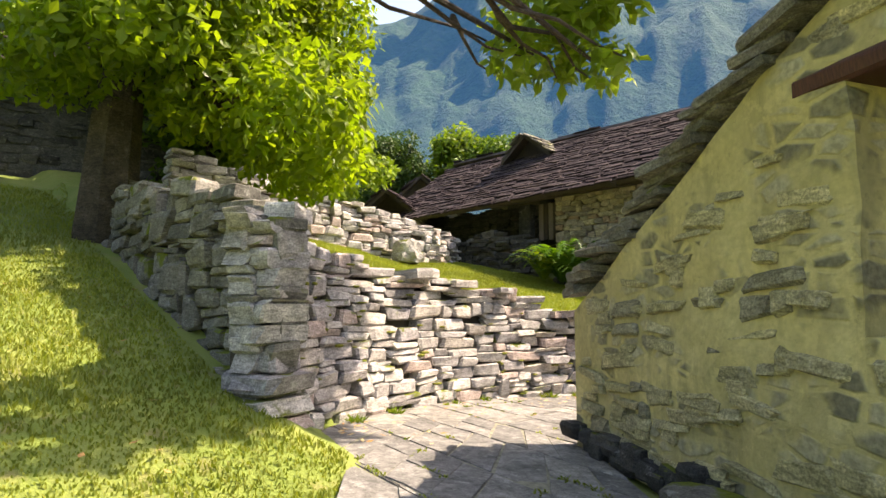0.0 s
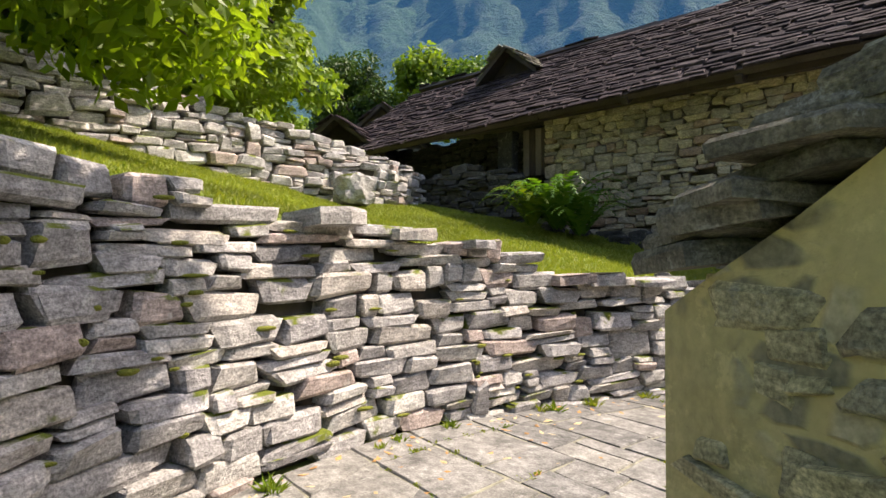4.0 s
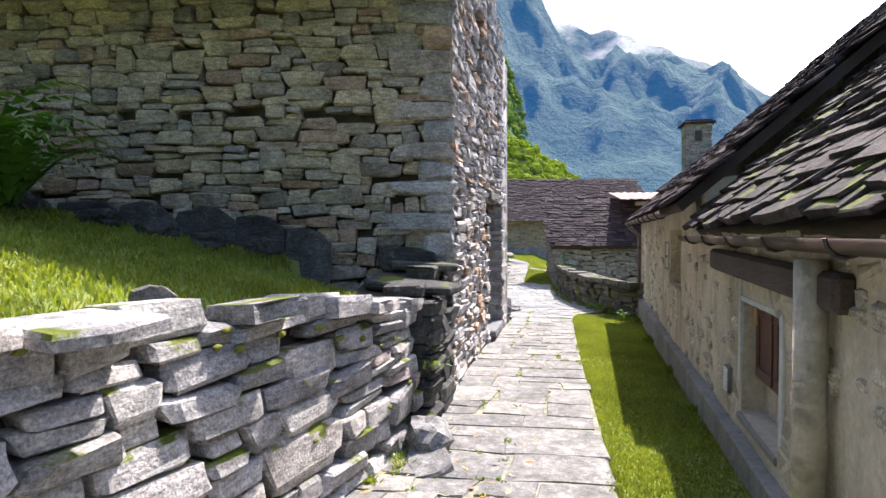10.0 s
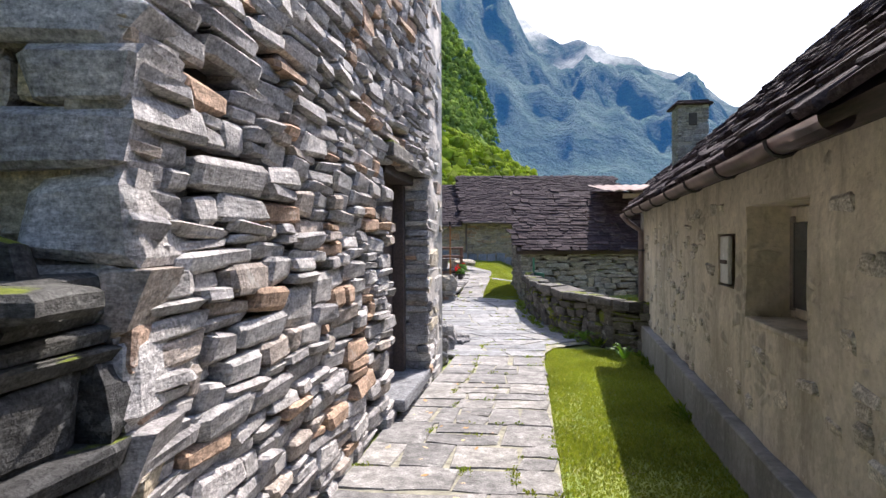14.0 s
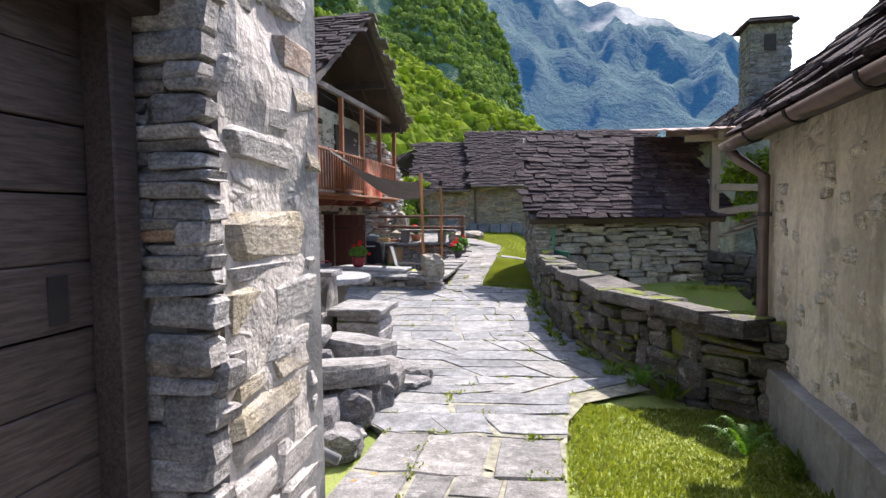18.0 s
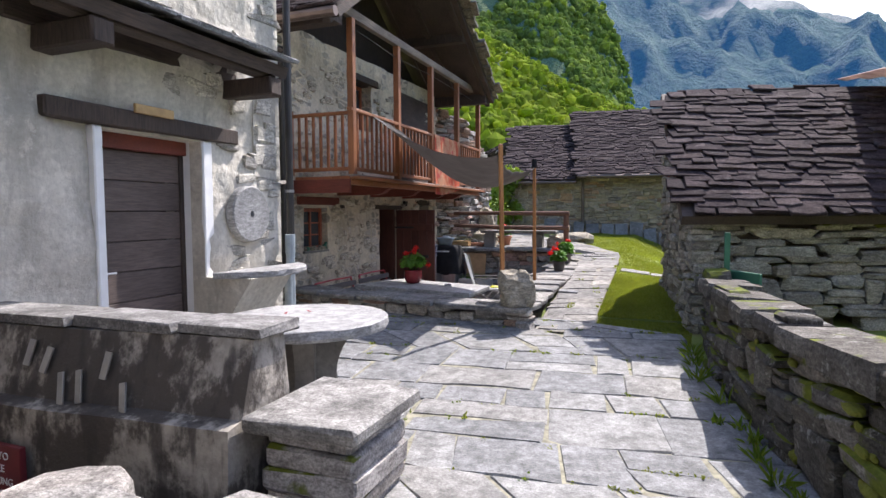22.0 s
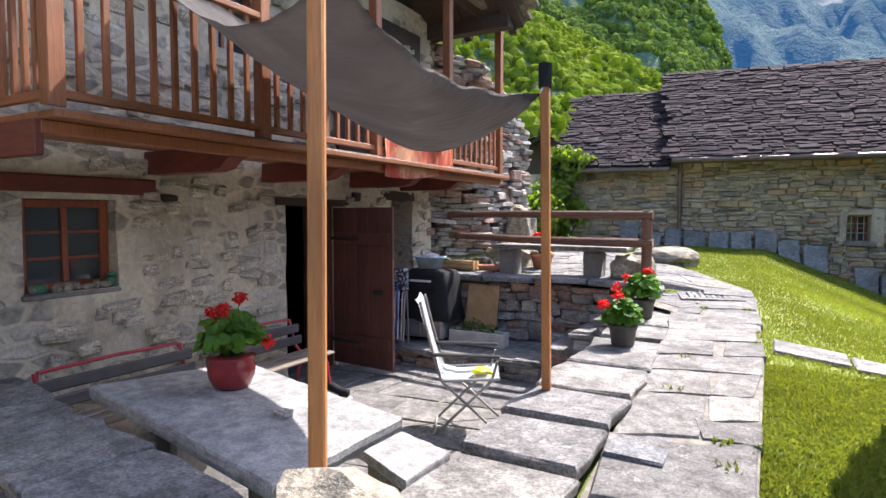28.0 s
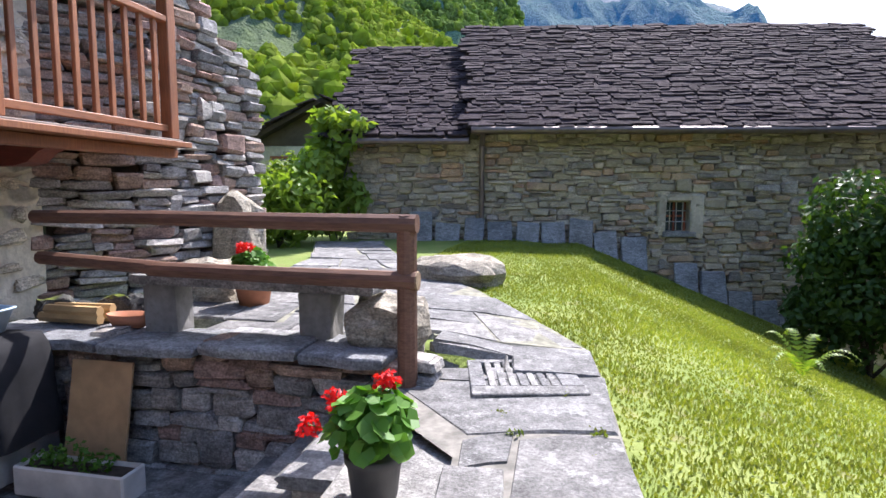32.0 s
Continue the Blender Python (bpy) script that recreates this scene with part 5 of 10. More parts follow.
panel_wall("wall_ochre_end", (6.1, 10.45), (RB.x - 0.02, RB.y + 0.03), -0.4, lambda s: 1.95 + 0.86 * (4.34 - s), 0.4, M_OCHRE, "plastered gable end of the ochre house", cell=0.5)
panel_wall("wall_ochre_south", (RA.x, RA.y), (5.6, -1.9), -0.4, 1.6, 0.4, M_OCHRE, "plastered south end of the ochre house", cell=0.5)
panel_wall("wall_ochre_back", (5.6, -1.9), (5.9, 10.4), -0.4, 5.2, 0.3, M_OCHRE, "plain back wall of the ochre house", cell=1.0)
right_roof = thing("ochre_house_roof", (3, 5, 2), "steep roof of dark split stone slabs", "roof", kind="structure")
up_r = Vector((0.75, 0, 0.66))
slab_roof(right_roof, "slab", right_at(10.55, 0.22, 1.92), -RD, up_r, 7.5, 6.0, M_ROOF, random.Random(61), 0.16, (0.22, 0.6), (1.8, 7, 2.4), 300, (0.025, 0.05), 0.03)
low_roof = thing("ochre_house_low_roof", (3, 0, 1.7), "lower roof of mossy uneven stone slabs", "roof", kind="structure")
slab_roof(low_roof, "slab", right_at(2.95, 0.05, 1.66), -RD, Vector((0.745, 0, 0.68)), 5.2, 5.0, M_ROOF_MOSS, random.Random(62), 0.12, (0.2, 0.55), (1.2, 1.2, 1.8), 200, (0.025, 0.06), 0.0, lift=0.05, wild=1.7)
part("purlin_block", box(1.4, 1.95, 3.1, 3.25, 1.66, 2.2, 0.02), M_OCHRE, low_roof)
plinth = box(-0.04, 0.1, 0, 12.2, -0.5, 0.22, 0.01)
plinth.transform(Matrix.Translation(right_at(-1.9, 0.06, 0)) @ Matrix.Rotation(-math.atan2(RD.x, RD.y), 4, "Z") @ Matrix.Identity(4))
tagged(part("plinth", plinth, M_PLINTH, None), "low cement plinth along the ochre wall", "plinth", kind="structure")

# ---- the low hut ----
HD = Vector((0.97, 0.243, 0)).normalized()
HN = Vector((HD.y, -HD.x, 0))
HC = Vector((-0.12, 15.9, 0))
hb = HC + HD * 3.15
rubble_wall("wall_hut_front", [(HC.x, HC.y, -0.35, 1.22), (hb.x, hb.y, -0.5, 1.24)], M_HUT, "front wall of a low hut in rough grey-brown stone", (0.06, 0.15), (0.16, 0.6), 0.4, (0.3, 15.9, 0.6), 200, holes=[(1.45, 1.68, -0.4, 0.22)], seed=71, depth=0.18, big=0.1)
rubble_wall("wall_hut_side", [(-0.42, 18.5, 0.2, 2.1), (-0.40, 17.95, 0.1, 2.66), (-0.12, 15.88, -0.2, 1.25)], M_HUT, "side wall of the low hut in bulging dry stone", (0.06, 0.13), (0.14, 0.4), 0.4, (-0.3, 16.4, 0.6), 250, seed=72, depth=0.2, proud=0.03)
hut_roof = thing("hut_roof", (1, 17, 2), "hut roof of neat dark stone slab courses", "roof", kind="structure")
slab_roof(hut_roof, "slab", HC + HN * 0.22 - HD * 0.18 + Vector((0, 0, 1.22)), HD, Vector((-0.24, 2.32, 1.66)), 3.45, 2.86, M_ROOF, random.Random(73), 0.12, (0.18, 0.5), (0.2, 16.2, 1.6), 240, (0.018, 0.038))
ht = HC + HN * 0.22 - HD * 0.18 + Vector((0, 0, 1.22)) + Vector((-0.24, 2.32, 1.66))
slab_roof(hut_roof, "slab", ht + Vector((0.05, 0.5, -0.95)) + HD * 3.3, -HD, Vector((-0.05, -0.5, 0.95)), 2.85, 1.05, M_ROOF, random.Random(74), 0.2, (0.3, 0.7), None, 0)
bm = bmesh.new()
g = HC + HD * 3.1
bm.faces.new([bm.verts.new(p) for p in (g + Vector((0, 0, -0.5)), g - HN * 2.9 + Vector((0, 0, -0.5)), g - HN * 2.9 + Vector((0, 0, 1.8)), g - HN * 2.1 + Vector((0, 0, 2.75)), g + Vector((0, 0, 1.2)))])
bmesh.ops.solidify(bm, geom=list(bm.faces), thickness=0.3)
hq, hr = Vector((2.9, 19.3, 0)), Vector((-0.36, 18.48, 0))
panel_wall("wall_hut_back", (hq.x, hq.y), (hr.x, hr.y), -0.4, 1.85, 0.3, M_HUT, "plain back wall of the hut", cell=0.8)
tagged(part("wall_hut_far", bm, M_HUT, None), "far gable wall of the low hut", "house wall", kind="structure")

# ---- curved garden wall ----
rubble_wall("wall_curved", [(1.74, 9.95, -0.22, 0.46), (1.2, 10.5, -0.22, 0.50), (0.74, 11.35, -0.22, 0.52), (0.42, 12.3, -0.22, 0.54), (0.16, 13.4, -0.2, 0.56), (0.0, 14.4, -0.18, 0.58), (-0.06, 15.5, -0.14, 0.56)][::-1], M_GARDEN, "curved mossy garden wall with a stone coping", (0.08, 0.2), (0.16, 0.5), 0.38, (0.5, 12, 0.1), 240, 0.05, seed=75, depth=0.2, proud=0.03, tilt=6)

# ---- whitewashed house ----
white_wall, _ = panel_wall("wall_white", (-4.42, 9.2), (-4.30, 14.58), -0.5, 4.6, 0.45, M_WHITE, "sunlit wall of roughly whitewashed rubble", holes=[(3.28, 4.28, -0.4, 1.92)], wave=0.05, cell=0.15)
panel_wall("wall_white_side", (-4.30, 14.60), (-7.5, 14.75), -0.5, 4.6, 0.4, M_WHITE, "shaded side wall of the white house", cell=0.4)
rubble_wall("wall_court_back", [(-3.55, 8.95, -0.2, 4.6), (-4.4, 9.25, -0.2, 4.6)][::-1], M_BARN_E, "rubble wall closing the corner by the barn", (0.07, 0.14), (0.2, 0.5), 0.4, None, 60, seed=76)

# ---- house with the balcony ----
house_wall, _ = panel_wall("wall_balcony_house", (-5.36, 15.95), (-5.22, 21.6), -0.6, 3.9, 0.5, M_HOUSEC, "rubble house front pointed with cream plaster", holes=[(0.62, 1.24, 0.72, 1.36), (2.92, 3.68, -0.6, 1.36), (4.72, 5.2, 0.3, 1.5), (2.07, 2.72, 2.70, 3.5)], wave=0.05, cell=0.17)
rubble_wall("wall_balcony_house_side", [(-8.6, 15.75, -0.4, 3.7), (-5.36, 15.93, -0.4, 3.7)], M_HUT, "shaded rubble side wall by the alley", (0.06, 0.15), (0.14, 0.45), 0.5, (-5.8, 15.9, 1), 200, seed=77)
rubble_wall("wall_balcony_house_end", [(-5.25, 21.55, 0.3, 3.6), (-4.75, 22.3, 0.4, 3.4), (-4.6, 23.7, 0.4, 2.6)], M_TERR, "sunlit rough stone corner of the house", (0.05, 0.12), (0.14, 0.42), 0.6, (-4.7, 22.5, 1.2), 240, seed=78, proud=0.04, tilt=4)
house_roof = thing("balcony_house_roof", (-5, 18.4, 4), "overhanging gable roof of thick stone slabs", "roof", kind="structure")
apex, le, re = Vector((-3.95, 18.35, 5.75)), Vector((-3.95, 15.25, 3.62)), Vector((-3.95, 21.85, 3.75))
slab_roof(house_roof, "slab", le - Vector((5, 0, 0)), (1, 0, 0), apex - le, 5.0, (apex - le).length, M_ROOF, random.Random(81), 0.16, (0.25, 0.6), (-4, 16, 4), 160)
slab_roof(house_roof, "slab", re, (-1, 0, 0), apex - re, 5.0, (apex - re).length, M_ROOF_EDGE, random.Random(82), 0.16, (0.25, 0.6), (-4, 21, 4), 160, (0.05, 0.09))
for y, z in ((15.45, 3.62), (16.9, 4.6), (18.35, 5.55), (20.1, 4.62), (21.6, 3.72)):
    part("purlin", beam((-7, y, z), (-4.05, y, z), 0.18, 0.2), M_DARKWOOD, house_roof)
for a, b in ((le, apex), (re, apex)):
    for x in (-4.1, -4.75, -5.3):
        part("rafter", beam((x, a.y, a.z - 0.1), (x, b.y, b.z - 0.1), 0.1, 0.12), M_DARKWOOD, house_roof)
bm = bmesh.new()
bm.faces.new([bm.verts.new(p) for p in ((-5.5, 15.95, 3.6), (-5.45, 21.6, 3.6), (-5.45, 18.4, 5.6))])
bmesh.ops.solidify(bm, geom=list(bm.faces), thickness=0.1)
part("gable_boards", bm, M_DARKWOOD, house_roof, "dark boards filling the gable")

flush_stones(house_wall, Line([(-5.36, 15.95), (-5.22, 21.6)]), 520, M_MORTARSTONE, random.Random(83), (-0.4, 3.5), lambda s: 3.7, ((0.08, 0.28), (0.05, 0.12)), holes=[(0.62, 1.24, 0.72, 1.5), (2.92, 3.68, -0.6, 1.42), (4.72, 5.2, 0.3, 1.5), (2.07, 2.72, 2.70, 3.6)], most=90)
flush_stones(right_wall, Line([(RB.x, RB.y), (RA.x, RA.y)]), 240, M_MORTARSTONE, random.Random(84), (0.25, 1.7), lambda s: 1.85, ((0.08, 0.26), (0.05, 0.12)), holes=[(rs(1.36), rs(0.26), 0.5, 1.3), (rs(5.4), rs(4.2), 0.85, 1.75), (rs(6.16), rs(5.54), 1.0, 1.55)], most=60, deep=0.07)

# ---- far house across the lawn ----
FD, FN = Vector((0.985, 0.1726, 0)), Vector((0.1726, -0.985, 0))
FC = Vector((-2.76, 27.09, 0))


def far(s, out=0.0, z=0.0):
    return FC + FD * s + FN * out + Vector((0, 0, z))


a, b, c = far(-2.05), far(0.0), far(7.4)
rubble_wall("wall_far_house", [(b.x, b.y, 0.2, 2.36), (far(3).x, far(3).y, -0.6, 2.36), (c.x, c.y, -1.3, 2.36)], M_FAR, "far house wall of warm grey rubble with smeared mortar", (0.06, 0.13), (0.12, 0.42), 0.5, (0, 27.4, 1), 300, holes=[(2.92, 3.30, 0.78, 1.25)], seed=91, depth=0.2, core=M_HOUSEC, proud=0.03, fill=0.95, inset=0.055, big=0.14)
rubble_wall("wall_far_house_low", [(a.x, a.y, 0.4, 2.22), (b.x, b.y, 0.2, 2.22)], M_FAR, "wall of the lower far building in grey rubble", (0.06, 0.14), (0.14, 0.46), 0.5, None, 160, seed=92, depth=0.2, core=M_HOUSEC, proud=0.02, fill=0.95, inset=0.05)
far_roof = thing("far_house_roof", (0, 30, 3), "broad roof of dark brown-grey stone slabs", "roof", kind="structure")
up_f = far(0, -3.2, 4.72) - far(0, 0.3, 2.34)
slab_roof(far_roof, "slab", far(-0.12, 0.32, 2.34), FD, up_f, 7.75, up_f.length, M_ROOF, random.Random(93), 0.105, (0.14, 0.45), (0.5, 27.0, 2.8), 300, (0.02, 0.045), 0.02)
up_g = far(0, -2.9, 4.22) - far(0, 0.25, 2.18)
slab_roof(far_roof, "slab", far(-2.25, 0.27, 2.2), FD, up_g, 2.12, up_g.length, M_ROOF, random.Random(94), 0.105, (0.14, 0.45), None, 80, (0.03, 0.05))
slab_roof(far_roof, "slab", far(7.6, -6.7, 2.3), -FD, far(0, -3.2, 4.72) - far(0, -6.7, 2.3), 7.7, 4.2, M_ROOF, random.Random(95), 0.3, (0.4, 0.9), None, 0)
cc = far(7.4, -6)
panel_wall("wall_far_house_back", (cc.x, cc.y), (far(-2.05, -6).x, far(-2.05, -6).y), -0.9, 2.4, 0.3, M_FAR, "plain back wall of the far house", cell=1.0)
bm = bmesh.new()
bm.faces.new([bm.verts.new(p) for p in (far(7.4, 0, -1.4), far(7.4, -6, -1.4), far(7.4, -6, 2.2), far(7.4, -3.2, 4.5), far(7.4, 0, 2.3))])
bmesh.ops.solidify(bm, geom=list(bm.faces), thickness=0.3)
tagged(part("wall_far_house_end", bm, M_FAR, None), "gable end of the far house", "house wall", kind="structure")

# ---- sunken terrace in front of the balcony house ----
tagged(part("terrace_bed", box(-5.45, -2.1, 16.2, 20.85, -0.62, -0.46, 0), M_MORTAR, None), "grit bed of the sunken terrace", "floor", kind="structure")
rubble_wall("wall_terrace_south", [(-5.3, 16.05, -0.2, 0.19), (-1.78, 15.46, -0.12, 0.17)], M_TERR, "low stone wall edging the sunken terrace", (0.06, 0.13), (0.14, 0.42), 0.42, None, 120, seed=101, depth=0.16)
rubble_wall("wall_terrace_inner", [(-2.15, 20.4, -0.5, 0.26), (-2.15, 16.0, -0.5, 0.12)], M_TERR, "inner face of the terrace kerb wall", (0.07, 0.14), (0.16, 0.4), 0.36, None, 120, seed=102, depth=0.16, big=0.0)
rubble_wall("wall_terrace_north", [(-5.2, 20.9, -0.5, 0.52), (-3.0, 20.88, -0.45, 0.52), (-2.1, 20.8, 0.1, 0.5)], M_TERR, "terrace wall of grey and rust-brown rubble", (0.07, 0.15), (0.14, 0.36), 0.4, (-3.2, 20.8, 0.2), 200, seed=103, depth=0.18, pair=0.15)


# ---- paving ----
def in_poly(poly, x, y):
    hit = False
    for (ax, ay), (bx, by) in zip(poly, poly[1:] + poly[:1]):
        if (ay > y) != (by > y) and x < (bx - ax) * (y - ay) / (by - ay) + ax:
            hit = not hit
    return hit


def paved(name, left, right, y0, y1, mat, label, rows, cols, seed, bed=None, lift=0.03, skew=0.0, z=path_z, jit=0.012):
    """Rows of slabs across a way whose edges are tables of x by y; a bed of grit lies under the joints."""
    r = random.Random(seed)
    ys = list(np.linspace(y0, y1, max(3, int((y1 - y0) / 0.4))))
    xs = np.linspace(0, 1, 6)
    verts = [(table(left, y) + (table(right, y) - table(left, y)) * u, y, 0) for y in ys for u in xs]
    verts = [(x, y, z(x, y) + lift - 0.010) for x, y, _ in verts]
    i = np.arange(5)[None, :] + 6 * np.arange(len(ys) - 1)[:, None]
    ob = tagged(link_mesh(name, arrays_mesh(name, verts, np.stack([i, i + 1, i + 7, i + 6], -1).reshape(-1, 4), bed or M_MORTAR)), label, "paving", kind="structure")
    jobs = []
    y = y0
    while y < y1:
        h = r.uniform(*rows)
        y2 = min(y1, y + h)
        l0, r0 = table(left, y), table(right, y)
        wide = r0 - l0
        n = max(1, round(wide / r.uniform(*cols)))
        cut = sorted(min(0.97, max(0.03, (k + r.uniform(-0.28, 0.28)) / n)) for k in range(1, n))
        cut = [0.0] + cut + [1.0]
        for a, b in zip(cut, cut[1:]):
            g = 0.007
            spans = [(y, y2)]
            if h > 0.42 and r.random() < 0.3:
                m = y + h * r.uniform(0.4, 0.6)
                spans = [(y, m), (m, y2)]
            for ya, yb2 in spans:
                quad = []
                for u, yy in ((a, ya), ((a + b) / 2, ya), (b, ya), (b, yb2), ((a + b) / 2, yb2), (a, yb2)):
                    lx, rx = table(left, yy), table(right, yy)
                    x = lx + (rx - lx) * u
                    sx = g if u == a else (-g if u == b else 0)
                    sy = g if yy == ya else -g
                    quad.append((x + sx + r.uniform(-jit, jit), yy + sy + skew * (x - lx) + r.uniform(-jit, jit)))
                jobs.append(quad)
        y = y2
    PAVING.append((ob, jobs, mat, z, lift, r))
    return ob


PAVING = []
paved("pavement_start", [(-6.9, -0.4), (-6.4, -0.9), (-5.6, -1.34), (-4.6, -1.72), (-3.2, -1.84), (-2.0, -1.74)], [(-6.9, 3.2), (-6.4, 2.9), (-5.6, 1.9), (-5.0, 0.85), (-4.2, 0.7), (-3.0, 0.35), (-2.0, 0.3)], -6.9, -2.0, M_PAVE, "uneven grey gneiss paving with fallen leaves", (0.38, 0.75), (0.42, 0.7), 111)
paved("pavement_approach", [(-13, 4.2), (-9.5, 3.4), (-8.2, 2.1), (-7.4, 1.3), (-6.9, 0.4)], [(-13, 7.5), (-9.5, 7.0), (-8.2, 6.0), (-7.4, 4.6), (-6.9, 3.6)], -13, -6.92, M_PAVE, "grey gneiss paving beside the yellow house", (0.4, 0.7), (0.5, 0.8), 112)
paved("pavement_lane", [(-2, -1.72), (-0.5, -1.45), (0.85, -1.15), (2.7, -1.14), (6.3, -1.14), (7.5, -1.05), (9.4, -0.98)], [(-2, 0.30), (2, 0.28), (5, 0.25), (9.4, 0.25)], -2.0, 9.4, M_PAVE, "lane of grey gneiss slabs in two strips", (0.26, 0.66), (0.3, 0.66), 113, skew=0.05, jit=0.032)
paved("pavement_court", [(9.4, -0.98), (9.9, -1.55), (10.8, -1.8), (11.3, -2.6), (12, -4.3), (14.6, -4.25), (14.8, -5.3), (16.0, -5.4)], [(9.4, 0.26), (10.25, 0.30), (10.42, 1.15), (11.3, 0.64), (12.3, 0.34), (13.4, 0.08), (14.4, -0.08), (15.2, -0.25), (15.4, -1.05), (15.5, -1.95), (15.6, -2.6), (15.8, -3.8), (16.0, -4.9)], 9.4, 15.95, M_COURT, "courtyard paved with blue-grey gneiss slabs", (0.3, 0.62), (0.36, 0.8), 114, skew=0.10, jit=0.028)
paved("pavement_alley", [(14.8, -7.5), (15.9, -7.5)], [(14.8, -5.35), (15.9, -5.45)], 14.8, 15.7, M_COURT, "slab paved alley between the houses", (0.5, 0.6), (0.7, 1.1), 118)
paved("pavement_upper", [(15.45, -1.70), (17.5, -1.74), (19.3, -1.78), (20.3, -1.85), (20.5, -2.3), (21.0, -2.3)], [(15.45, -1.12), (18.75, -1.12), (20.4, -1.18), (21.0, -1.22)], 15.45, 21.0, M_PAVE, "pale flagstone path along the terrace", (0.26, 0.6), (0.26, 0.46), 115, M_GROUT, skew=0.2, jit=0.035)
paved("pavement_terrace", [(16.25, -5.3), (20.85, -5.15)], [(16.25, -2.2), (20.85, -2.2)], 16.25, 20.85, M_PAVE, "irregular flagstones of the sunken terrace", (0.4, 0.8), (0.4, 0.8), 116, skew=0.1, jit=0.03, z=lambda x, y: -0.45)
paved("pavement_top", [(21.02, -4.6), (22.0, -4.4), (24.2, -4.3), (26, -5)], [(21.02, -1.22), (21.6, -1.28), (22.3, -1.75), (23.0, -2.25), (24.2, -3.1), (26, -4)], 21.02, 26, M_PAVE, "pale flagstones of the upper terrace", (0.4, 0.7), (0.45, 0.8), 117, jit=0.03, z=lambda x, y: ground_z(x, y) + 0.01)

tagged(part("yard_earth", box(-4.4, -1.3, 8.7, 11.4, -0.4, -0.185, 0), M_DIRT, None), "bare trodden earth under the stone pile", "ground", kind="structure")


# ---- vegetation ----
def blades(name, poly, count, mat, label, height, seed, avoid=None, tall=(0.8, 1.25), width=0.006, z=ground_z):
    """A lawn: one joined mesh of bent grass blades within a plan polygon."""
    r = np.random.RandomState(seed)
    p = np.array(poly)
    lo, hi = p.min(0), p.max(0)
    pts = []
    while len(pts) < count:
        for x, y in r.uniform(lo, hi, (count, 2)):
            if in_poly(poly, x, y) and not (avoid and avoid(x, y)):
                pts.append((x, y))
                if len(pts) >= count:
                    break
    pts = np.array(pts)
    zz = np.array([z(x, y) for x, y in pts])
    clump = np.array([0.75 + 0.6 * noise.noise(Vector((x * 1.3, y * 1.3, 0))) for x, y in pts])
    h = height * r.uniform(*tall, count) * np.clip(clump, 0.45, 1.5)
    a = r.uniform(0, 2 * np.pi, count)
    lean = h * r.uniform(0.2, 0.9, count)
    b = r.uniform(0, 2 * np.pi, count)
    w = width * r.uniform(0.7, 1.5, count)
    side = np.stack([np.cos(a), np.sin(a), 0 * a], 1) * w[:, None]
    tip = np.stack([np.cos(b) * lean, np.sin(b) * lean, h], 1)
    root = np.stack([pts[:, 0], pts[:, 1], zz - 0.01], 1)
    midp = root + tip * np.array((0.35, 0.35, 0.62))
    verts = np.stack([root - side, root + side, midp + side * 0.8, midp - side * 0.8, root + tip], 1).reshape(-1, 3)
    k = 5 * np.arange(count)[:, None]
    tris = np.concatenate([k + (0, 1, 2), k + (0, 2, 3), k + (3, 2, 4)], 1).reshape(-1, 3)
    tagged(link_mesh(name, arrays_mesh(name, verts, tris, mat)), label, "grass", kind="stuff")


def leaf_cloud(count, centres, size, seed, flat=0.4, droop=0.0, long=1.0, inner=0.55):
    """Verts and triangles of leaves set round ellipsoid clumps (x, y, z, rx, ry, rz), mostly near their skins."""
    r = np.random.RandomState(seed)
    c = np.array(centres, float)
    vol = (c[:, 3] * c[:, 4] * c[:, 5]) ** 0.67
    pick = r.choice(len(c), count, p=vol / vol.sum())
    d = r.normal(size=(count, 3))
    d /= np.linalg.norm(d, axis=1)[:, None]
    rad = inner + (1 - inner) * r.uniform(0, 1, count) ** 0.5 + r.normal(0, 0.05, count)
    p = c[pick, :3] + d * c[pick, 3:6] * rad[:, None]
    out = d * (1 - flat) + r.normal(size=(count, 3)) * 0.5 + np.array((0, 0, flat))
    out /= np.linalg.norm(out, axis=1)[:, None]
    ax = np.cross(out, r.normal(size=(count, 3)))
    ax /= np.linalg.norm(ax, axis=1)[:, None] + 1e-9
    ax[:, 2] -= droop
    ax /= np.linalg.norm(ax, axis=1)[:, None] + 1e-9
    sd = np.cross(out, ax)
    s = size * r.uniform(0.6, 1.35, count)[:, None]
    verts = np.stack([p, p + ax * s * 0.5 * long + sd * s * 0.32, p + ax * s * long - out * s * 0.15, p + ax * s * 0.5 * long - sd * s * 0.32], 1).reshape(-1, 3)
    k = 4 * np.arange(count)[:, None]
    return verts, np.concatenate([k + (0, 1, 2), k + (0, 2, 3)], 1).reshape(-1, 3)


def limb(bm_list, a, b, r0, r1, wig, r):
    a, b = Vector(a), Vector(b)
    pts = [a.lerp(b, t) + Vector([r.uniform(-wig, wig) for _ in range(3)]) * math.sin(math.pi * t) for t in (0, 0.25, 0.5, 0.75, 1)]
    bm_list.append(tube(pts, r0, 7, r1))
    return pts


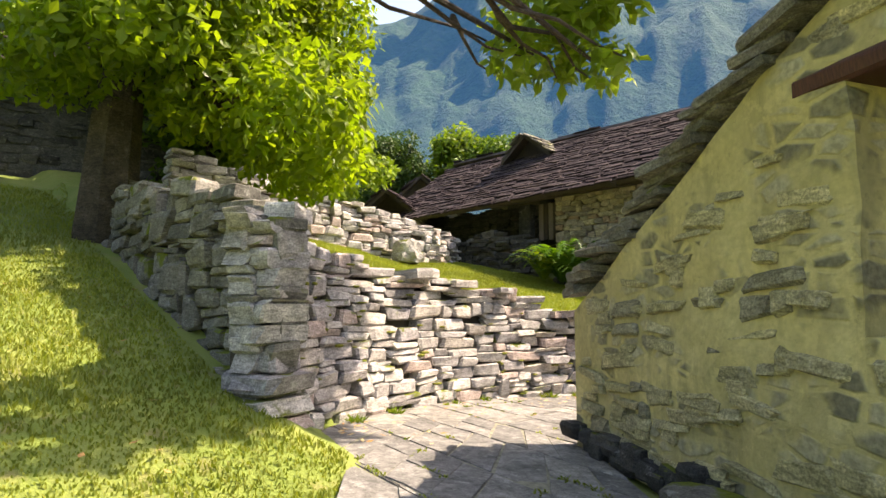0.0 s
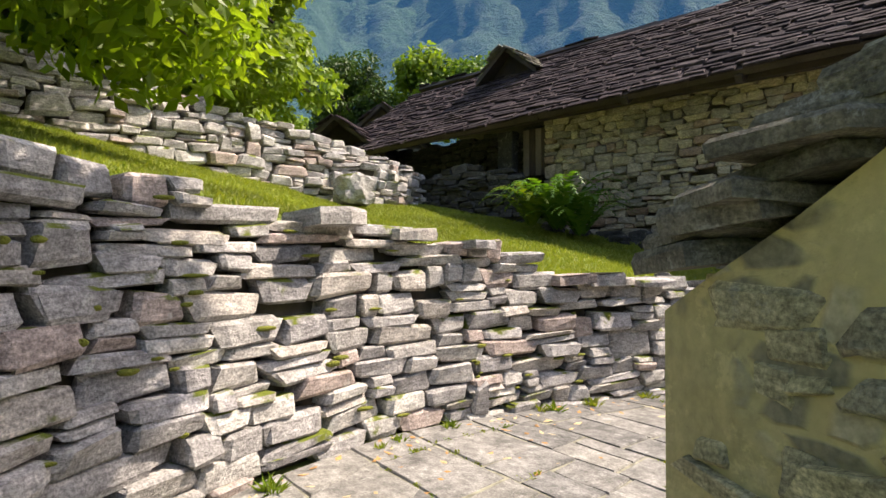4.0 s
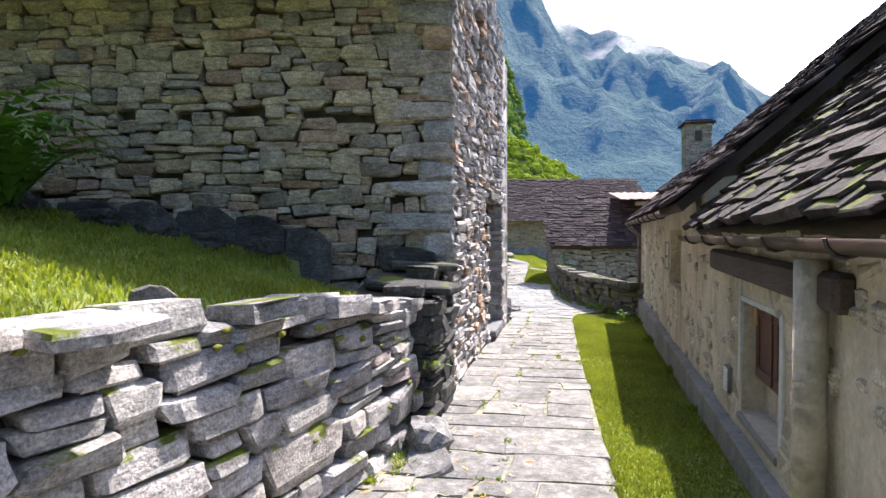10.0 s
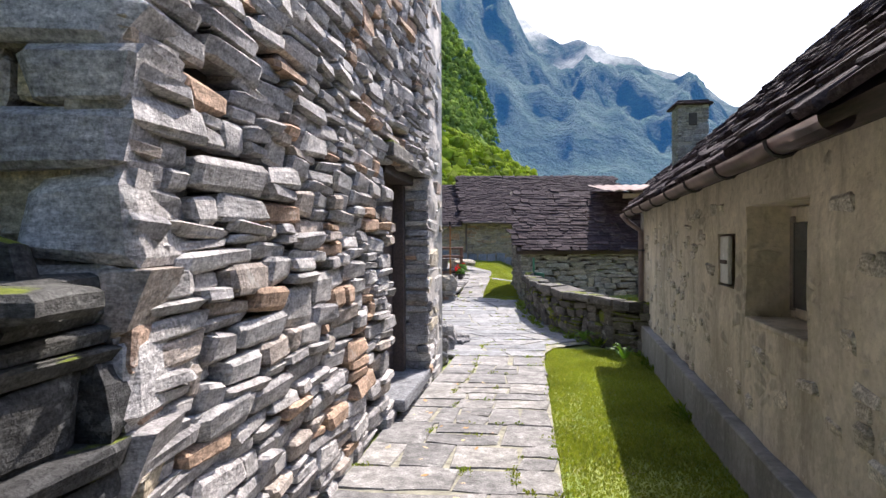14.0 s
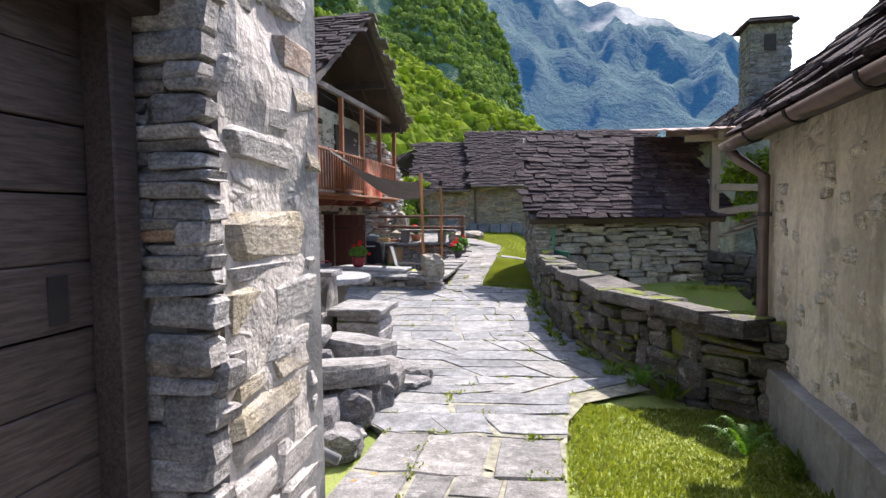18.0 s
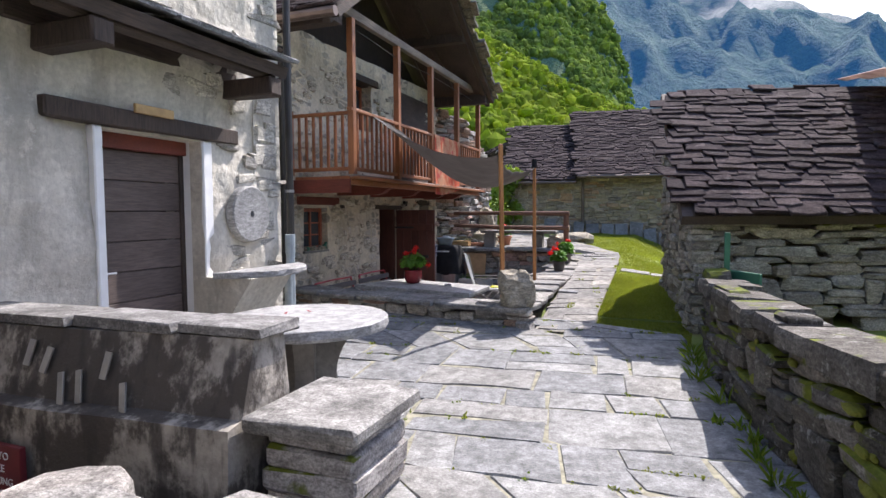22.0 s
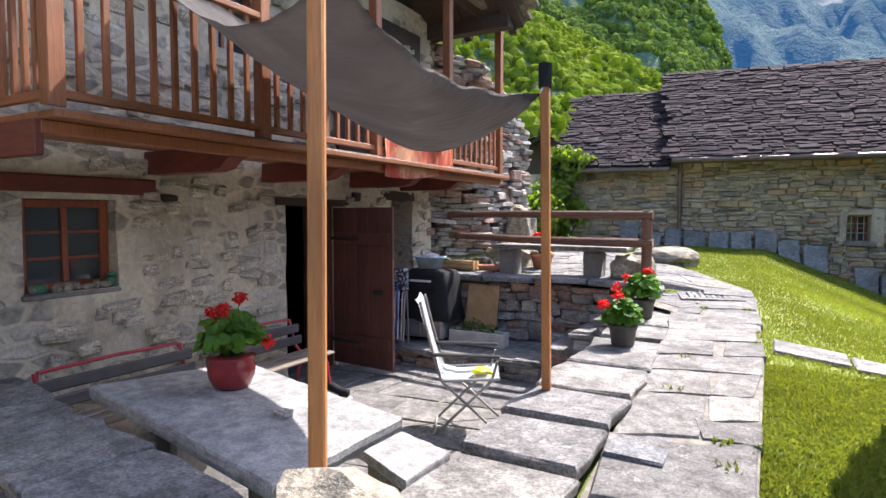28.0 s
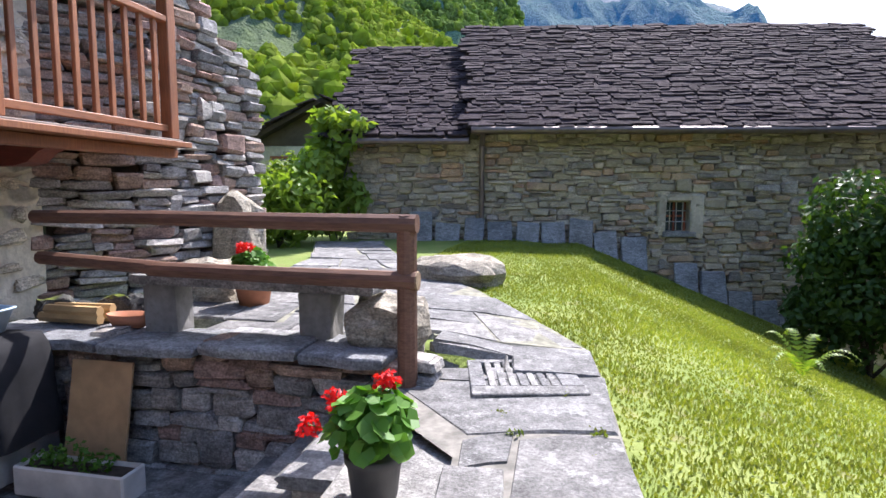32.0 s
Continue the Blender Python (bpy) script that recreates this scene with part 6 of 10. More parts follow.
def tree(name, foot, top, r0, clumps, leaves, size, mat, label, seed, limbs=6, lean=(0, 0), droop=0.0, long=1.0, flat=0.4):
    """Trunk with limbs reaching into each clump, and a crown of single leaves."""
    r = random.Random(seed)
    ob = thing(name, foot, label, "tree")
    head = Vector((foot[0] + lean[0], foot[1] + lean[1], top))
    wood = []
    limb(wood, Vector(foot) - Vector((0, 0, 0.2)), head, r0, r0 * 0.45, 0.12, r)
    part("trunk", merged(*wood), M_BARK, ob, "dark furrowed trunk")
    for c in r.sample(list(clumps), min(limbs, len(clumps))):
        wood = []
        start = Vector(foot).lerp(head, r.uniform(0.45, 0.95))
        limb(wood, start, c[:3], r0 * 0.32, r0 * 0.06, 0.2, r)
        for _ in range(3):
            q = Vector(c[:3]) + Vector([r.uniform(-1, 1) * c[3 + k] * 0.8 for k in range(3)])
            limb(wood, start.lerp(Vector(c[:3]), r.uniform(0.5, 0.9)), q, r0 * 0.1, 0.008, 0.1, r)
        part("limb", merged(*wood), M_BARK, ob)
    v, f = leaf_cloud(leaves, clumps, size, seed, flat, droop, long)
    link_mesh("crown", arrays_mesh("crown", v - np.array(foot), f, mat), ob, "crown of separate leaves")
    return ob


def clumps_in(cx, cy, cz, rx, ry, rz, n, size, seed):
    r = random.Random(seed)
    out = []
    for _ in range(n):
        d = Vector((r.gauss(0, 1), r.gauss(0, 1), r.gauss(0, 1))).normalized() * r.uniform(0.45, 1.0)
        s = r.uniform(*size)
        out.append((cx + d.x * rx, cy + d.y * ry, cz + d.z * rz, s, s, s * r.uniform(0.6, 0.9)))
    return out


def on_slabs(x, y):
    if y < -6.6 and x > table([(-13, 3.3), (-9.5, 3.3), (-8.2, 2.0), (-7.4, 1.2), (-6.6, 0.3)], y):
        return True
    return False


blades("lawn_start", [(-3.6, -13), (3.4, -13), (3.4, -9.5), (2.1, -8.2), (1.3, -7.4), (0.4, -6.9), (-0.1, -7.5), (-3.6, -8.2)], 60000, M_GRASS, "sunny short mown lawn sloping up to the wall", 0.045, 1, on_slabs)
blades("lawn_bank", [(-3.55, -8.2), (-5.5, -8.4), (-8.8, -8.6), (-9.5, -12.5), (-3.6, -13)], 16000, M_GRASS, "thin shaded grass on the bank under the chestnut", 0.06, 9)
blades("lawn_upper", [(-1.6, 1.2), (-1.75, -0.5), (-2.05, -1.8), (-2.15, -3.2), (-2.05, -4.6), (-1.7, -5.6), (-1.3, -6.6), (-2.4, -7.5), (-7.0, -7.0), (-7.6, -2), (-8.4, 0.4), (-6.2, 1.5), (-2.9, 2.3)], 75000, M_GRASS, "bright green lawn on the terrace above the wall", 0.07, 2)
blades("lawn_lane", [(0.25, -1.9), (0.24, 4), (0.27, 10.28), (1.45, 10.3), (1.75, 10.1), (1.42, 5), (1.02, -1.9)], 80000, M_GRASS, "narrow strip of grass between lane and house", 0.03, 3, width=0.0045)
blades("lawn_hut", [(-1.12, 15.55), (-1.12, 18.8), (-0.42, 18.9), (-0.12, 15.9), (-0.15, 15.35), (-0.5, 15.3)], 40000, M_GRASS, "grass strip beside the hut wall", 0.028, 4, width=0.0045)
blades("lawn_far", [(-1.12, 18.8), (-1.2, 20.4), (-1.28, 21.5), (-1.8, 22.3), (-2.3, 23.0), (-3.1, 24.3), (-2.9, 26.8), (2.5, 27.6), (4.5, 22), (1.0, 19.6), (-0.4, 18.9)], 130000, M_GRASS, "lawn falling away to the far house", 0.028, 5, width=0.0045)
blades("lawn_garden", [(0.9, 11.4), (0.5, 13), (0.3, 15.4), (3.2, 16.2), (4.5, 14), (3.5, 11)], 16000, M_GRASS, "rough garden grass behind the curved wall", 0.10, 6, width=0.01)

# chestnut at the start, its crown hanging over the bank
# The clump group round z 8.4 is out of sight, added to shade the bank.
tree("chestnut_tree", (-4.9, -8.2, 1.95), 7.2, 0.42, clumps_in(-5.0, -7.4, 6.4, 2.4, 2.4, 1.9, 26, (0.7, 1.2), 31) + clumps_in(-4.6, -6.6, 8.4, 2.8, 2.6, 1.0, 16, (0.9, 1.3), 30) + clumps_in(-6.8, -5.6, 7.4, 2.4, 2.2, 1.2, 18, (0.9, 1.3), 29) + [(-2.3, -6.3, 3.9, 0.9, 0.8, 0.7), (-3.2, -6.1, 3.7, 0.9, 0.9, 0.8), (-3.9, -5.6, 3.9, 0.9, 0.9, 0.9), (-3.6, -6.9, 4.4, 1.0, 0.9, 0.7), (-4.4, -8.7, 4.7, 1.0, 0.8, 0.6), (-3.3, -8.5, 4.6, 0.8, 0.8, 0.5), (-5.4, -9.3, 5.0, 1.0, 0.9, 0.6), (-2.6, -8.0, 4.7, 0.7, 0.7, 0.5)], 76000, 0.145, M_CHESTNUT, "big chestnut tree with long bright leaves over a dark trunk", 32, 14, (0.3, 0.3), 0.25, 1.15)
# sprays of the same kind of tree overhead
# Six clumps near z 6.5 are unseen, added to shade the wall corner.
tree("overhanging_tree", (2.2, -13.0, 0.9), 5.6, 0.3, [(0.35, -4.15, 4.0, 0.5, 0.45, 0.2), (-0.1, -4.6, 4.15, 0.55, 0.5, 0.24), (0.3, -4.75, 4.45, 0.7, 0.6, 0.3), (0.6, -4.4, 4.6, 0.6, 0.5, 0.25), (0.9, -4.6, 4.9, 0.55, 0.5, 0.22), (0.45, -2.4, 6.4, 0.6, 0.6, 0.35), (0.9, -2.9, 6.5, 0.7, 0.7, 0.4), (1.3, -3.4, 6.5, 0.65, 0.7, 0.35), (0.7, -2.1, 6.9, 0.6, 0.6, 0.35), (1.5, -4.0, 6.7, 0.7, 0.7, 0.35), (1.0, -2.5, 6.2, 0.6, 0.6, 0.3), (1.9, -11.5, 5.6, 1.3, 1.2, 0.8), (2.6, -12.9, 6.2, 1.5, 1.4, 0.9)], 6800, 0.16, M_TREE_BRIGHT, "leafy sprays over the lane, with unseen clumps added for shade", 33, 7, (0.2, 0.3), 0.3, 1.2)
tree("bright_slender_tree", (-9.4, -3.4, 2.9), 7.0, 0.2, clumps_in(-9.4, -3.2, 5.6, 1.6, 1.9, 2.4, 24, (0.55, 0.9), 34), 15000, 0.17, M_TREE_BRIGHT, "bright leafy tree behind the upper wall", 34, 8, (0, 0), 0.25, 1.1)
tree("bright_slender_tree", (-10.6, -5.6, 3.2), 8.0, 0.25, clumps_in(-10.6, -5.4, 6.2, 2.0, 2.2, 3.0, 26, (0.6, 1.1), 35), 15000, 0.2, M_TREE, "leafy tree behind the upper wall", 35, 8, (0, 0), 0.25, 1.1)
tree("round_tree", (-17.3, 3.3, 2.8), 7.0, 0.22, clumps_in(-17.3, 3.3, 7.0, 1.5, 1.5, 1.7, 34, (0.5, 0.8), 36), 14000, 0.14, M_TREE_DARK, "dense round-headed dark green tree", 36, 7)
for n, (x, y, z, s) in enumerate(((-16.0, 5.6, 7.2, 1.7), (-14.7, 7.2, 7.2, 1.7), (-22, 2.8, 5.6, 2.3), (-25, 9.5, 6.4, 2.6), (-14.5, -2.6, 5.2, 1.6), (-17.5, -6.2, 7.0, 2.8), (-14, -9.5, 7.5, 3.2))):
    tree("valley_tree", (x, y, 2.9), z, 0.25, clumps_in(x, y, z, s, s, s * 0.9, 24, (0.6, 1.0), 40 + n), 7000, 0.24, M_TREE_BRIGHT if n % 2 == 0 else M_TREE, "leafy broadleaf tree beyond the roofs", 40 + n, 5)
tree("garden_tree", (6.2, 22.5, -0.2), 3.0, 0.12, clumps_in(6.2, 22.5, 3.0, 1.2, 1.2, 0.8, 12, (0.5, 0.8), 51), 4000, 0.16, M_TREE_BRIGHT, "bright shrub showing above the hut roof", 51, 5)


def bush(name, at, clumps, leaves, size, mat, label, seed, flat=0.35):
    ob = thing(name, at, label, "bush")
    r = random.Random(seed)
    for c in clumps[:5]:
        wood = []
        limb(wood, at, c[:3], 0.025, 0.006, 0.08, r)
        part("stem", merged(*wood), M_BARK, ob)
    v, f = leaf_cloud(leaves, clumps, size, seed, flat, 0.1)
    link_mesh("foliage", arrays_mesh("foliage", v - np.array(at), f, mat), ob)
    return ob


bush("dark_shrub", (2.3, 25.9, -0.9), clumps_in(2.35, 25.8, 0.4, 0.8, 0.7, 1.1, 26, (0.4, 0.65), 61), 12000, 0.10, M_TREE_DARK, "dark glossy shrub against the far house wall", 61)
bush("fruit_bush", (-4.95, 26.6, 0.5), clumps_in(-4.9, 26.6, 1.85, 0.5, 0.5, 1.0, 15, (0.16, 0.34), 62), 2600, 0.16, M_TREE_BRIGHT, "tall bright bush beside the path to the far house", 62)
bush("hedge", (-6.6, 28.2, 0.5), clumps_in(-6.6, 28.2, 1.2, 1.4, 0.8, 0.6, 14, (0.4, 0.7), 63), 5000, 0.13, M_TREE_BRIGHT, "loose green hedge beyond the terrace", 63)
bush("creeper_bush", (-5.4, 25.6, 0.5), clumps_in(-5.4, 25.6, 1.3, 0.6, 0.6, 0.6, 9, (0.3, 0.5), 64), 3000, 0.12, M_TREE_BRIGHT, "leafy bush behind the house corner", 64)


def fern(name, at, fronds, reach, label, seed, mat=None):
    """Arching fronds, each a rib with paired leaflets."""
    r = random.Random(seed)
    ob = thing(name, at, label, "fern")
    for j in range(fronds):
        a = 2 * math.pi * j / fronds + r.uniform(-0.3, 0.3)
        L, h = reach * r.uniform(0.5, 0.95), reach * r.uniform(0.7, 1.15)
        vs, fs = [], []
        n = 16
        way = np.array((math.cos(a), math.sin(a), 0))
        side = np.array((-math.sin(a), math.cos(a), 0))
        pts = [np.array((0, 0, 0.02)) + way * L * t + np.array((0, 0, h * (1.9 * t - 1.35 * t * t))) for t in np.linspace(0.03, 1, n)]
        for i in range(1, n):
            t = i / n
            w = reach * 0.12 * (1 - t) ** 0.7 * min(1, t * 5) + 0.012
            dirn = pts[i] - pts[i - 1]
            for sg in (-1, 1):
                k = len(vs)
                tip = pts[i] + side * sg * w + dirn * 0.8 - np.array((0, 0, w * 0.25))
                vs += [pts[i] - dirn * 0.42, pts[i] + dirn * 0.42, tip]
                fs.append((k, k + 1, k + 2))
        link_mesh("frond", arrays_mesh("frond", vs, fs, mat or M_FERN), ob)
    return ob


fern("fern", (-4.75, 0.55, ground_z(-4.75, 0.55)), 40, 1.35, "large green fern growing against the barn wall", 71)
fern("fern", (-4.45, 0.8, ground_z(-4.45, 0.8)), 26, 1.05, "large green fern growing against the barn wall", 72)
fern("fern", (-5.15, 0.35, ground_z(-5.15, 0.35)), 24, 1.1, "yellowish fern at the foot of the barn wall", 73, M_WEED)
fern("small_fern", (-1.08, 1.42, 0.42), 9, 0.26, "small fern rooted in the wall foot", 74, M_WEED)
fern("small_fern", (0.3, 22.6, ground_z(0.3, 22.6)), 8, 0.45, "small bright fern on the lawn", 75, M_WEED)
fern("small_fern", (0.9, 10.62, -0.16), 10, 0.28, "small fern at the foot of the curved wall", 76)
fern("small_fern", (1.32, 9.3, -0.18), 9, 0.3, "small fern by the house corner", 77)


TUFTS = {}


def tuft(name, at, n, h, label, seed, mat=None, category="weed"):
    r = np.random.RandomState(seed)
    a = r.uniform(0, 6.28, n)
    out = r.uniform(0.3, 1.0, n) * h
    root = np.stack([r.normal(0, 0.02, n), r.normal(0, 0.02, n), 0 * a], 1)
    tip = root + np.stack([np.cos(a) * out, np.sin(a) * out, h * r.uniform(0.4, 1.0, n)], 1)
    side = np.stack([-np.sin(a), np.cos(a), 0 * a], 1) * 0.008
    mid = (root + tip) / 2 + np.array((0, 0, h * 0.12))
    v = np.stack([root, mid + side, tip, mid - side], 1).reshape(-1, 3)
    TUFTS.setdefault((mat or M_WEED).name, []).append(v + np.array(at))


r = random.Random(81)
for _ in range(26):
    s = r.uniform(0.2, 8.0)
    y = -6.6 + s
    x = table([(b, a) for a, b in ((-0.8, -6.5), (-1.28, -5.6), (-1.66, -4.6), (-1.76, -3.2), (-1.6, -1.8), (-1.35, -0.5), (-1.1, 1.2))], y)
    tuft("grass_tuft", (x + r.uniform(0.02, 0.14), y, path_z(x, y) + 0.0), 22, r.uniform(0.06, 0.13), "tuft of grass in the joint at the wall foot", r.randrange(999), M_GRASS if r.random() < 0.6 else M_WEED)
for _ in range(34):
    y = r.uniform(0, 21)
    x = r.choice((0.2, -0.35, -0.4)) + r.uniform(-0.05, 0.05) if y < 9.4 else (r.uniform(-1.8, 0.0) if y < 15.3 else r.uniform(-1.7, -1.15))
    tuft("grass_tuft", (x, y, path_z(x, y) + 0.004), 14, r.uniform(0.03, 0.06), "small tuft of grass in a paving joint", r.randrange(999), M_GRASS)
for _ in range(20):
    y = r.uniform(10.2, 15.2)
    x = table([(10.0, 1.45), (11.35, 0.66), (12.3, 0.36), (13.4, 0.1), (15.5, -0.12)], y) - r.uniform(0.03, 0.16)
    tuft("weed", (x, y, path_z(x, y) + 0.01), 18, r.uniform(0.08, 0.2), "leafy weed at the foot of the mossy wall", r.randrange(999))
for _ in range(12):
    y = r.uniform(2, 10)
    tuft("weed", tuple(right_at(y, 0.08 + r.uniform(0, 0.1), path_z(0, y))), 18, r.uniform(0.08, 0.16), "small weed along the plinth", r.randrange(999))


# ---- things by the start and the lane ----
def loose_stone(name, at, size, label, seed, mat=None, turn=0.0, category="stone", tip=0.0):
    bm = rock(0, 0, 0, size[0], size[1], size[2], seed, 3, 0.26, turn)
    if tip:
        bm.transform(Matrix.Rotation(tip, 4, "X"))
    bm.transform(Matrix.Translation(at))
    return tagged(part(name, bm, mat or M_WALL, None), label, category)


def flat_slab(name, at, w, d, t, label, seed, mat=None, rot=(0, 0, 0), category="stone slab", group=""):
    """One thick split slab with a ragged outline."""
    r = random.Random(seed)
    n = 11
    bm = bmesh.new()
    ring = []
    for j in range(n):
        a = 2 * math.pi * j / n
        sq = 1 / max(abs(math.cos(a)), abs(math.sin(a))) ** 0.7
        ring.append((0.5 * w * math.cos(a) * sq * r.uniform(0.9, 1.05), 0.5 * d * math.sin(a) * sq * r.uniform(0.9, 1.05)))
    levels = [(0.94, 0.0), (1.0, 0.35), (0.99, 0.8), (0.93, 1.0)]
    vs = [[bm.verts.new((x * k, y * k, t * h + r.uniform(-0.1, 0.1) * t * (0.3 if h == 1.0 else 0.6))) for x, y in ring] for k, h in levels]
    for one, two in zip(vs, vs[1:]):
        for j in range(n):
            bm.faces.new((one[j], one[(j + 1) % n], two[(j + 1) % n], two[j]))
    bm.faces.new(vs[0][::-1])
    bm.faces.new(vs[-1])
    bm.transform(Matrix.Translation(at) @ Euler([radians(a) for a in rot]).to_matrix().to_4x4())
    return tagged(part(name, bm, mat or M_WALL, None), label, category, group)


loose_stone("boulder", (-7.35, -1.85, 2.45), (0.28, 0.34, 0.30), "pale boulder at the foot of the upper wall", 3)
flat_slab("standing_stone", (-2.05, -0.62, 1.22), 0.26, 0.30, 0.06, "small upright grey stone at the lawn edge", 4, M_OLD, (82, 0, 60))
loose_stone("step_stone", (-0.98, 0.95, 0.02), (0.16, 0.24, 0.14), "loose grey block at the end of the wall", 5, M_CAP, 0.3)
flat_slab("step_stone", (-0.9, 0.62, 0.03), 0.3, 0.5, 0.09, "tilted flat stone beside the path", 6, M_CAP, (4, -12, 20))
loose_stone("field_stone", (-3.3, -1.6, ground_z(-3.3, -1.6) - 0.05), (0.08, 0.1, 0.07), "small grey stone in the grass", 7)
flat_slab("field_slab", (-3.6, -2.9, ground_z(-3.6, -2.9) - 0.02), 0.5, 0.22, 0.05, "pale flat stone sunk in the lawn", 8, M_CAP, (0, 8, 30))

# dark slabs leaning on the barn foot, and the blackened stack at its corner
for n, (s, w, h, z) in enumerate(((4.3, 0.7, 0.75, 1.62), (3.7, 0.78, 0.86, 1.56), (3.1, 0.66, 0.95, 1.5), (2.5, 0.7, 1.0, 1.44), (1.95, 0.6, 0.92, 1.38), (1.45, 0.5, 0.8, 1.3))):
    p = barn(s, 0.16, z)
    flat_slab("leaning_slab", tuple(p), w, h, 0.07, "blackened stone slab leaning on the barn wall", 10 + n, M_DARK, (76, 0, 10), "stone slab", "slabs leaning on the barn")
for n, (s, o, sx, sy, sz) in enumerate(((3.4, 0.45, 0.2, 0.14, 0.1), (2.8, 0.5, 0.18, 0.16, 0.12), (2.3, 0.5, 0.22, 0.14, 0.1), (1.8, 0.45, 0.16, 0.16, 0.12), (1.4, 0.5, 0.2, 0.15, 0.1), (4.1, 0.5, 0.2, 0.15, 0.1), (4.6, 0.6, 0.22, 0.18, 0.12))):
    p = barn(s, o, 0)
    p.z = ground_z(p.x, p.y) - 0.05
    loose_stone("dark_stone", tuple(p), (sx, sy, sz), "dark mossy stone fallen along the barn foot", 20 + n, M_DARK, n)
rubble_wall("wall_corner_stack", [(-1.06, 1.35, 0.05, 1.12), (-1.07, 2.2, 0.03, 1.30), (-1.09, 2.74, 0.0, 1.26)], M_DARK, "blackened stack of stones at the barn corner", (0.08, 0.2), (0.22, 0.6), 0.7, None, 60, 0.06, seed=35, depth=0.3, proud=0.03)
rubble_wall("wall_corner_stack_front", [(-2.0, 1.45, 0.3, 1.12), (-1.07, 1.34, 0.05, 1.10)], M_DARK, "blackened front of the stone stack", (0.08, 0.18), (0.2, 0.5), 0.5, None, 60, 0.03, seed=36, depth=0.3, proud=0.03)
flat_slab("stack_slab", (-1.35, 2.35, 1.28), 0.75, 0.42, 0.07, "dark slab lying on the stone stack", 28, M_DARK, (0, 3, 8))
flat_slab("stack_slab", (-1.3, 1.75, 1.14), 0.85, 0.5, 0.07, "dark slab lying on the stone stack", 29, M_DARK, (2, 4, -6))
flat_slab("leaning_block", tuple(barn(0.42, 0.16, 1.34)), 0.62, 0.3, 0.09, "dark smooth block leaning at the barn corner", 30, M_DARK, (78, 0, 9))

# capstones along the retaining wall
cl, r = Line([(p[0] - 0.16, p[1], p[3]) for p in R_PTS]), random.Random(37)
s, rows, meshes = 0.1, [], unit_slabs(M_WALL, 10, 12, 0.12)
while s < cl.long:
    w = r.uniform(0.22, 0.5)
    p, t, n = cl.at(min(cl.long, s + w / 2))
    if r.random() < 0.42:
        f = Matrix.Identity(4)
        for c, axis in enumerate((t, -n, Vector((0, 0, 1)))):
            f.col[c][:3] = axis
        p = p + Vector((0, 0, cl.val(s + w / 2, 0) + 0.0))
        rows.append((r.choice(meshes), Matrix.Translation(p) @ f @ Euler((r.uniform(-0.08, 0.08), r.uniform(-0.06, 0.06), r.uniform(-0.1, 0.1))).to_matrix().to_4x4() @ Matrix.Diagonal((w, r.uniform(0.28, 0.42), r.uniform(0.06, 0.12), 1))))
    s += w
coping = thing("wall_coping", (-1.7, -3, 1.5), "row of flat capstones along the retaining wall", "coping", kind="structure")
pieces(coping, "capstone", rows)


def moss(name, spots, label, seed):
    """Cushions of moss: one joined mesh of low bumps."""
    r = random.Random(seed)
    bm = bmesh.new()
    for p, sx, sz in spots:
        b = bmesh.ops.create_icosphere(bm, subdivisions=2, radius=1.0)["verts"]
        off = Vector((r.uniform(0, 50), 0, 0))
        for v in b:
            q = v.co * (1 + 0.35 * noise.noise(v.co * 2.5 + off))
            v.co = Vector(p) + Vector((q.x * sx * 0.35, q.y * sx, q.z * sz))
    tagged(part(name, bm, M_MOSS, None, smooth=True), label, "moss", kind="stuff")


wl = Line([(p[0], p[1], p[2], p[3]) for p in R_PTS])
spots = []
for _ in range(64):
    s = r.uniform(0.3, wl.long - 0.2)
    p, t, n = wl.at(s)
    z = r.uniform(wl.val(s, 0) + 0.15, wl.val(s, 1))
    spots.append((p + n * (0.015 - 0.09 * (z - 0.1)) + Vector((0, 0, z)), r.uniform(0.02, 0.075), r.uniform(0.008, 0.02)))
moss("wall_moss", spots, "yellow-green moss cushions on the retaining wall", 38)
spots = []
for _ in range(40):
    y = r.uniform(10.6, 15.2)
    x = table([(10.0, 1.5), (11.35, 0.72), (12.3, 0.42), (13.4, 0.16), (15.5, -0.05)], y)
    spots.append((Vector((x + 0.01, y, r.uniform(-0.1, 0.5))), r.uniform(0.03, 0.12), r.uniform(0.012, 0.035)))
moss("garden_wall_moss", spots, "moss cushions on the curved garden wall", 39)


def fallen_leaves(name, places, mat, label, seed):
    r = np.random.RandomState(seed)
    vs, n = [], len(places)
    for x, y, z in places:
        a, s = r.uniform(0, 6.28), r.uniform(0.02, 0.05)
        d, e = np.array((math.cos(a), math.sin(a), 0)) * s, np.array((-math.sin(a), math.cos(a), 0)) * s * 0.45
        c = np.array((x, y, z + 0.028))
        vs += [c - d, c + e + (0, 0, 0.006), c + d + (0, 0, 0.01), c - e]
    k = 4 * np.arange(n)[:, None]
    me = arrays_mesh(name, vs, np.concatenate([k + (0, 1, 2), k + (0, 2, 3)], 1).reshape(-1, 3), mat)
    tagged(link_mesh(name, me), label, "fallen leaves", kind="stuff")


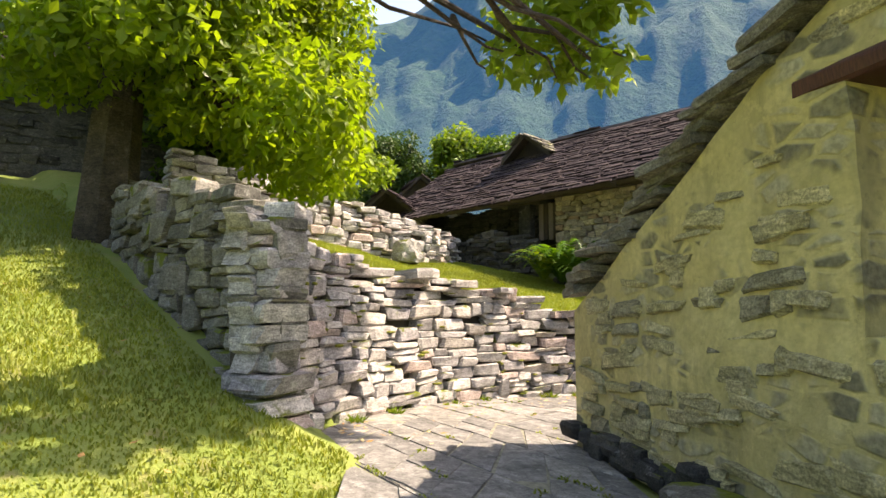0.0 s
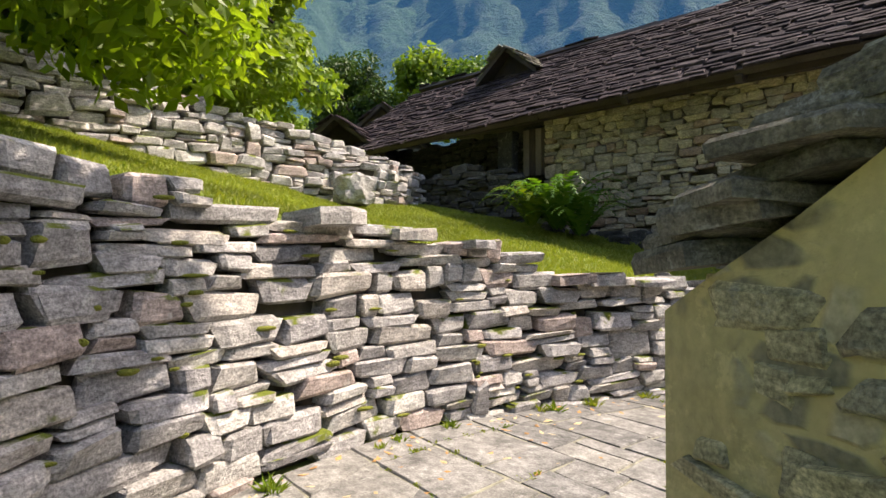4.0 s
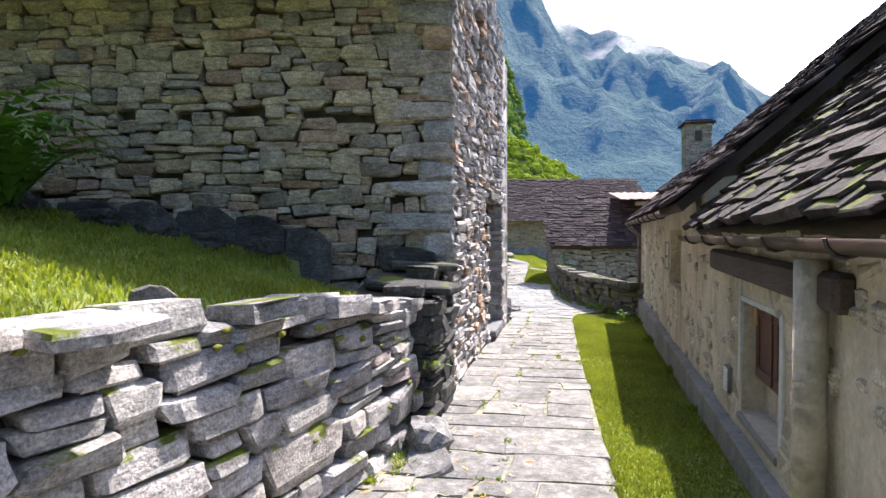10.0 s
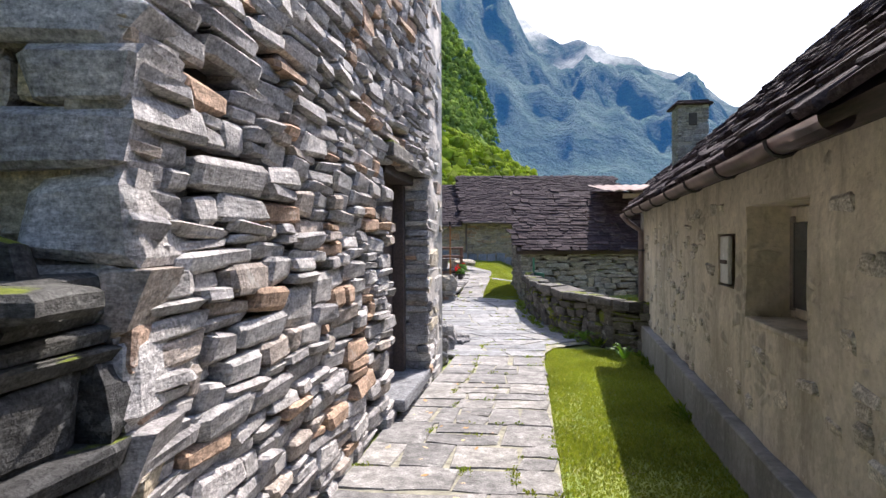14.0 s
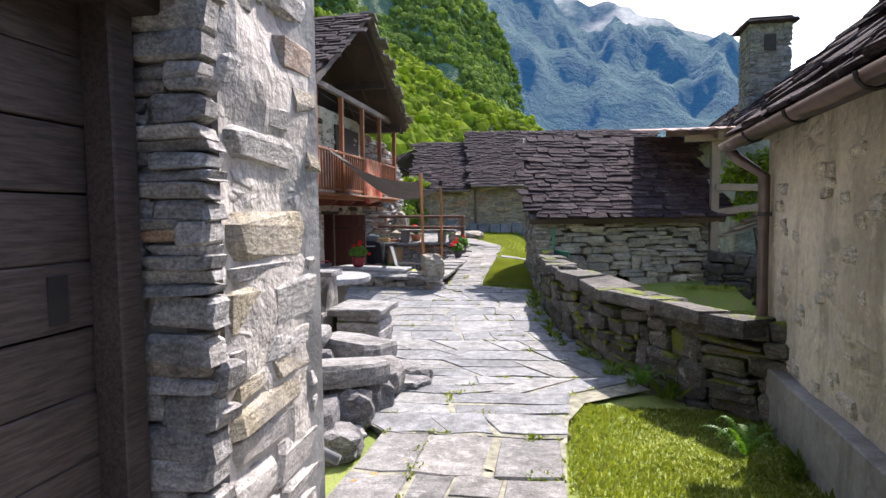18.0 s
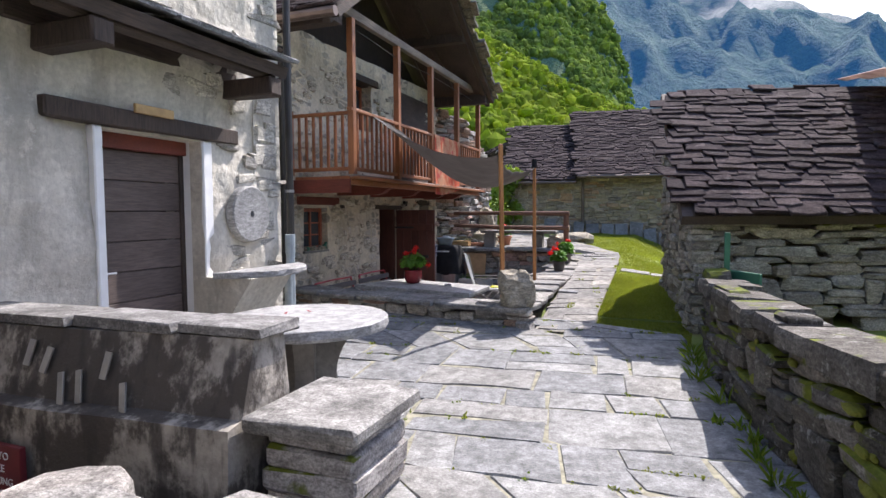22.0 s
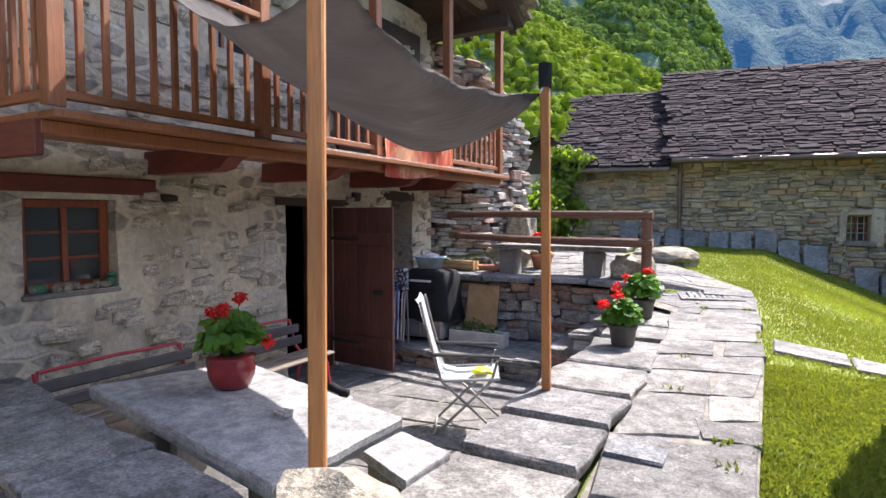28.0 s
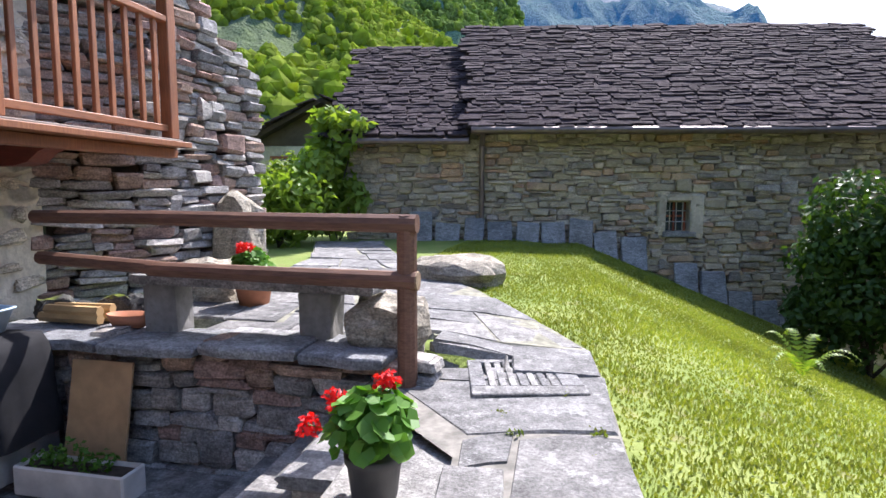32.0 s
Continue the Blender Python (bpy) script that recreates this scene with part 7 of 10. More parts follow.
r = random.Random(44)
spots = []
for _ in range(260):
    y = r.uniform(-6.6, 0.8) if r.random() < 0.8 else r.uniform(0.8, 9)
    lx = table([(-6.4, -0.85), (-5.6, -1.3), (-4.6, -1.68), (-3.2, -1.78), (-1.8, -1.62), (-0.5, -1.38), (0.9, -1.1), (9, -1.0)], y)
    x = lx + abs(r.gauss(0, 0.5)) + 0.03
    if x < 0.3:
        spots.append((x, y, path_z(x, y)))
fallen_leaves("fallen_leaves", spots[::2], M_DRYLEAF, "brown dry leaves blown over the paving", 1)
fallen_leaves("fallen_leaves_pale", spots[1::2], M_PALELEAF, "pale dry leaves along the wall foot", 2)
fallen_leaves("lawn_leaves", [(x, y, ground_z(x, y) + 0.02) for x, y in [(r.uniform(-2.5, 2.2), r.uniform(-10.5, -7.9)) for _ in range(60)]], M_DRYLEAF, "dry leaves scattered on the lawn", 3)

# window of the yellow house
yw = thing("window_yellow_house", tuple(YC + YD * 3.2 + Vector((0, 0, 1.36))), "brown wooden shutter in a deep plastered opening", "window", kind="structure")
ym = Matrix.Translation(YC) @ Matrix(((YD.x, -YN.x, 0, 0), (YD.y, -YN.y, 0, 0), (0, 0, 1, 0), (0, 0, 0, 1)))
part("lintel", box(2.38, 4.1, -0.05, 0.3, 2.45, 2.56, 0.02, ym, 0.01), M_DOOR, yw, "heavy reddish brown timber lintel")
part("window_sill", box(2.6, 3.75, 0.03, 0.3, 1.28, 1.36, 0.02, ym, 0.006), M_YELLOW, yw)
for x0, x1 in ((2.70, 3.16), (3.19, 3.64)):
    sh = part("shutter", box(x0, x1, 0.14, 0.18, 1.37, 2.44, 0.008, ym), M_DOOR, yw)
    for z in (1.5, 2.2):
        part("shutter_rail", box(x0 + 0.02, x1 - 0.02, 0.115, 0.14, z, z + 0.09, 0.006, ym), M_FRAME, sh)
flat_slab("rough_slab", tuple(YC + YD * 2.1 + YN * 0.28 + Vector((0, 0, 0.42))), 0.75, 0.34, 0.12, "rough stone slab seat at the yellow wall foot", 46, M_OLD, (0, 0, -20))

# distant houses beyond the lawn
dark_house = thing("stone_house", (-12.5, -9.5, 2.5), "old dark stone house behind the chestnut", "house")
for a, b in (((-10.6, -6.6), (-10.4, -11.5)), ((-14.5, -6.4), (-10.6, -6.6)), ((-10.4, -11.5), (-14.5, -11.6))):
    line = Line([(a[0], a[1], 2.4, 6.4), (b[0], b[1], 2.4, 6.4)][::-1])
    panel_wall("wall", (line.p[0][0], line.p[0][1]), (line.p[1][0], line.p[1][1]), 2.0, 6.6, 0.4, M_DARK, "", cell=0.4, parent=dark_house, wave=0.06)
    rr = random.Random(int(a[0] * 10) % 97)
    rows = courses(line.long, lambda s: 2.4, lambda s: 6.4, rr, (0.12, 0.22), (0.25, 0.7))
    pieces(dark_house, "stone", stone_rows(line, rows, unit_stones(M_DARK, seed=61), rr, 0.2, 0.03), (-10.4, -8.5, 4), 60)
slab_roof(dark_house, "slab", (-9.9, -12.0, 6.3), (0, 1, 0), (-2.3, 0, 1.7), 6.0, 2.9, M_ROOF, random.Random(47), 0.25, (0.4, 0.8), None, 40)
slab_roof(dark_house, "slab", (-15.0, -6.0, 6.3), (0, -1, 0), (2.4, 0, 1.7), 6.0, 2.95, M_ROOF, random.Random(48), 0.25, (0.4, 0.8), None, 0)
# Near-black box on the wall stands in for an open doorway.
part("doorway", box(-10.5, -10.36, -8.9, -8.1, 2.5, 4.2, 0.02), M_INSIDE, dark_house)


def cottage(name, at, w, d, h, rise, turn, wall_mat, gable_mat, label, seed):
    """A small house: four walls, gables, two slabbed roof slopes, a door and windows."""
    ob = thing(name, at, label, "house")
    m = Matrix.Translation(at) @ Matrix.Rotation(radians(turn), 4, "Z")
    part("wall", box(-w / 2, w / 2, -d / 2, d / 2, 0, h, 0.03, m, 0.02), wall_mat, ob)
    for y in (-d / 2, d / 2):
        bm = bmesh.new()
        bm.faces.new([bm.verts.new(m @ Vector(p)) for p in ((-w / 2, y, h), (w / 2, y, h), (0, y, h + rise))])
        bmesh.ops.solidify(bm, geom=list(bm.faces), thickness=0.1)
        part("gable", bm, gable_mat, ob)
    for sg in (-1, 1):
        low = m @ Vector((sg * (w / 2 + 0.3), -(d / 2 + 0.4) if sg > 0 else d / 2 + 0.4, h - 0.2))
        along = m.to_3x3() @ Vector((0, sg, 0))
        up = m.to_3x3() @ Vector((-sg * (w / 2 + 0.3), 0, rise + 0.2))
        slab_roof(ob, "slab", low, along, up, d + 0.8, up.length, M_ROOF, random.Random(seed + sg), 0.22, (0.3, 0.7), None, 30)
    for x in (-w * 0.25, w * 0.25):
        win = part("window", box(x - 0.3, x + 0.3, -d / 2 - 0.05, -d / 2 + 0.05, h * 0.5, h * 0.5 + 0.7, 0.01, m), M_FRAME, ob)
        part("pane", box(x - 0.24, x + 0.24, -d / 2 - 0.06, -d / 2 - 0.04, h * 0.5 + 0.06, h * 0.5 + 0.64, 0, m), M_GLASS, win)
    return ob


cottage("timber_cottage", (-17.2, 4.6, 2.6), 3.0, 3.4, 2.6, 1.5, 58, M_WHITE, M_GREYWOOD, "small white cottage with a timber gable", 140)
cottage("stone_cottage", (-13.2, 1.4, 2.4), 2.2, 2.6, 1.9, 0.9, 40, M_WALL, M_DARKWOOD, "low stone shed with a slab roof", 150)
cottage("white_cottage", (-7.6, 33.5, 0.6), 4.2, 4.0, 1.9, 1.1, 12, M_WHITE, M_GREYWOOD, "pale rendered cottage beyond the terrace", 160)
cottage("barn_cottage", (-9.6, 43.0, 0.8), 6, 6, 2.6, 1.8, 30, M_HUT, M_DARKWOOD, "stone barn roof at the foot of the hill", 170)

# barn door, its frame, the hatch under the eaves and the slit
bdoor = thing("barn_door", (-1.38, 6.85, 0.05), "weathered dark plank barn door, closed", "door", kind="structure")
for j in range(9):
    z0 = 0.06 + j * 0.228
    part("plank", box(-1.44, -1.40 + rng.uniform(0, 0.008), 6.28, 7.44, z0, z0 + 0.222, 0.006, rough=0.003), M_BARNDOOR, bdoor)
part("door_post", box(-1.40, -1.28, 7.30, 7.42, 0.02, 2.12, 0.01, rough=0.004), M_BARNDOOR, bdoor)
part("door_post", box(-1.40, -1.28, 6.26, 6.38, 0.02, 2.12, 0.01), M_DARKWOOD, bdoor)
part("door_head", box(-1.46, -1.2, 6.2, 7.52, 2.06, 2.16, 0.01), M_DARKWOOD_H, bdoor)
part("lintel", box(-1.42, -1.06, 5.95, 7.85, 2.16, 2.30, 0.02, None, 0.008), M_OLD, bdoor, "long split stone lintel")
part("threshold", box(-1.5, -1.02, 6.15, 7.6, -0.04, 0.06, 0.015, None, 0.006), M_SLATE, bdoor)
part("lock_plate", box(-1.41, -1.385, 7.12, 7.2, 1.0, 1.16, 0.004), M_PIPE, bdoor)
# Near-black sheet behind the planks, in place of the unlit inside.
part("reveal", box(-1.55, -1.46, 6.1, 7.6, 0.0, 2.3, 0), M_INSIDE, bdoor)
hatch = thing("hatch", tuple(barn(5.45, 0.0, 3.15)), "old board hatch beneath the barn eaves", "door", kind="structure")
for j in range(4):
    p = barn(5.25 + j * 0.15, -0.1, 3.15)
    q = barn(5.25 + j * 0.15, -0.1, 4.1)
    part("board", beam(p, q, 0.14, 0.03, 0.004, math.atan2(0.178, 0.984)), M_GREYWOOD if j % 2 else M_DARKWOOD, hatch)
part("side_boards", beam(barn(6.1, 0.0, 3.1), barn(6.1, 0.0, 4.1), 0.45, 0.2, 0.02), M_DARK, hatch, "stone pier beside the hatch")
# Near-black backing puts darkness behind the wall slit.
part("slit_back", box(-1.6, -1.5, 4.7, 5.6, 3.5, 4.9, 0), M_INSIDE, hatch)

# downpipe at the barn corner
pipe = thing("downpipe", (-0.98, 8.40, -0.2), "dark metal downpipe with a curved shoe", "downpipe")
part("pipe", tube([(-1.13, 8.52, 4.8), (-1.13, 8.52, 1.2), (-1.13, 8.52, 0.14), (-1.10, 8.52, 0.05), (-0.98, 8.52, 0.0)], 0.03, 12), M_GREYCLOTH, pipe, "", True)
for z in (0.5, 1.9, 3.3):
    part("clip", tube([(-1.13, 8.52, z), (-1.13, 8.52, z + 0.03)], 0.036, 12), M_PIPE, pipe)

# gutters of the ochre house
for name, y0, y1, z, out, mat, lab in (("gutter", 10.5, 3.25, 1.86, 0.30, M_GUTTER, "brown half-round gutter under the slab roof"), ("gutter", 3.12, -2.2, 1.60, 0.13, M_GUTTER, "brown gutter under the low mossy roof")):
    g = thing(name, tuple(right_at(y0, out, z)), lab, "gutter")
    bm = bmesh.new()
    rings = []
    for y in np.linspace(y0, y1, 14):
        p = right_at(y, out, z)
        rings.append([bm.verts.new(p + Vector((0.062 * math.cos(a), 0, 0.062 * math.sin(a)))) for a in np.linspace(math.pi, 2 * math.pi, 9)])
    for one, two in zip(rings, rings[1:]):
        for j in range(8):
            bm.faces.new((one[j], one[j + 1], two[j + 1], two[j]))
    bmesh.ops.solidify(bm, geom=list(bm.faces), thickness=0.006)
    part("trough", bm, mat, g, "", True)
    for y in np.arange(y1 + 0.5, y0, 0.85):
        p = right_at(y, out, z)
        part("bracket", tube([p + Vector((-0.07 * math.cos(a), 0, -0.07 * math.sin(a))) for a in np.linspace(0, math.pi, 7)], 0.010, 5), M_PIPE, g)
dp = thing("downpipe", tuple(right_at(10.3, 0.1, -0.2)), "dark downpipe at the house corner", "downpipe")
q = right_at(10.28, 0.07)
part("pipe", tube([right_at(10.45, 0.30, 1.83), right_at(10.4, 0.24, 1.74), (q.x, 10.32, 1.6), (q.x, 10.3, 0.25), (q.x - 0.02, 10.28, 0.1), (q.x - 0.1, 10.24, -0.16)], 0.042, 10), M_GUTTER, dp, "", True)
for z in (0.3, 1.3):
    part("clip", tube([(q.x, 10.3, z), (q.x, 10.3, z + 0.03)], 0.05, 10), M_PIPE, dp)

# windows of the ochre house
wa = thing("window_shuttered", tuple(right_at(0.815, 0, 0.6)), "small window with a closed red-brown shutter and white frame", "window", kind="structure")
ang = Matrix.Translation(right_at(0.815)) @ Matrix.Rotation(-math.atan2(RD.x, RD.y), 4, "Z")
part("shutter", box(0.09, 0.13, -0.445, 0.445, 0.61, 1.13, 0.006, ang), M_DOOR, wa)
for y0, y1 in ((-0.40, -0.03), (0.03, 0.40)):
    for x0, x1, z0, z1 in ((y0, y1, 0.63, 0.70), (y0, y1, 1.05, 1.12), (y0, y0 + 0.07, 0.705, 1.045), (y1 - 0.07, y1, 0.705, 1.045)):
        part("panel_frame", box(0.078, 0.09, x0, x1, z0, z1, 0.004, ang), M_DOOR, wa)
part("window_frame", box(-0.012, 0.1, -0.52, -0.457, 0.36, 1.28, 0.006, ang), M_SMOOTH, wa, "white rendered surround")
part("window_frame", box(-0.012, 0.1, 0.457, 0.50, 0.56, 1.30, 0.006, ang), M_SMOOTH, wa, "white rendered surround")
part("window_frame", box(-0.008, 0.1, -0.456, 0.456, 1.142, 1.18, 0.006, ang), M_SMOOTH, wa, "white rendered surround")
part("niche_back", box(0.16, 0.2, -0.456, 0.456, 0.355, 0.62, 0.004, ang), M_OCHRE, wa, "grey rendered niche under the shutter")
part("window_sill", box(-0.03, 0.2, -0.456, 0.456, 0.30, 0.354, 0.008, ang), M_PLINTH, wa)
part("hook", box(0.062, 0.078, 0.35, 0.39, 0.98, 1.1, 0.003, ang), M_NEWWOOD, wa, "small brass hook plate")
# Near-black backing in place of the unlit room behind the shutter.
part("reveal", box(0.4, 0.46, -0.6, 0.6, 0.4, 1.3, 0, ang), M_INSIDE, wa)
lint = beam(right_at(2.05, 0.03, 1.41), right_at(-0.6, 0.03, 1.37), 0.1, 0.17, 0.025)
tagged(part("timber_lintel", lint, M_DARKWOOD_H, None), "old split timber set in the ochre wall", "lintel")
wb = thing("window_deep", tuple(right_at(4.8, 0, 0.94)), "deep splayed window opening with pale render", "window", kind="structure")
ang = Matrix.Translation(right_at(4.8)) @ Matrix.Rotation(-math.atan2(RD.x, RD.y), 4, "Z")
part("window_back", box(0.26, 0.34, -0.49, 0.49, 0.95, 1.66, 0.008, ang), M_OCHRE, wb, "rendered back of the niche")
part("pane", box(0.245, 0.26, 0.06, 0.40, 1.02, 1.56, 0, ang), M_GLASS, wb)
part("window_frame", box(0.235, 0.26, 0.40, 0.44, 1.0, 1.6, 0.004, ang), M_GREYWOOD, wb)
part("window_frame", box(0.235, 0.26, 0.02, 0.06, 1.0, 1.6, 0.004, ang), M_GREYWOOD, wb)
part("window_sill", box(-0.015, 0.26, -0.49, 0.49, 0.915, 0.948, 0.006, ang), M_OCHRE, wb)
wc = thing("window_small", tuple(right_at(5.85, 0, 1.10)), "small window with a pale half-open shutter in the ochre wall", "window", kind="structure")
ang = Matrix.Translation(right_at(5.85)) @ Matrix.Rotation(-math.atan2(RD.x, RD.y), 4, "Z")
part("pane", box(0.2, 0.22, -0.23, 0.23, 1.10, 1.50, 0, ang), M_GLASS, wc)
part("window_frame", box(0.15, 0.19, -0.23, -0.18, 1.10, 1.50, 0.004, ang), M_DARKWOOD, wc)
part("window_frame", box(0.15, 0.19, 0.18, 0.23, 1.10, 1.50, 0.004, ang), M_DARKWOOD, wc)
part("shutter", box(0.02, 0.05, 0.0, 0.22, 1.12, 1.48, 0.004, ang), M_SMOOTH, wc, "pale painted shutter")
part("shutter_rail", box(0.01, 0.02, 0.02, 0.2, 1.27, 1.30, 0.003, ang), M_DARKWOOD, wc)
vent = thing("vent_grille", tuple(right_at(1.62, 0, 0.3)), "small white vent grille low on the wall", "vent")
ang = Matrix.Translation(right_at(1.62)) @ Matrix.Rotation(-math.atan2(RD.x, RD.y), 4, "Z")
part("plate", box(-0.03, 0.01, -0.07, 0.07, 0.40, 0.60, 0.004, ang), M_PLINTH, vent)
for j in range(7):
    part("slat", box(-0.038, -0.028, -0.06, 0.06, 0.415 + j * 0.026, 0.43 + j * 0.026, 0, ang), M_WHITEPAINT, vent)
ww = thing("old_water_pipe", tuple(right_at(-0.35, 0.06, 0.2)), "grey upright pipe on the ochre wall", "pipe")
part("pipe", tube([right_at(-0.35, 0.08, 0.1), right_at(-0.35, 0.08, 1.5)], 0.07, 12), M_OCHRE, ww, "", True)

# house and chimney behind, and the timber shelter beside the hut
chim_house = thing("chimney_house", (6.5, 24, -0.3), "stone house with a tall chimney beyond the shelter", "house")
part("wall", box(4.4, 9.6, 20.6, 27, -0.5, 3.2, 0.03), M_HUT, chim_house)
slab_roof(chim_house, "slab", (4.0, 27.4, 3.1), (0, -1, 0), (2.9, 0, 2.2), 7.2, 3.64, M_ROOF, random.Random(171), 0.18, (0.25, 0.6), (4.2, 22, 3.3), 120)
slab_roof(chim_house, "slab", (9.9, 20.2, 3.1), (0, 1, 0), (-2.9, 0, 2.2), 7.2, 3.64, M_ROOF, random.Random(172), 0.3, (0.4, 0.8), None, 0)
bm = bmesh.new()
bm.faces.new([bm.verts.new(p) for p in ((4.4, 20.62, 3.2), (9.6, 20.62, 3.2), (7.0, 20.62, 5.15))])
bmesh.ops.solidify(bm, geom=list(bm.faces), thickness=0.3)
part("gable", bm, M_HUT, chim_house)
chim = part("chimney", box(5.05, 5.95, 21.9, 22.7, 2.6, 6.0, 0.03, None, 0.02), M_HUT, chim_house, "square stone chimney")
rr, rows = random.Random(173), []
for a, b in (((5.05, 21.88), (5.97, 21.88)), ((5.03, 22.7), (5.03, 21.88))):
    line = Line([a, b])
    rows += stone_rows(line, courses(line.long, lambda s: 2.6, lambda s: 6.02, rr, (0.09, 0.16), (0.15, 0.35)), unit_stones(M_HUT, seed=62), rr, 0.12, 0.015)
pieces(chim, "stone", rows, None, 120)
# No opening is cut; a near-black box gives the slit its darkness.
part("smoke_slit", box(5.36, 5.62, 21.8, 21.872, 5.35, 5.75, 0.01), M_INSIDE, chim, "near-black box standing in for the smoke opening")
part("cap_slab", box(4.88, 6.12, 21.72, 22.88, 6.02, 6.11, 0.03, None, 0.015), M_ROOF, chim)
part("cap_slab", box(4.98, 6.02, 21.85, 22.75, 6.11, 6.2, 0.03, None, 0.015), M_ROOF, chim)
shelter = thing("timber_shelter", (3.6, 17.0, -0.4), "open pole shelter with a rusty corrugated roof", "shelter")
for x, y, z in ((2.92, 16.55, 2.62), (4.5, 16.4, 2.62), (4.9, 18.6, 2.9), (3.0, 18.9, 3.0), (3.7, 16.45, 1.6)):
    part("post", beam((x, y, -0.5), (x, y, z), 0.13, 0.13), M_GREYWOOD, shelter)
for a, b in (((2.4, 16.5, 2.6), (5.6, 16.3, 2.6)), ((2.5, 18.8, 2.98), (5.4, 18.6, 2.95)), ((2.92, 16.5, 1.75), (4.6, 16.4, 1.7)), ((2.92, 16.2, 2.62), (3.0, 19.1, 3.02)), ((4.5, 16.1, 2.62), (4.8, 19.0, 2.98)), ((2.9, 16.5, 1.3), (4.6, 16.3, 1.55))):
    part("rail", beam(a, b, 0.1, 0.12), M_GREYWOOD, shelter)
bm = bmesh.new()
rows2 = []
for j in range(60):
    u = j / 59
    a, b = Vector((1.95, 16.15, 2.72)).lerp(Vector((5.7, 15.9, 2.72)), u), Vector((1.8, 19.3, 3.15)).lerp(Vector((5.7, 19.3, 3.12)), u)
    dz = 0.018 * math.sin(j * 1.6)
    rows2.append((bm.verts.new(a + Vector((0, 0, dz))), bm.verts.new(b + Vector((0, 0, dz)))))
for (a, b), (c, d) in zip(rows2, rows2[1:]):
    bm.faces.new((a, c, d, b))
bmesh.ops.solidify(bm, geom=list(bm.faces), thickness=0.008)
part("corrugated_sheet", bm, M_RUST, shelter, "rust-streaked corrugated sheet")
rubble_wall("wall_garden_pile", [(2.75, 16.3, -0.5, 0.5), (3.6, 15.6, -0.5, 0.65), (5.6, 15.0, -0.5, 0.75)], M_DARK, "heap of dark dry stones beneath the shelter", (0.1, 0.2), (0.2, 0.5), 0.9, None, 120, 0.1, seed=174, proud=0.08, tilt=10)
for n in range(16):
    x, y = rng.uniform(3.0, 5.0), rng.uniform(16.5, 18.2)
    loose_stone("rubble_stone", (x, y, 0.25 + rng.uniform(0, 0.3)), (rng.uniform(0.1, 0.25), rng.uniform(0.1, 0.25), rng.uniform(0.08, 0.14)), "dark rough stone on the heap under the shelter", n + 60, M_DARK, n)
for n in range(5):
    a = (3.0 + n * 0.2, 16.4 + n * 0.1, 0.9 + n * 0.12)
    tagged(part("old_plank", beam(a, (a[0] + 1.5, a[1] + 1.2, a[2] + 0.35), 0.12, 0.05), M_GREYWOOD, None), "old plank stacked under the shelter", "plank")
bush("wild_bush", (4.9, 20.0, -0.4), clumps_in(4.6, 19.6, 1.9, 0.7, 0.5, 0.7, 8, (0.3, 0.5), 175), 2500, 0.13, M_TREE_BRIGHT, "bright bush behind the shelter", 175)
gate = thing("green_gate", (0.2, 15.45, 0.0), "small green painted garden gate standing open", "gate")
part("gate_post", beam((0.16, 15.5, 0.3), (0.16, 15.5, 1.07), 0.05, 0.05), M_GREEN, gate)
for z in (0.50, 0.66):
    part("board", beam((0.17, 15.48, z), (0.40, 15.1, z), 0.03, 0.11), M_GREEN, gate)

# coping of the curved wall
rr = random.Random(176)
cw = Line([(p[0] + 0.30, p[1] + 0.05, p[2]) for p in ((1.36, 10.0, 0.46), (1.0, 10.5, 0.50), (0.6, 11.3, 0.52), (0.27, 12.25, 0.54), (0.0, 13.4, 0.56), (-0.14, 14.4, 0.58), (-0.2, 15.5, 0.56))])
s, rows, meshes = 0.0, [], unit_slabs(M_OLDCAP, 10, 14, 0.07)
while s < cw.long:
    w = rr.uniform(0.35, 0.8)
    p, t, n = cw.at(min(cw.long, s + w / 2))
    f = Matrix.Identity(4)
    for c, axis in enumerate((t, -n, Vector((0, 0, 1)))):
        f.col[c][:3] = axis
    p = p + Vector((0, 0, cw.val(s + w / 2, 0) + 0.02))
    rows.append((rr.choice(meshes), Matrix.Translation(p) @ f @ Euler((rr.uniform(-0.06, 0.06), rr.uniform(-0.05, 0.05), rr.uniform(-0.08, 0.08))).to_matrix().to_4x4() @ Matrix.Diagonal((w * 1.02, rr.uniform(0.36, 0.46), rr.uniform(0.08, 0.15), 1))))
    s += w
gcop = thing("garden_wall_coping", (0.4, 12, 0.5), "uneven flat capstones on the curved wall", "coping", kind="structure")
pieces(gcop, "capstone", rows)

r = random.Random(83)
for ob, jobs, mat, zf, lift, _ in PAVING:
    share = {"pavement_court": 0.5, "pavement_lane": 0.4, "pavement_start": 0.45, "pavement_upper": 0.15}.get(ob.name, 0.0)
    for quad in jobs:
        if r.random() < share:
            (ax, ay), (bx2, by2) = r.choice(((quad[0], quad[2]), (quad[2], quad[3])))
            for _ in range(r.randint(2, 6)):
                t = r.uniform(0, 1)
                x, y = ax + (bx2 - ax) * t, ay + (by2 - ay) * t
                tuft("grass_tuft", (x, y, zf(x, y) + lift - 0.012), 10, r.uniform(0.015, 0.04), "", r.randrange(9999), M_GRASS if r.random() < 0.7 else M_WEED)
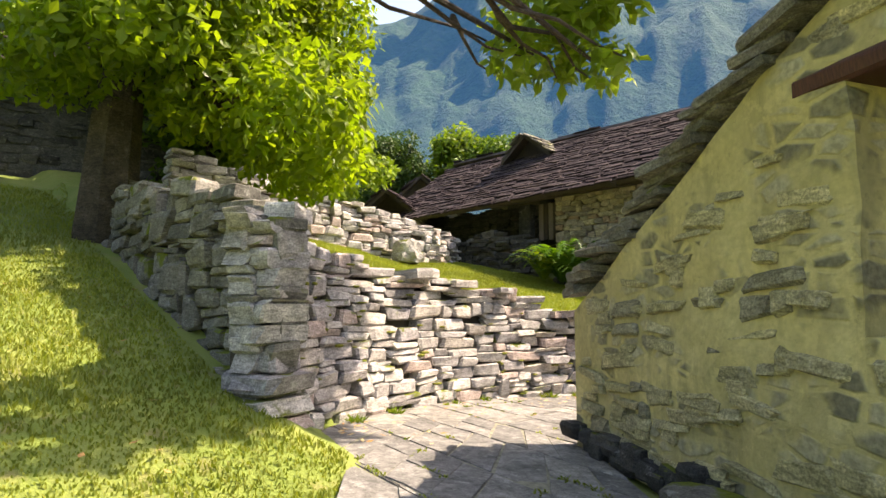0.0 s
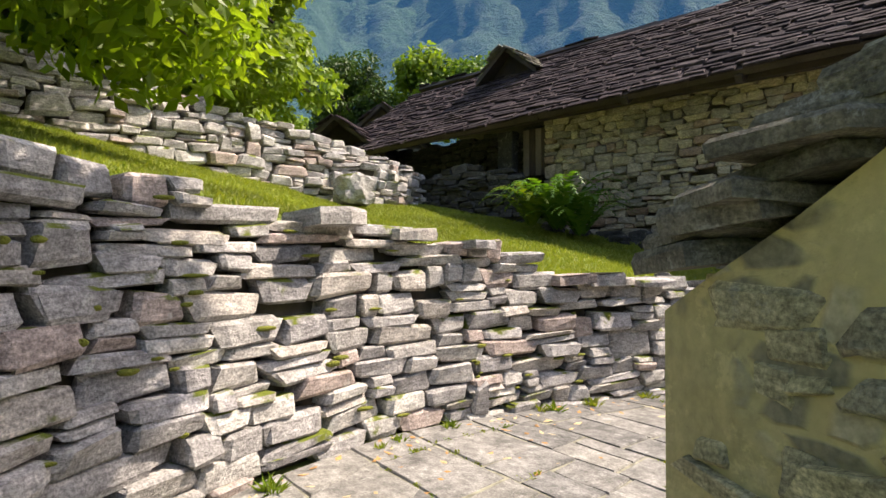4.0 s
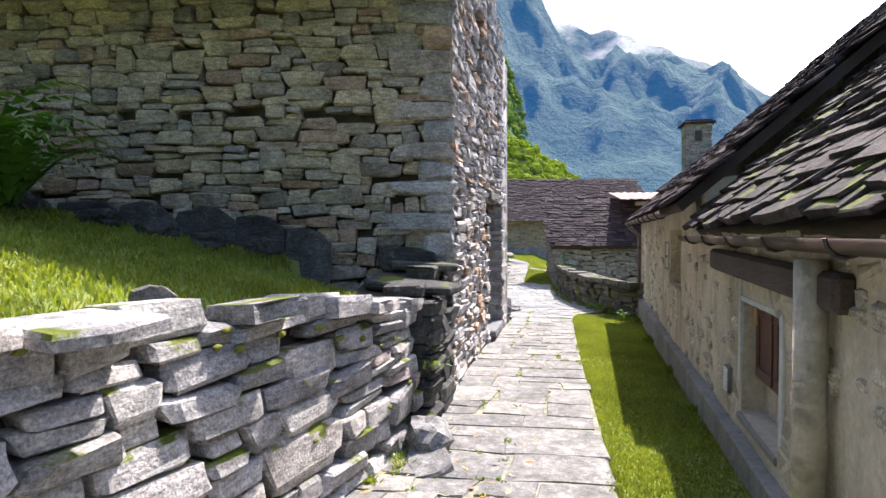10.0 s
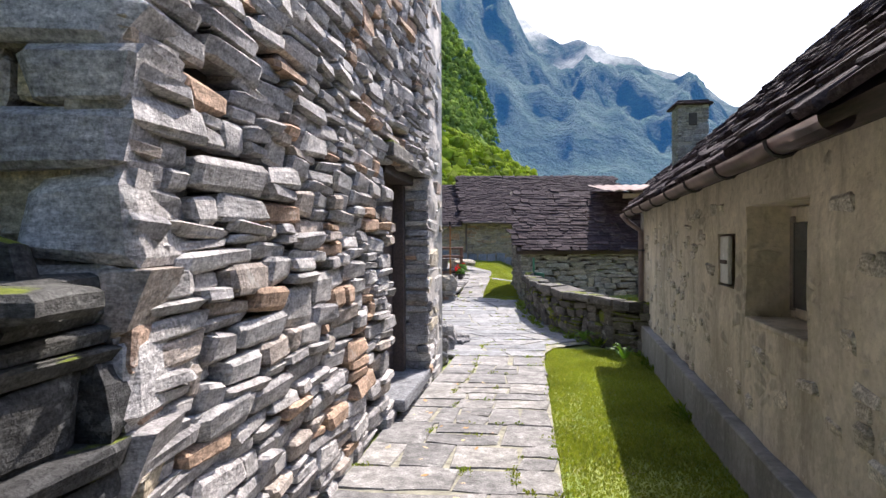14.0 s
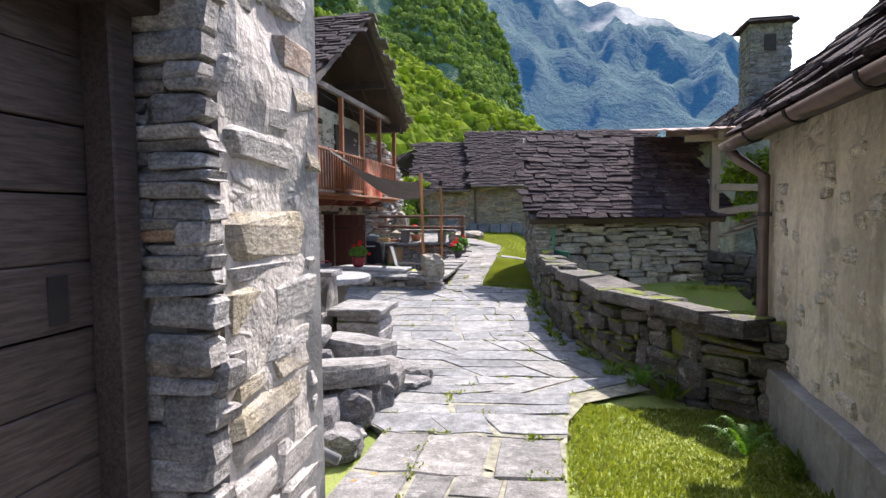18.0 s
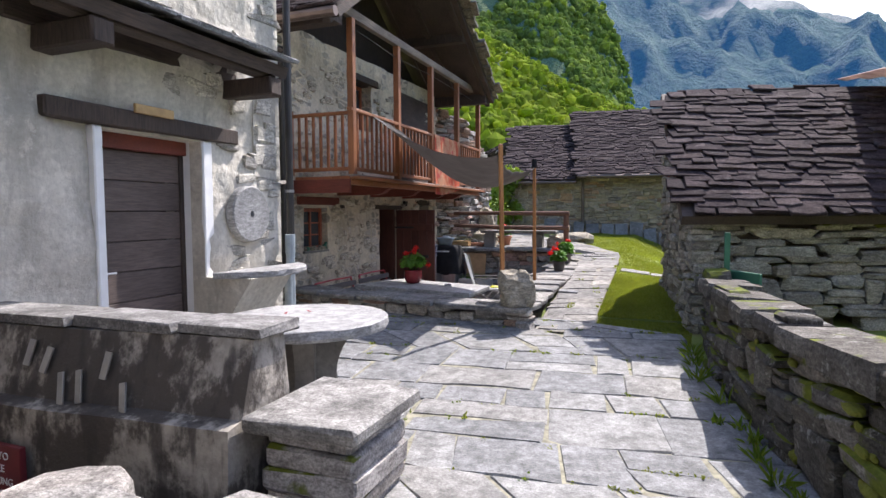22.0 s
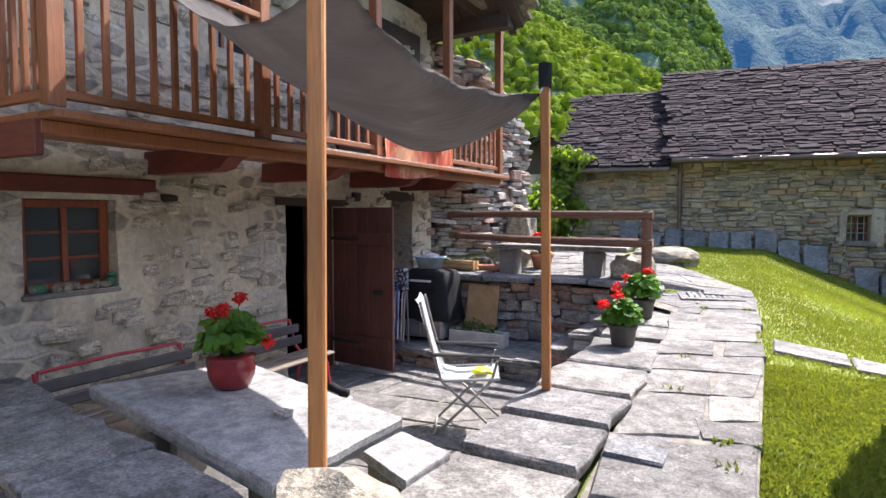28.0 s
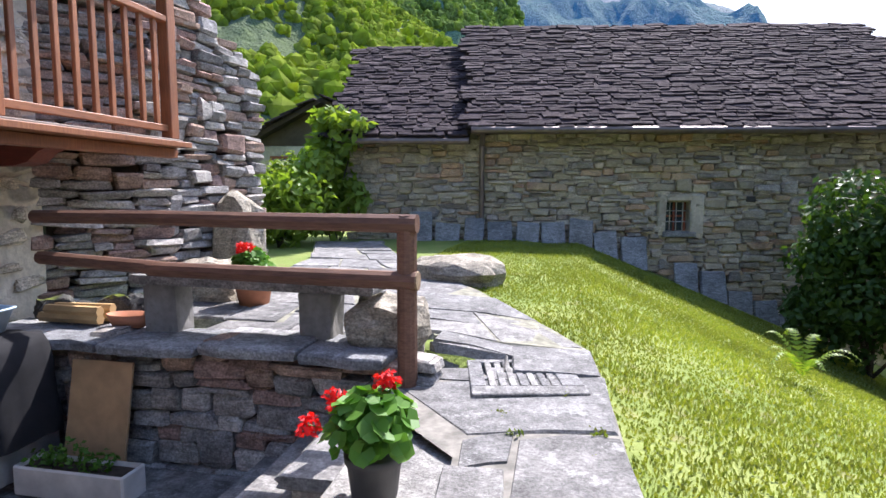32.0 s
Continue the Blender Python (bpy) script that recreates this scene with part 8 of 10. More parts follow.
for name, rows in TUFTS.items():
    v = np.concatenate(rows)
    k = 4 * np.arange(len(v) // 4)[:, None]
    me = arrays_mesh("joint_weeds", v, np.concatenate([k + (0, 1, 2), k + (0, 2, 3)], 1).reshape(-1, 3), bpy.data.materials[name])
    tagged(link_mesh("joint_weeds", me), "small weeds and grass in joints and along wall feet", "weeds", kind="stuff")


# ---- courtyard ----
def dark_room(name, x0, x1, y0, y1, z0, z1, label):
    """The unlit room behind an opening, its darkness put into near-black faces: floor, back, sides and ceiling in one
    shell, open to +x.
    """
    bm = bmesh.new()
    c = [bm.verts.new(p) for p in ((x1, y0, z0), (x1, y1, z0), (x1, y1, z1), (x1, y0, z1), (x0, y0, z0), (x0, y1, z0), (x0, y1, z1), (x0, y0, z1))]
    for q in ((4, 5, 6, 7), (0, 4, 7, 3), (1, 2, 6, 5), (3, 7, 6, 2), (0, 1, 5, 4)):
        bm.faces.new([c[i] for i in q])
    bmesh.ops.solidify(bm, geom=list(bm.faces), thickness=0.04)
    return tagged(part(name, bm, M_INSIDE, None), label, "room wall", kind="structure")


def disc(cx, cy, z0, z1, r, seed, sides=36, half=None, chip=0.008, centre=None):
    """A round stone top with a rough split rim; half limits it to an arc of degrees."""
    rr = random.Random(seed)
    bm = bmesh.new()
    angs = [2 * math.pi * j / sides for j in range(sides)] if half is None else [radians(half[0] + (half[1] - half[0]) * j / sides) for j in range(sides + 1)]
    levels = [(0.985, z0), (1.0, z0 + 0.3 * (z1 - z0)), (0.998, z1 - 0.008), (0.985, z1)]
    rings = []
    for k, z in levels:
        rings.append([bm.verts.new((cx + (r * k + rr.uniform(-chip, chip)) * math.cos(a), cy + (r * k + rr.uniform(-chip, chip)) * math.sin(a), z + rr.uniform(-0.002, 0.002))) for a in angs])
    n = len(angs)
    for one, two in zip(rings, rings[1:]):
        for j in range(n):
            bm.faces.new((one[j], one[(j + 1) % n], two[(j + 1) % n], two[j]))
    bm.faces.new(rings[0][::-1])
    bm.faces.new(rings[-1])
    return bm


round_table = thing("round_stone_table", (-2.75, 12.75, -0.18), "round table with a thick grey gneiss top on a waisted pedestal", "table")
part("tabletop", disc(-2.75, 12.75, 0.475, 0.55, 0.575, 3), M_GRANITE, round_table, "pale grey gneiss disc with a split rim")


def waisted(angle, wide, waist, thick, z0, z1):
    """A slab leg drawn in at mid height."""
    bm = bmesh.new()
    hs = [i / 10 for i in range(11)]
    outline = [(-(waist + (wide - waist) * abs(2 * h - 1) ** 1.8), z0 + (z1 - z0) * h) for h in hs]
    outline += [(-x, z) for x, z in outline[::-1]]
    for side in (-thick / 2, thick / 2):
        bm.faces.new([bm.verts.new((x, side, z)) for x, z in outline])
    bm.verts.ensure_lookup_table()
    n = len(outline)
    for j in range(n):
        bm.faces.new((bm.verts[j], bm.verts[(j + 1) % n], bm.verts[n + (j + 1) % n], bm.verts[n + j]))
    bm.transform(Matrix.Translation((-2.75, 12.75, 0)) @ Matrix.Rotation(angle, 4, "Z"))
    return bm


part("pedestal_slab", waisted(0.5, 0.34, 0.2, 0.13, -0.19, 0.476), M_PEDESTAL, round_table)
part("pedestal_slab", waisted(0.5 + math.pi / 2, 0.34, 0.2, 0.13, -0.19, 0.474), M_PEDESTAL, round_table)
fallen_leaves("rose_petals", [(-3.15 + 0.11 * k % 0.35, 12.5 + 0.13 * k % 0.5, 0.530) for k in range(5)] + [(-3.6, 12.3, -0.12), (-3.5, 12.9, -0.12), (-3.75, 12.75, -0.12), (-3.4, 13.3, -0.12)], M_ROSE, "few dark red rose petals fallen on the stone table", 8)

half_table = thing("half_round_wall_table", (-4.3, 13.95, 0.0), "half-round gneiss shelf table let into the white wall", "table")
part("tabletop", disc(-4.33, 13.93, 0.70, 0.76, 0.66, 5, 24, (-68, 62)), M_GRANITE, half_table, "pale half-round gneiss top")
bm = bmesh.new()
for y in (13.45, 14.05):
    for p in ((-4.36, y, -0.3), (-4.02, y, -0.3), (-4.02, y, 0.35), (-3.78, y, 0.699), (-4.36, y, 0.699)):
        bm.verts.new(p)
bm.verts.ensure_lookup_table()
bm.faces.new(bm.verts[:5])
bm.faces.new(bm.verts[5:][::-1])
for j in range(5):
    bm.faces.new((bm.verts[j], bm.verts[(j + 1) % 5], bm.verts[5 + (j + 1) % 5], bm.verts[5 + j]))
part("plaster_bracket", bm, M_WHITE, half_table, "plastered bracket under the shelf")
part("support_pipe", tube([(-4.1, 14.43, -0.17), (-4.1, 14.43, 0.7)], 0.042, 12), M_GREYPIPE, half_table, "grey-blue plastic pipe")
part("pipe_socket", tube([(-4.13, 14.52, 0.85), (-4.13, 14.52, 1.05)], 0.052, 12), M_GREYPIPE, half_table)
part("pipe_upper", tube([(-4.13, 14.52, -0.17), (-4.13, 14.52, 0.9)], 0.045, 12), M_GREYPIPE, half_table)
mill = thing("millstone_disc", (-4.27, 14.02, 1.27), "round grey stone disc with a centre hole on the wall", "wall ornament")
bm = lathe(0, 0, [(0.262, 0.0), (0.278, 0.02), (0.275, 0.085), (0.262, 0.10), (0.032, 0.10), (0.03, 0.06)], 30)
bm.transform(Matrix.Translation((-4.31, 14.02, 1.27)) @ Matrix.Rotation(math.pi / 2, 4, "Y"))
part("disc", bm, M_GRANITE, mill)

# plank door with its white reveal, under a slab canopy
door = thing("door_1", (-4.55, 12.98, -0.18), "closed dark brown plank door set deep in a white reveal", "door", kind="structure")
z = -0.2
for k in range(8):
    part("plank", box(-4.60, -4.56, 12.52, 13.46, z, z + 0.245, 0.006), M_PLANKDOOR, door)
    z += 0.25
part("door_handle", tube([(-4.555, 12.62, 0.78), (-4.52, 12.62, 0.8), (-4.515, 12.72, 0.8)], 0.011), M_STEEL, door, "small metal handle")
part("jamb", box(-4.62, -4.54, 12.46, 12.52, -0.3, 1.86, 0.005), M_DARKWOOD, door, "dark inner frame")
part("jamb", box(-4.62, -4.54, 13.44, 13.5, -0.3, 1.86, 0.005), M_DARKWOOD, door, "dark inner frame")
part("head", box(-4.62, -4.5, 12.46, 13.5, 1.80, 1.94, 0.005), M_RED, door, "reddish frame head")
part("threshold", box(-4.75, -4.3, 12.46, 13.5, -0.35, -0.16, 0.015), M_CAP, door, "stone threshold")
for y0, y1 in ((12.40, 12.478), (13.482, 13.60)):
    part("reveal_edge", box(-4.57, -4.305, y0, y1, -0.3, 1.93, 0.01), M_WHITEPAINT, door, "white painted reveal")
tagged(part("door_lintel", box(-4.5, -4.27, 12.02, 13.92, 1.935, 2.075, 0.012, rough=0.004), M_DARKWOOD, None), "dark weathered timber lintel over the plank door", "lintel", kind="structure")
tagged(part("name_board", box(-4.268, -4.24, 12.72, 13.10, 2.06, 2.13, 0.004), M_NEWWOOD, None), "small pale wooden board on the door lintel", "sign")
canopy = thing("door_canopy", (-4.3, 13, 2.5), "door canopy of stone slabs on dark timber brackets", "canopy")
for y in (12.0, 13.78):
    part("bracket_beam", box(-4.5, -3.78, y, y + 0.17, 2.36, 2.53, 0.015, rough=0.004), M_DARKWOOD, canopy)
part("front_beam", box(-3.99, -3.84, 11.75, 13.95, 2.53, 2.66, 0.015, rough=0.006), M_DARKWOOD_H, canopy)
part("wall_board", box(-4.36, -4.30, 11.8, 13.95, 2.52, 2.74, 0.01), M_DARKWOOD_H, canopy)
slab_roof(canopy, "slab", (-3.74, 11.6, 2.63), (0, 1, 0), (-0.6, 0, 0.22), 2.4, 0.62, M_SLATE, random.Random(141), 0.26, (0.35, 0.8), None, 60, (0.03, 0.05))
# stones showing through the whitewash
r = random.Random(142)
rows, meshes = [], unit_stones(stone_mat("white_wall_stone", [(0.46, 0.44, 0.39), (0.52, 0.49, 0.43), (0.56, 0.53, 0.47), (0.38, 0.36, 0.33)], lichen=0.2), 12, 19, 0.04, 1.4)
for _ in range(95):
    s, zz = r.uniform(3.9, 5.3), r.uniform(-0.3, 4.3)
    if s < 4.5 and zz < 2.2:
        continue
    if 4.5 < s < 5.05 and 0.95 < zz < 1.6:
        continue
    w, h = r.uniform(0.14, 0.42), r.uniform(0.06, 0.15)
    m = east_block(w, 0.14, h)
    rows.append((r.choice(meshes), Matrix.Translation((-4.42 + 0.0223 * s - 0.052 + r.uniform(-0.01, 0.006), 9.2 + s, zz)) @ Matrix.Rotation(r.uniform(-0.2, 0.2), 4, "X") @ m))
zz = -0.3
while zz < 4.4:
    h = r.uniform(0.07, 0.3)
    m = east_block(r.uniform(0.16, 0.62), 0.3, h * 0.93)
    rows.append((r.choice(meshes), Matrix.Translation((-4.452 + r.uniform(-0.008, 0.012), 14.45 - r.uniform(-0.02, 0.13), zz)) @ Matrix.Rotation(r.uniform(-0.12, 0.12), 4, "X") @ m))
    zz += h + r.uniform(0.0, 0.14)
pieces(white_wall, "stone", rows, None, 170)
for name, p0, label, mat in (("downpipe", (-4.22, 14.66), "black metal downpipe on the white house corner", M_PIPE),):
    d = thing(name, (p0[0], p0[1], 1.0), label, "downpipe")
    part("pipe", tube([(p0[0], p0[1], 1.05), (p0[0], p0[1], 4.6)], 0.04, 12), mat, d)
    for zz in (1.5, 2.9):
        part("clip", tube([(p0[0], p0[1], zz), (p0[0], p0[1], zz + 0.03)], 0.048, 12), M_STEEL, d)

# climbing rose on the white house
vine = thing("climbing_rose", (-4.2, 10.6, -0.2), "climbing rose with bare stems and dark red flowers", "climbing plant")
stems = []
for k, pts in enumerate((((-4.15, 11.0, -0.2), (-4.18, 10.95, 0.9), (-4.2, 11.25, 1.7), (-4.2, 11.5, 2.3), (-4.15, 11.9, 2.8)), ((-4.15, 11.0, 0.9), (-4.2, 10.6, 1.6), (-4.2, 10.9, 2.3), (-4.1, 11.4, 3.0)), ((-4.15, 10.6, -0.2), (-4.2, 10.5, 1.2), (-4.2, 11.0, 2.2), (-4.2, 11.2, 3.2)))):
    stems.append(tube(pts, 0.022 - 0.004 * k, 7, 0.008))
part("stem", merged(*stems), M_DARKWOOD, vine)
v, f = leaf_cloud(1300, [(-4.1, 11.6, 2.95, 0.25, 0.5, 0.3), (-4.0, 12.15, 3.05, 0.3, 0.45, 0.2), (-4.1, 11.0, 3.0, 0.25, 0.6, 0.4), (-4.12, 10.6, 2.4, 0.18, 0.4, 0.5), (-4.12, 11.35, 2.35, 0.12, 0.2, 0.3)], 0.06, 31)
me = arrays_mesh("foliage", np.asarray(v) - np.array([-4.2, 10.6, -0.2]), f, M_GERANIUM)
link_mesh("foliage", me, vine)
for x, y, zz in ((-4.0, 10.95, 0.80), (-4.02, 10.7, 2.2), (-4.0, 11.7, 2.8)):
    v, f = leaf_cloud(50, [(x, y, zz, 0.05, 0.05, 0.045)], 0.045, int(1000 * y))
    link_mesh("flower", arrays_mesh("flower", np.asarray(v) - np.array([-4.2, 10.6, -0.2]), f, M_ROSE), vine, "dark red rose")

# parapet with its bench
bm = bmesh.new()
prof = [(11.30, -0.3), (11.30, 0.28), (11.40, 0.30), (11.50, 0.66), (11.74, 0.66), (11.86, -0.3)]
for k in range(9):
    x = -4.36 + (2.12 * k / 8)
    for y, zz in prof:
        w = noise.fractal(Vector((x * 1.3, y * 3, zz * 2)), 1.0, 2.0, 3) * 0.018
        bm.verts.new((x, y - 0.12 * (1 - k / 8) + w + 0.05, zz + w * 0.4))
bm.verts.ensure_lookup_table()
n = len(prof)
for k in range(8):
    for j in range(n):
        a, b = k * n + j, k * n + (j + 1) % n
        bm.faces.new((bm.verts[a], bm.verts[b], bm.verts[b + n], bm.verts[a + n]))
bm.faces.new(bm.verts[:n])
bm.faces.new(bm.verts[-n:][::-1])
parapet = part("parapet_wall", bm, M_PARAPET, None)
tagged(parapet, "stained grey concrete parapet with rain-blackened face", "low wall", kind="structure")
for k, (x0, x1) in enumerate(((-4.36, -3.42), (-3.41, -2.72), (-2.71, -2.2))):
    ym = 11.49 + 0.12 * (x0 + 4.36) / 2.3
    part("cap_slab", box(x0, x1, ym - 0.03, ym + 0.30, 0.663, 0.722, 0.008, rough=0.006), M_CAP, parapet, "grey capping slab")
stone_seat = thing("stone_slab_bench", (-1.85, 11.75, -0.2), "stone bench end of stacked slabs beside the parapet", "bench")
part("seat_slab", box(-2.22, -1.62, 11.42, 12.12, 0.26, 0.335, 0.012, rough=0.008), M_CAP, stone_seat, "thick grey seat slab")
r = random.Random(143)
zz = -0.24
k = 0
while zz < 0.25:
    h = r.uniform(0.07, 0.13)
    h = min(h, 0.262 - zz) if 0.262 - zz - h < 0.05 else h
    part("block", box(-2.16 + r.uniform(-0.02, 0.02), -1.68 + r.uniform(-0.02, 0.02), 11.50 + r.uniform(-0.02, 0.02), 12.05, zz, zz + h - 0.004, 0.014, rough=0.01), M_WALL, stone_seat)
    zz += h
sign = thing("apartment_sign", (-3.62, 11.2, 0.0), "small dark red sign with white letters fixed on the parapet", "sign")
part("plate", box(-3.99, -3.41, 11.20, 11.235, -0.20, 0.10, 0.004), M_SIGN, sign)


def lettering(text, at, size, mat, parent, rot):
    cu = bpy.data.curves.new("lettering", "FONT")
    cu.body, cu.size, cu.extrude, cu.align_x = text, size, 0.0015, "CENTER"
    cu.materials.append(mat)
    ob = link_mesh("lettering", cu, parent)
    ob.matrix_basis = Matrix.Translation(Vector(at) - base_of(parent)) @ Euler(rot).to_matrix().to_4x4()
    return ob


for k, text in enumerate(("APPARTAMENTO", "PER VACANZE", "FERIENWOHNUNG", "CAMERE-ZIMMER")):
    lettering(text, (-3.70, 11.196, 0.03 - 0.066 * k), 0.055, M_WHITEPAINT, sign, (math.pi / 2, 0, 0))
r = random.Random(147)
for k, (x, zz, tip) in enumerate(((-3.6, 0.53, 8), (-3.47, 0.50, 12), (-3.34, 0.38, -14), (-3.22, 0.40, -14), (-3.06, 0.50, 6), (-2.92, 0.36, -14))):
    b = box(-0.022, 0.022, -0.006, 0.006, -0.07 if k not in (2, 3, 5) else -0.10, 0.07, 0.002, Matrix.Translation((x, 11.315 + 0.1 * (x + 4.36) / 2.3 + (zz - 0.3) * 0.24, zz)) @ Euler((radians(-15), radians(tip), 0)).to_matrix().to_4x4())
    tagged(part("metal_strip", b, M_ALU, None), "short bright metal strip on the stained parapet", "metal strip", "strips on the parapet")

# rough stone slabs piled by the barn end
r = random.Random(151)
for k, (x, y, zt, w, d, t, tip) in enumerate(((-2.15, 9.45, 0.42, 0.95, 0.8, 0.16, 4), (-1.42, 9.75, 0.22, 0.7, 0.55, 0.16, -6), (-2.15, 10.35, 0.31, 0.85, 0.6, 0.15, 5), (-2.55, 10.75, 0.20, 0.7, 0.55, 0.16, -4), (-1.72, 10.85, 0.16, 0.75, 0.6, 0.18, 6), (-1.35, 10.3, 0.05, 0.55, 0.5, 0.16, -8), (-2.9, 9.9, 0.46, 0.9, 0.7, 0.16, 3), (-1.5, 9.2, 0.05, 0.6, 0.5, 0.18, 5))):
    flat_slab("rough_slab", (x, y, zt - t), w, d, t, "thick rough grey slab on the pile beside the path", 160 + k, M_PILE, (tip, -tip * 0.6, 40 * k), "stone slab", "slabs piled by the barn")
    zb = zt - t
    for q in range(3):
        a = q * 2.1 + k
        loose_stone("pile_stone", (x + 0.24 * math.cos(a), y + 0.2 * math.sin(a), -0.26), (0.19, 0.17, max(0.08, (zb + 0.27) * 0.56)), "rough grey stone under the slab pile", 180 + 3 * k + q, M_PILE, a)
for k in range(10):
    loose_stone("rubble_stone", (r.uniform(-1.75, -1.05), r.uniform(8.7, 10.9), -0.24), (r.uniform(0.08, 0.2), r.uniform(0.08, 0.18), r.uniform(0.06, 0.14)), "grey rubble stone by the pile", 230 + k, M_PILE, k)

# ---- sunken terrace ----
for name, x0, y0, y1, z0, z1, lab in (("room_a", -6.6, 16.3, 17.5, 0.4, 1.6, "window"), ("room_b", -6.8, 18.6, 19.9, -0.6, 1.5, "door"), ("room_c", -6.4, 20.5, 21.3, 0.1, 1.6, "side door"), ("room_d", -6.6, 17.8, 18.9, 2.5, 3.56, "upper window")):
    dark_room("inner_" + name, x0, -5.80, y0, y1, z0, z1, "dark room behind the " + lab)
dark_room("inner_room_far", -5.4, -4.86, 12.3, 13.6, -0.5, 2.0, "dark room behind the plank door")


def cap_row(name, a, b, z, wide, seed, label, mat=None, ls=(0.45, 0.8), thick=0.06):
    """Loose coping slabs along a line from a to b; z is a function of the way along."""
    r = random.Random(seed)
    a, b = Vector((a[0], a[1], 0)), Vector((b[0], b[1], 0))
    long, t = (b - a).length, (b - a).normalized()
    n = Vector((t.y, -t.x, 0))
    s = 0.0
    k = 0
    while s < long - 0.1:
        w = min(r.uniform(*ls), long - s)
        if long - s - w < 0.25:
            w = long - s
        q = a + t * (s + w / 2)
        bm = bmesh.new()
        ring = []
        for u, v in ((-1, -1), (-0.33, -1), (0.3, -1), (1, -1), (1, 0), (1, 1), (0.3, 1), (-0.4, 1), (-1, 1), (-1, 0.1)):
            ring.append(q + t * (u * (w / 2 - 0.008) + r.uniform(-0.012, 0.012)) + n * (v * wide / 2 + r.uniform(-0.03, 0.03)))
        lv = [(0.97, -thick), (1.0, -thick * 0.4), (0.995, -0.012), (0.955, 0.0)]
        zz = z((s + w / 2) / long) + r.uniform(-0.012, 0.012)
        vs = [[bm.verts.new(q + (p - q) * kk + Vector((0, 0, zz + dz + r.uniform(-0.004, 0.004)))) for p in ring] for kk, dz in lv]
        m = len(ring)
        for one, two in zip(vs, vs[1:]):
            for j in range(m):
                bm.faces.new((one[j], one[(j + 1) % m], two[(j + 1) % m], two[j]))
        bm.faces.new(vs[0][::-1])
        bm.faces.new(vs[-1])
        tagged(part(name, bm, mat or M_CAP, None), label, "coping slab", name + "s in a row")
        s += w
        k += 1


cap_row("coping_slab", (-5.2, 16.17), (-1.75, 15.62), lambda f: 0.245, 0.5, 301, "grey split slab capping the terrace wall")
cap_row("kerb_slab", (-1.98, 15.95), (-1.98, 20.35), lambda f: 0.245 + 0.14 * f, 0.52, 302, "pale slab capping the kerb wall by the path")
cap_row("upper_coping", (-5.0, 20.98), (-2.3, 20.95), lambda f: 0.56, 0.44, 303, "grey slab capping the upper terrace wall", M_SLATE)
loose_stone("boulder", (-1.92, 15.58, 0.235), (0.19, 0.16, 0.22), "pale rough boulder set on the terrace wall corner", 304, M_BOULDER, 0.4)
ledge = thing("terrace_ledge", (-4, 20.4, -0.4), "low stone ledge along the upper terrace wall", "step", kind="structure")
r = random.Random(305)
for k in range(3):
    part("ledge_slab", box(-4.98 + 0.62 * k, -4.98 + 0.62 * k + 0.612, 20.02 + r.uniform(-0.02, 0.02), 20.84, -0.28, -0.215 + r.uniform(-0.006, 0.006), 0.012, rough=0.008), M_PAVE, ledge)
rubble_wall("wall_ledge_front", [(-4.98, 20.08, -0.46, -0.27), (-3.1, 20.06, -0.46, -0.27)], M_TERR, "low riser of the terrace ledge", (0.06, 0.1), (0.16, 0.4), 0.3, None, 40, seed=306, depth=0.14)
steps = thing("terrace_steps", (-2.8, 20.4, -0.4), "rough stone steps from the terrace up to the path", "steps")
for k, (x0, x1, zt) in enumerate(((-3.35, -2.85, -0.20), (-3.02, -2.6, -0.04), (-2.78, -2.38, 0.12), (-2.55, -2.2, 0.27))):
    part("tread", box(x0, x1, 20.02, 20.78, zt - 0.055, zt, 0.012, rough=0.01), M_PAVE, steps)
    part("riser", box(x0 + 0.04, -2.2, 20.06, 20.78, zt - 0.22, zt - 0.058, 0.012, rough=0.008), M_TERR, steps)

# granite table and bench
granite_table = thing("granite_table", (-3.45, 16.67, -0.43), "long pale granite slab table on two stone supports", "table")
GT = [(-4.44, 16.45), (-4.13, 17.28), (-2.62, 16.88), (-2.64, 16.07)]


def plate(corners, z0, z1, chip=0.008, seed=1, cut=7):
    r = random.Random(seed)
    ring = []
    for (ax, ay), (bx, by) in zip(corners, corners[1:] + corners[:1]):
        for k in range(cut):
            ring.append((ax + (bx - ax) * k / cut + r.uniform(-chip, chip), ay + (by - ay) * k / cut + r.uniform(-chip, chip)))
    cx, cy = sum(p[0] for p in ring) / len(ring), sum(p[1] for p in ring) / len(ring)
    bm = bmesh.new()
    vs = [[bm.verts.new((cx + (x - cx) * k, cy + (y - cy) * k, z)) for x, y in ring] for k, z in ((0.99, z0), (1.0, z0 + 0.4 * (z1 - z0)), (1.0, z1 - 0.01), (0.988, z1))]
    m = len(ring)
    for one, two in zip(vs, vs[1:]):
        for j in range(m):
            bm.faces.new((one[j], one[(j + 1) % m], two[(j + 1) % m], two[j]))
    bm.faces.new(vs[0][::-1])
    bm.faces.new(vs[-1])
    return bm


part("tabletop", plate(GT, 0.215, 0.285, 0.006, 3), M_GRANITE, granite_table, "flamed pale granite slab")
for cx, cy in ((-4.05, 16.85), (-2.95, 16.5)):
    b = box(-0.07, 0.07, -0.26, 0.26, -0.45, 0.214, 0.02, Matrix.Translation((cx, cy, 0)) @ Matrix.Rotation(0.2, 4, "Z"), 0.008)
    part("support", b, M_PEDESTAL, granite_table, "upright stone support")
gbench = thing("granite_bench", (-2.8, 17.12, -0.43), "short pale granite bench on a stone block", "bench")
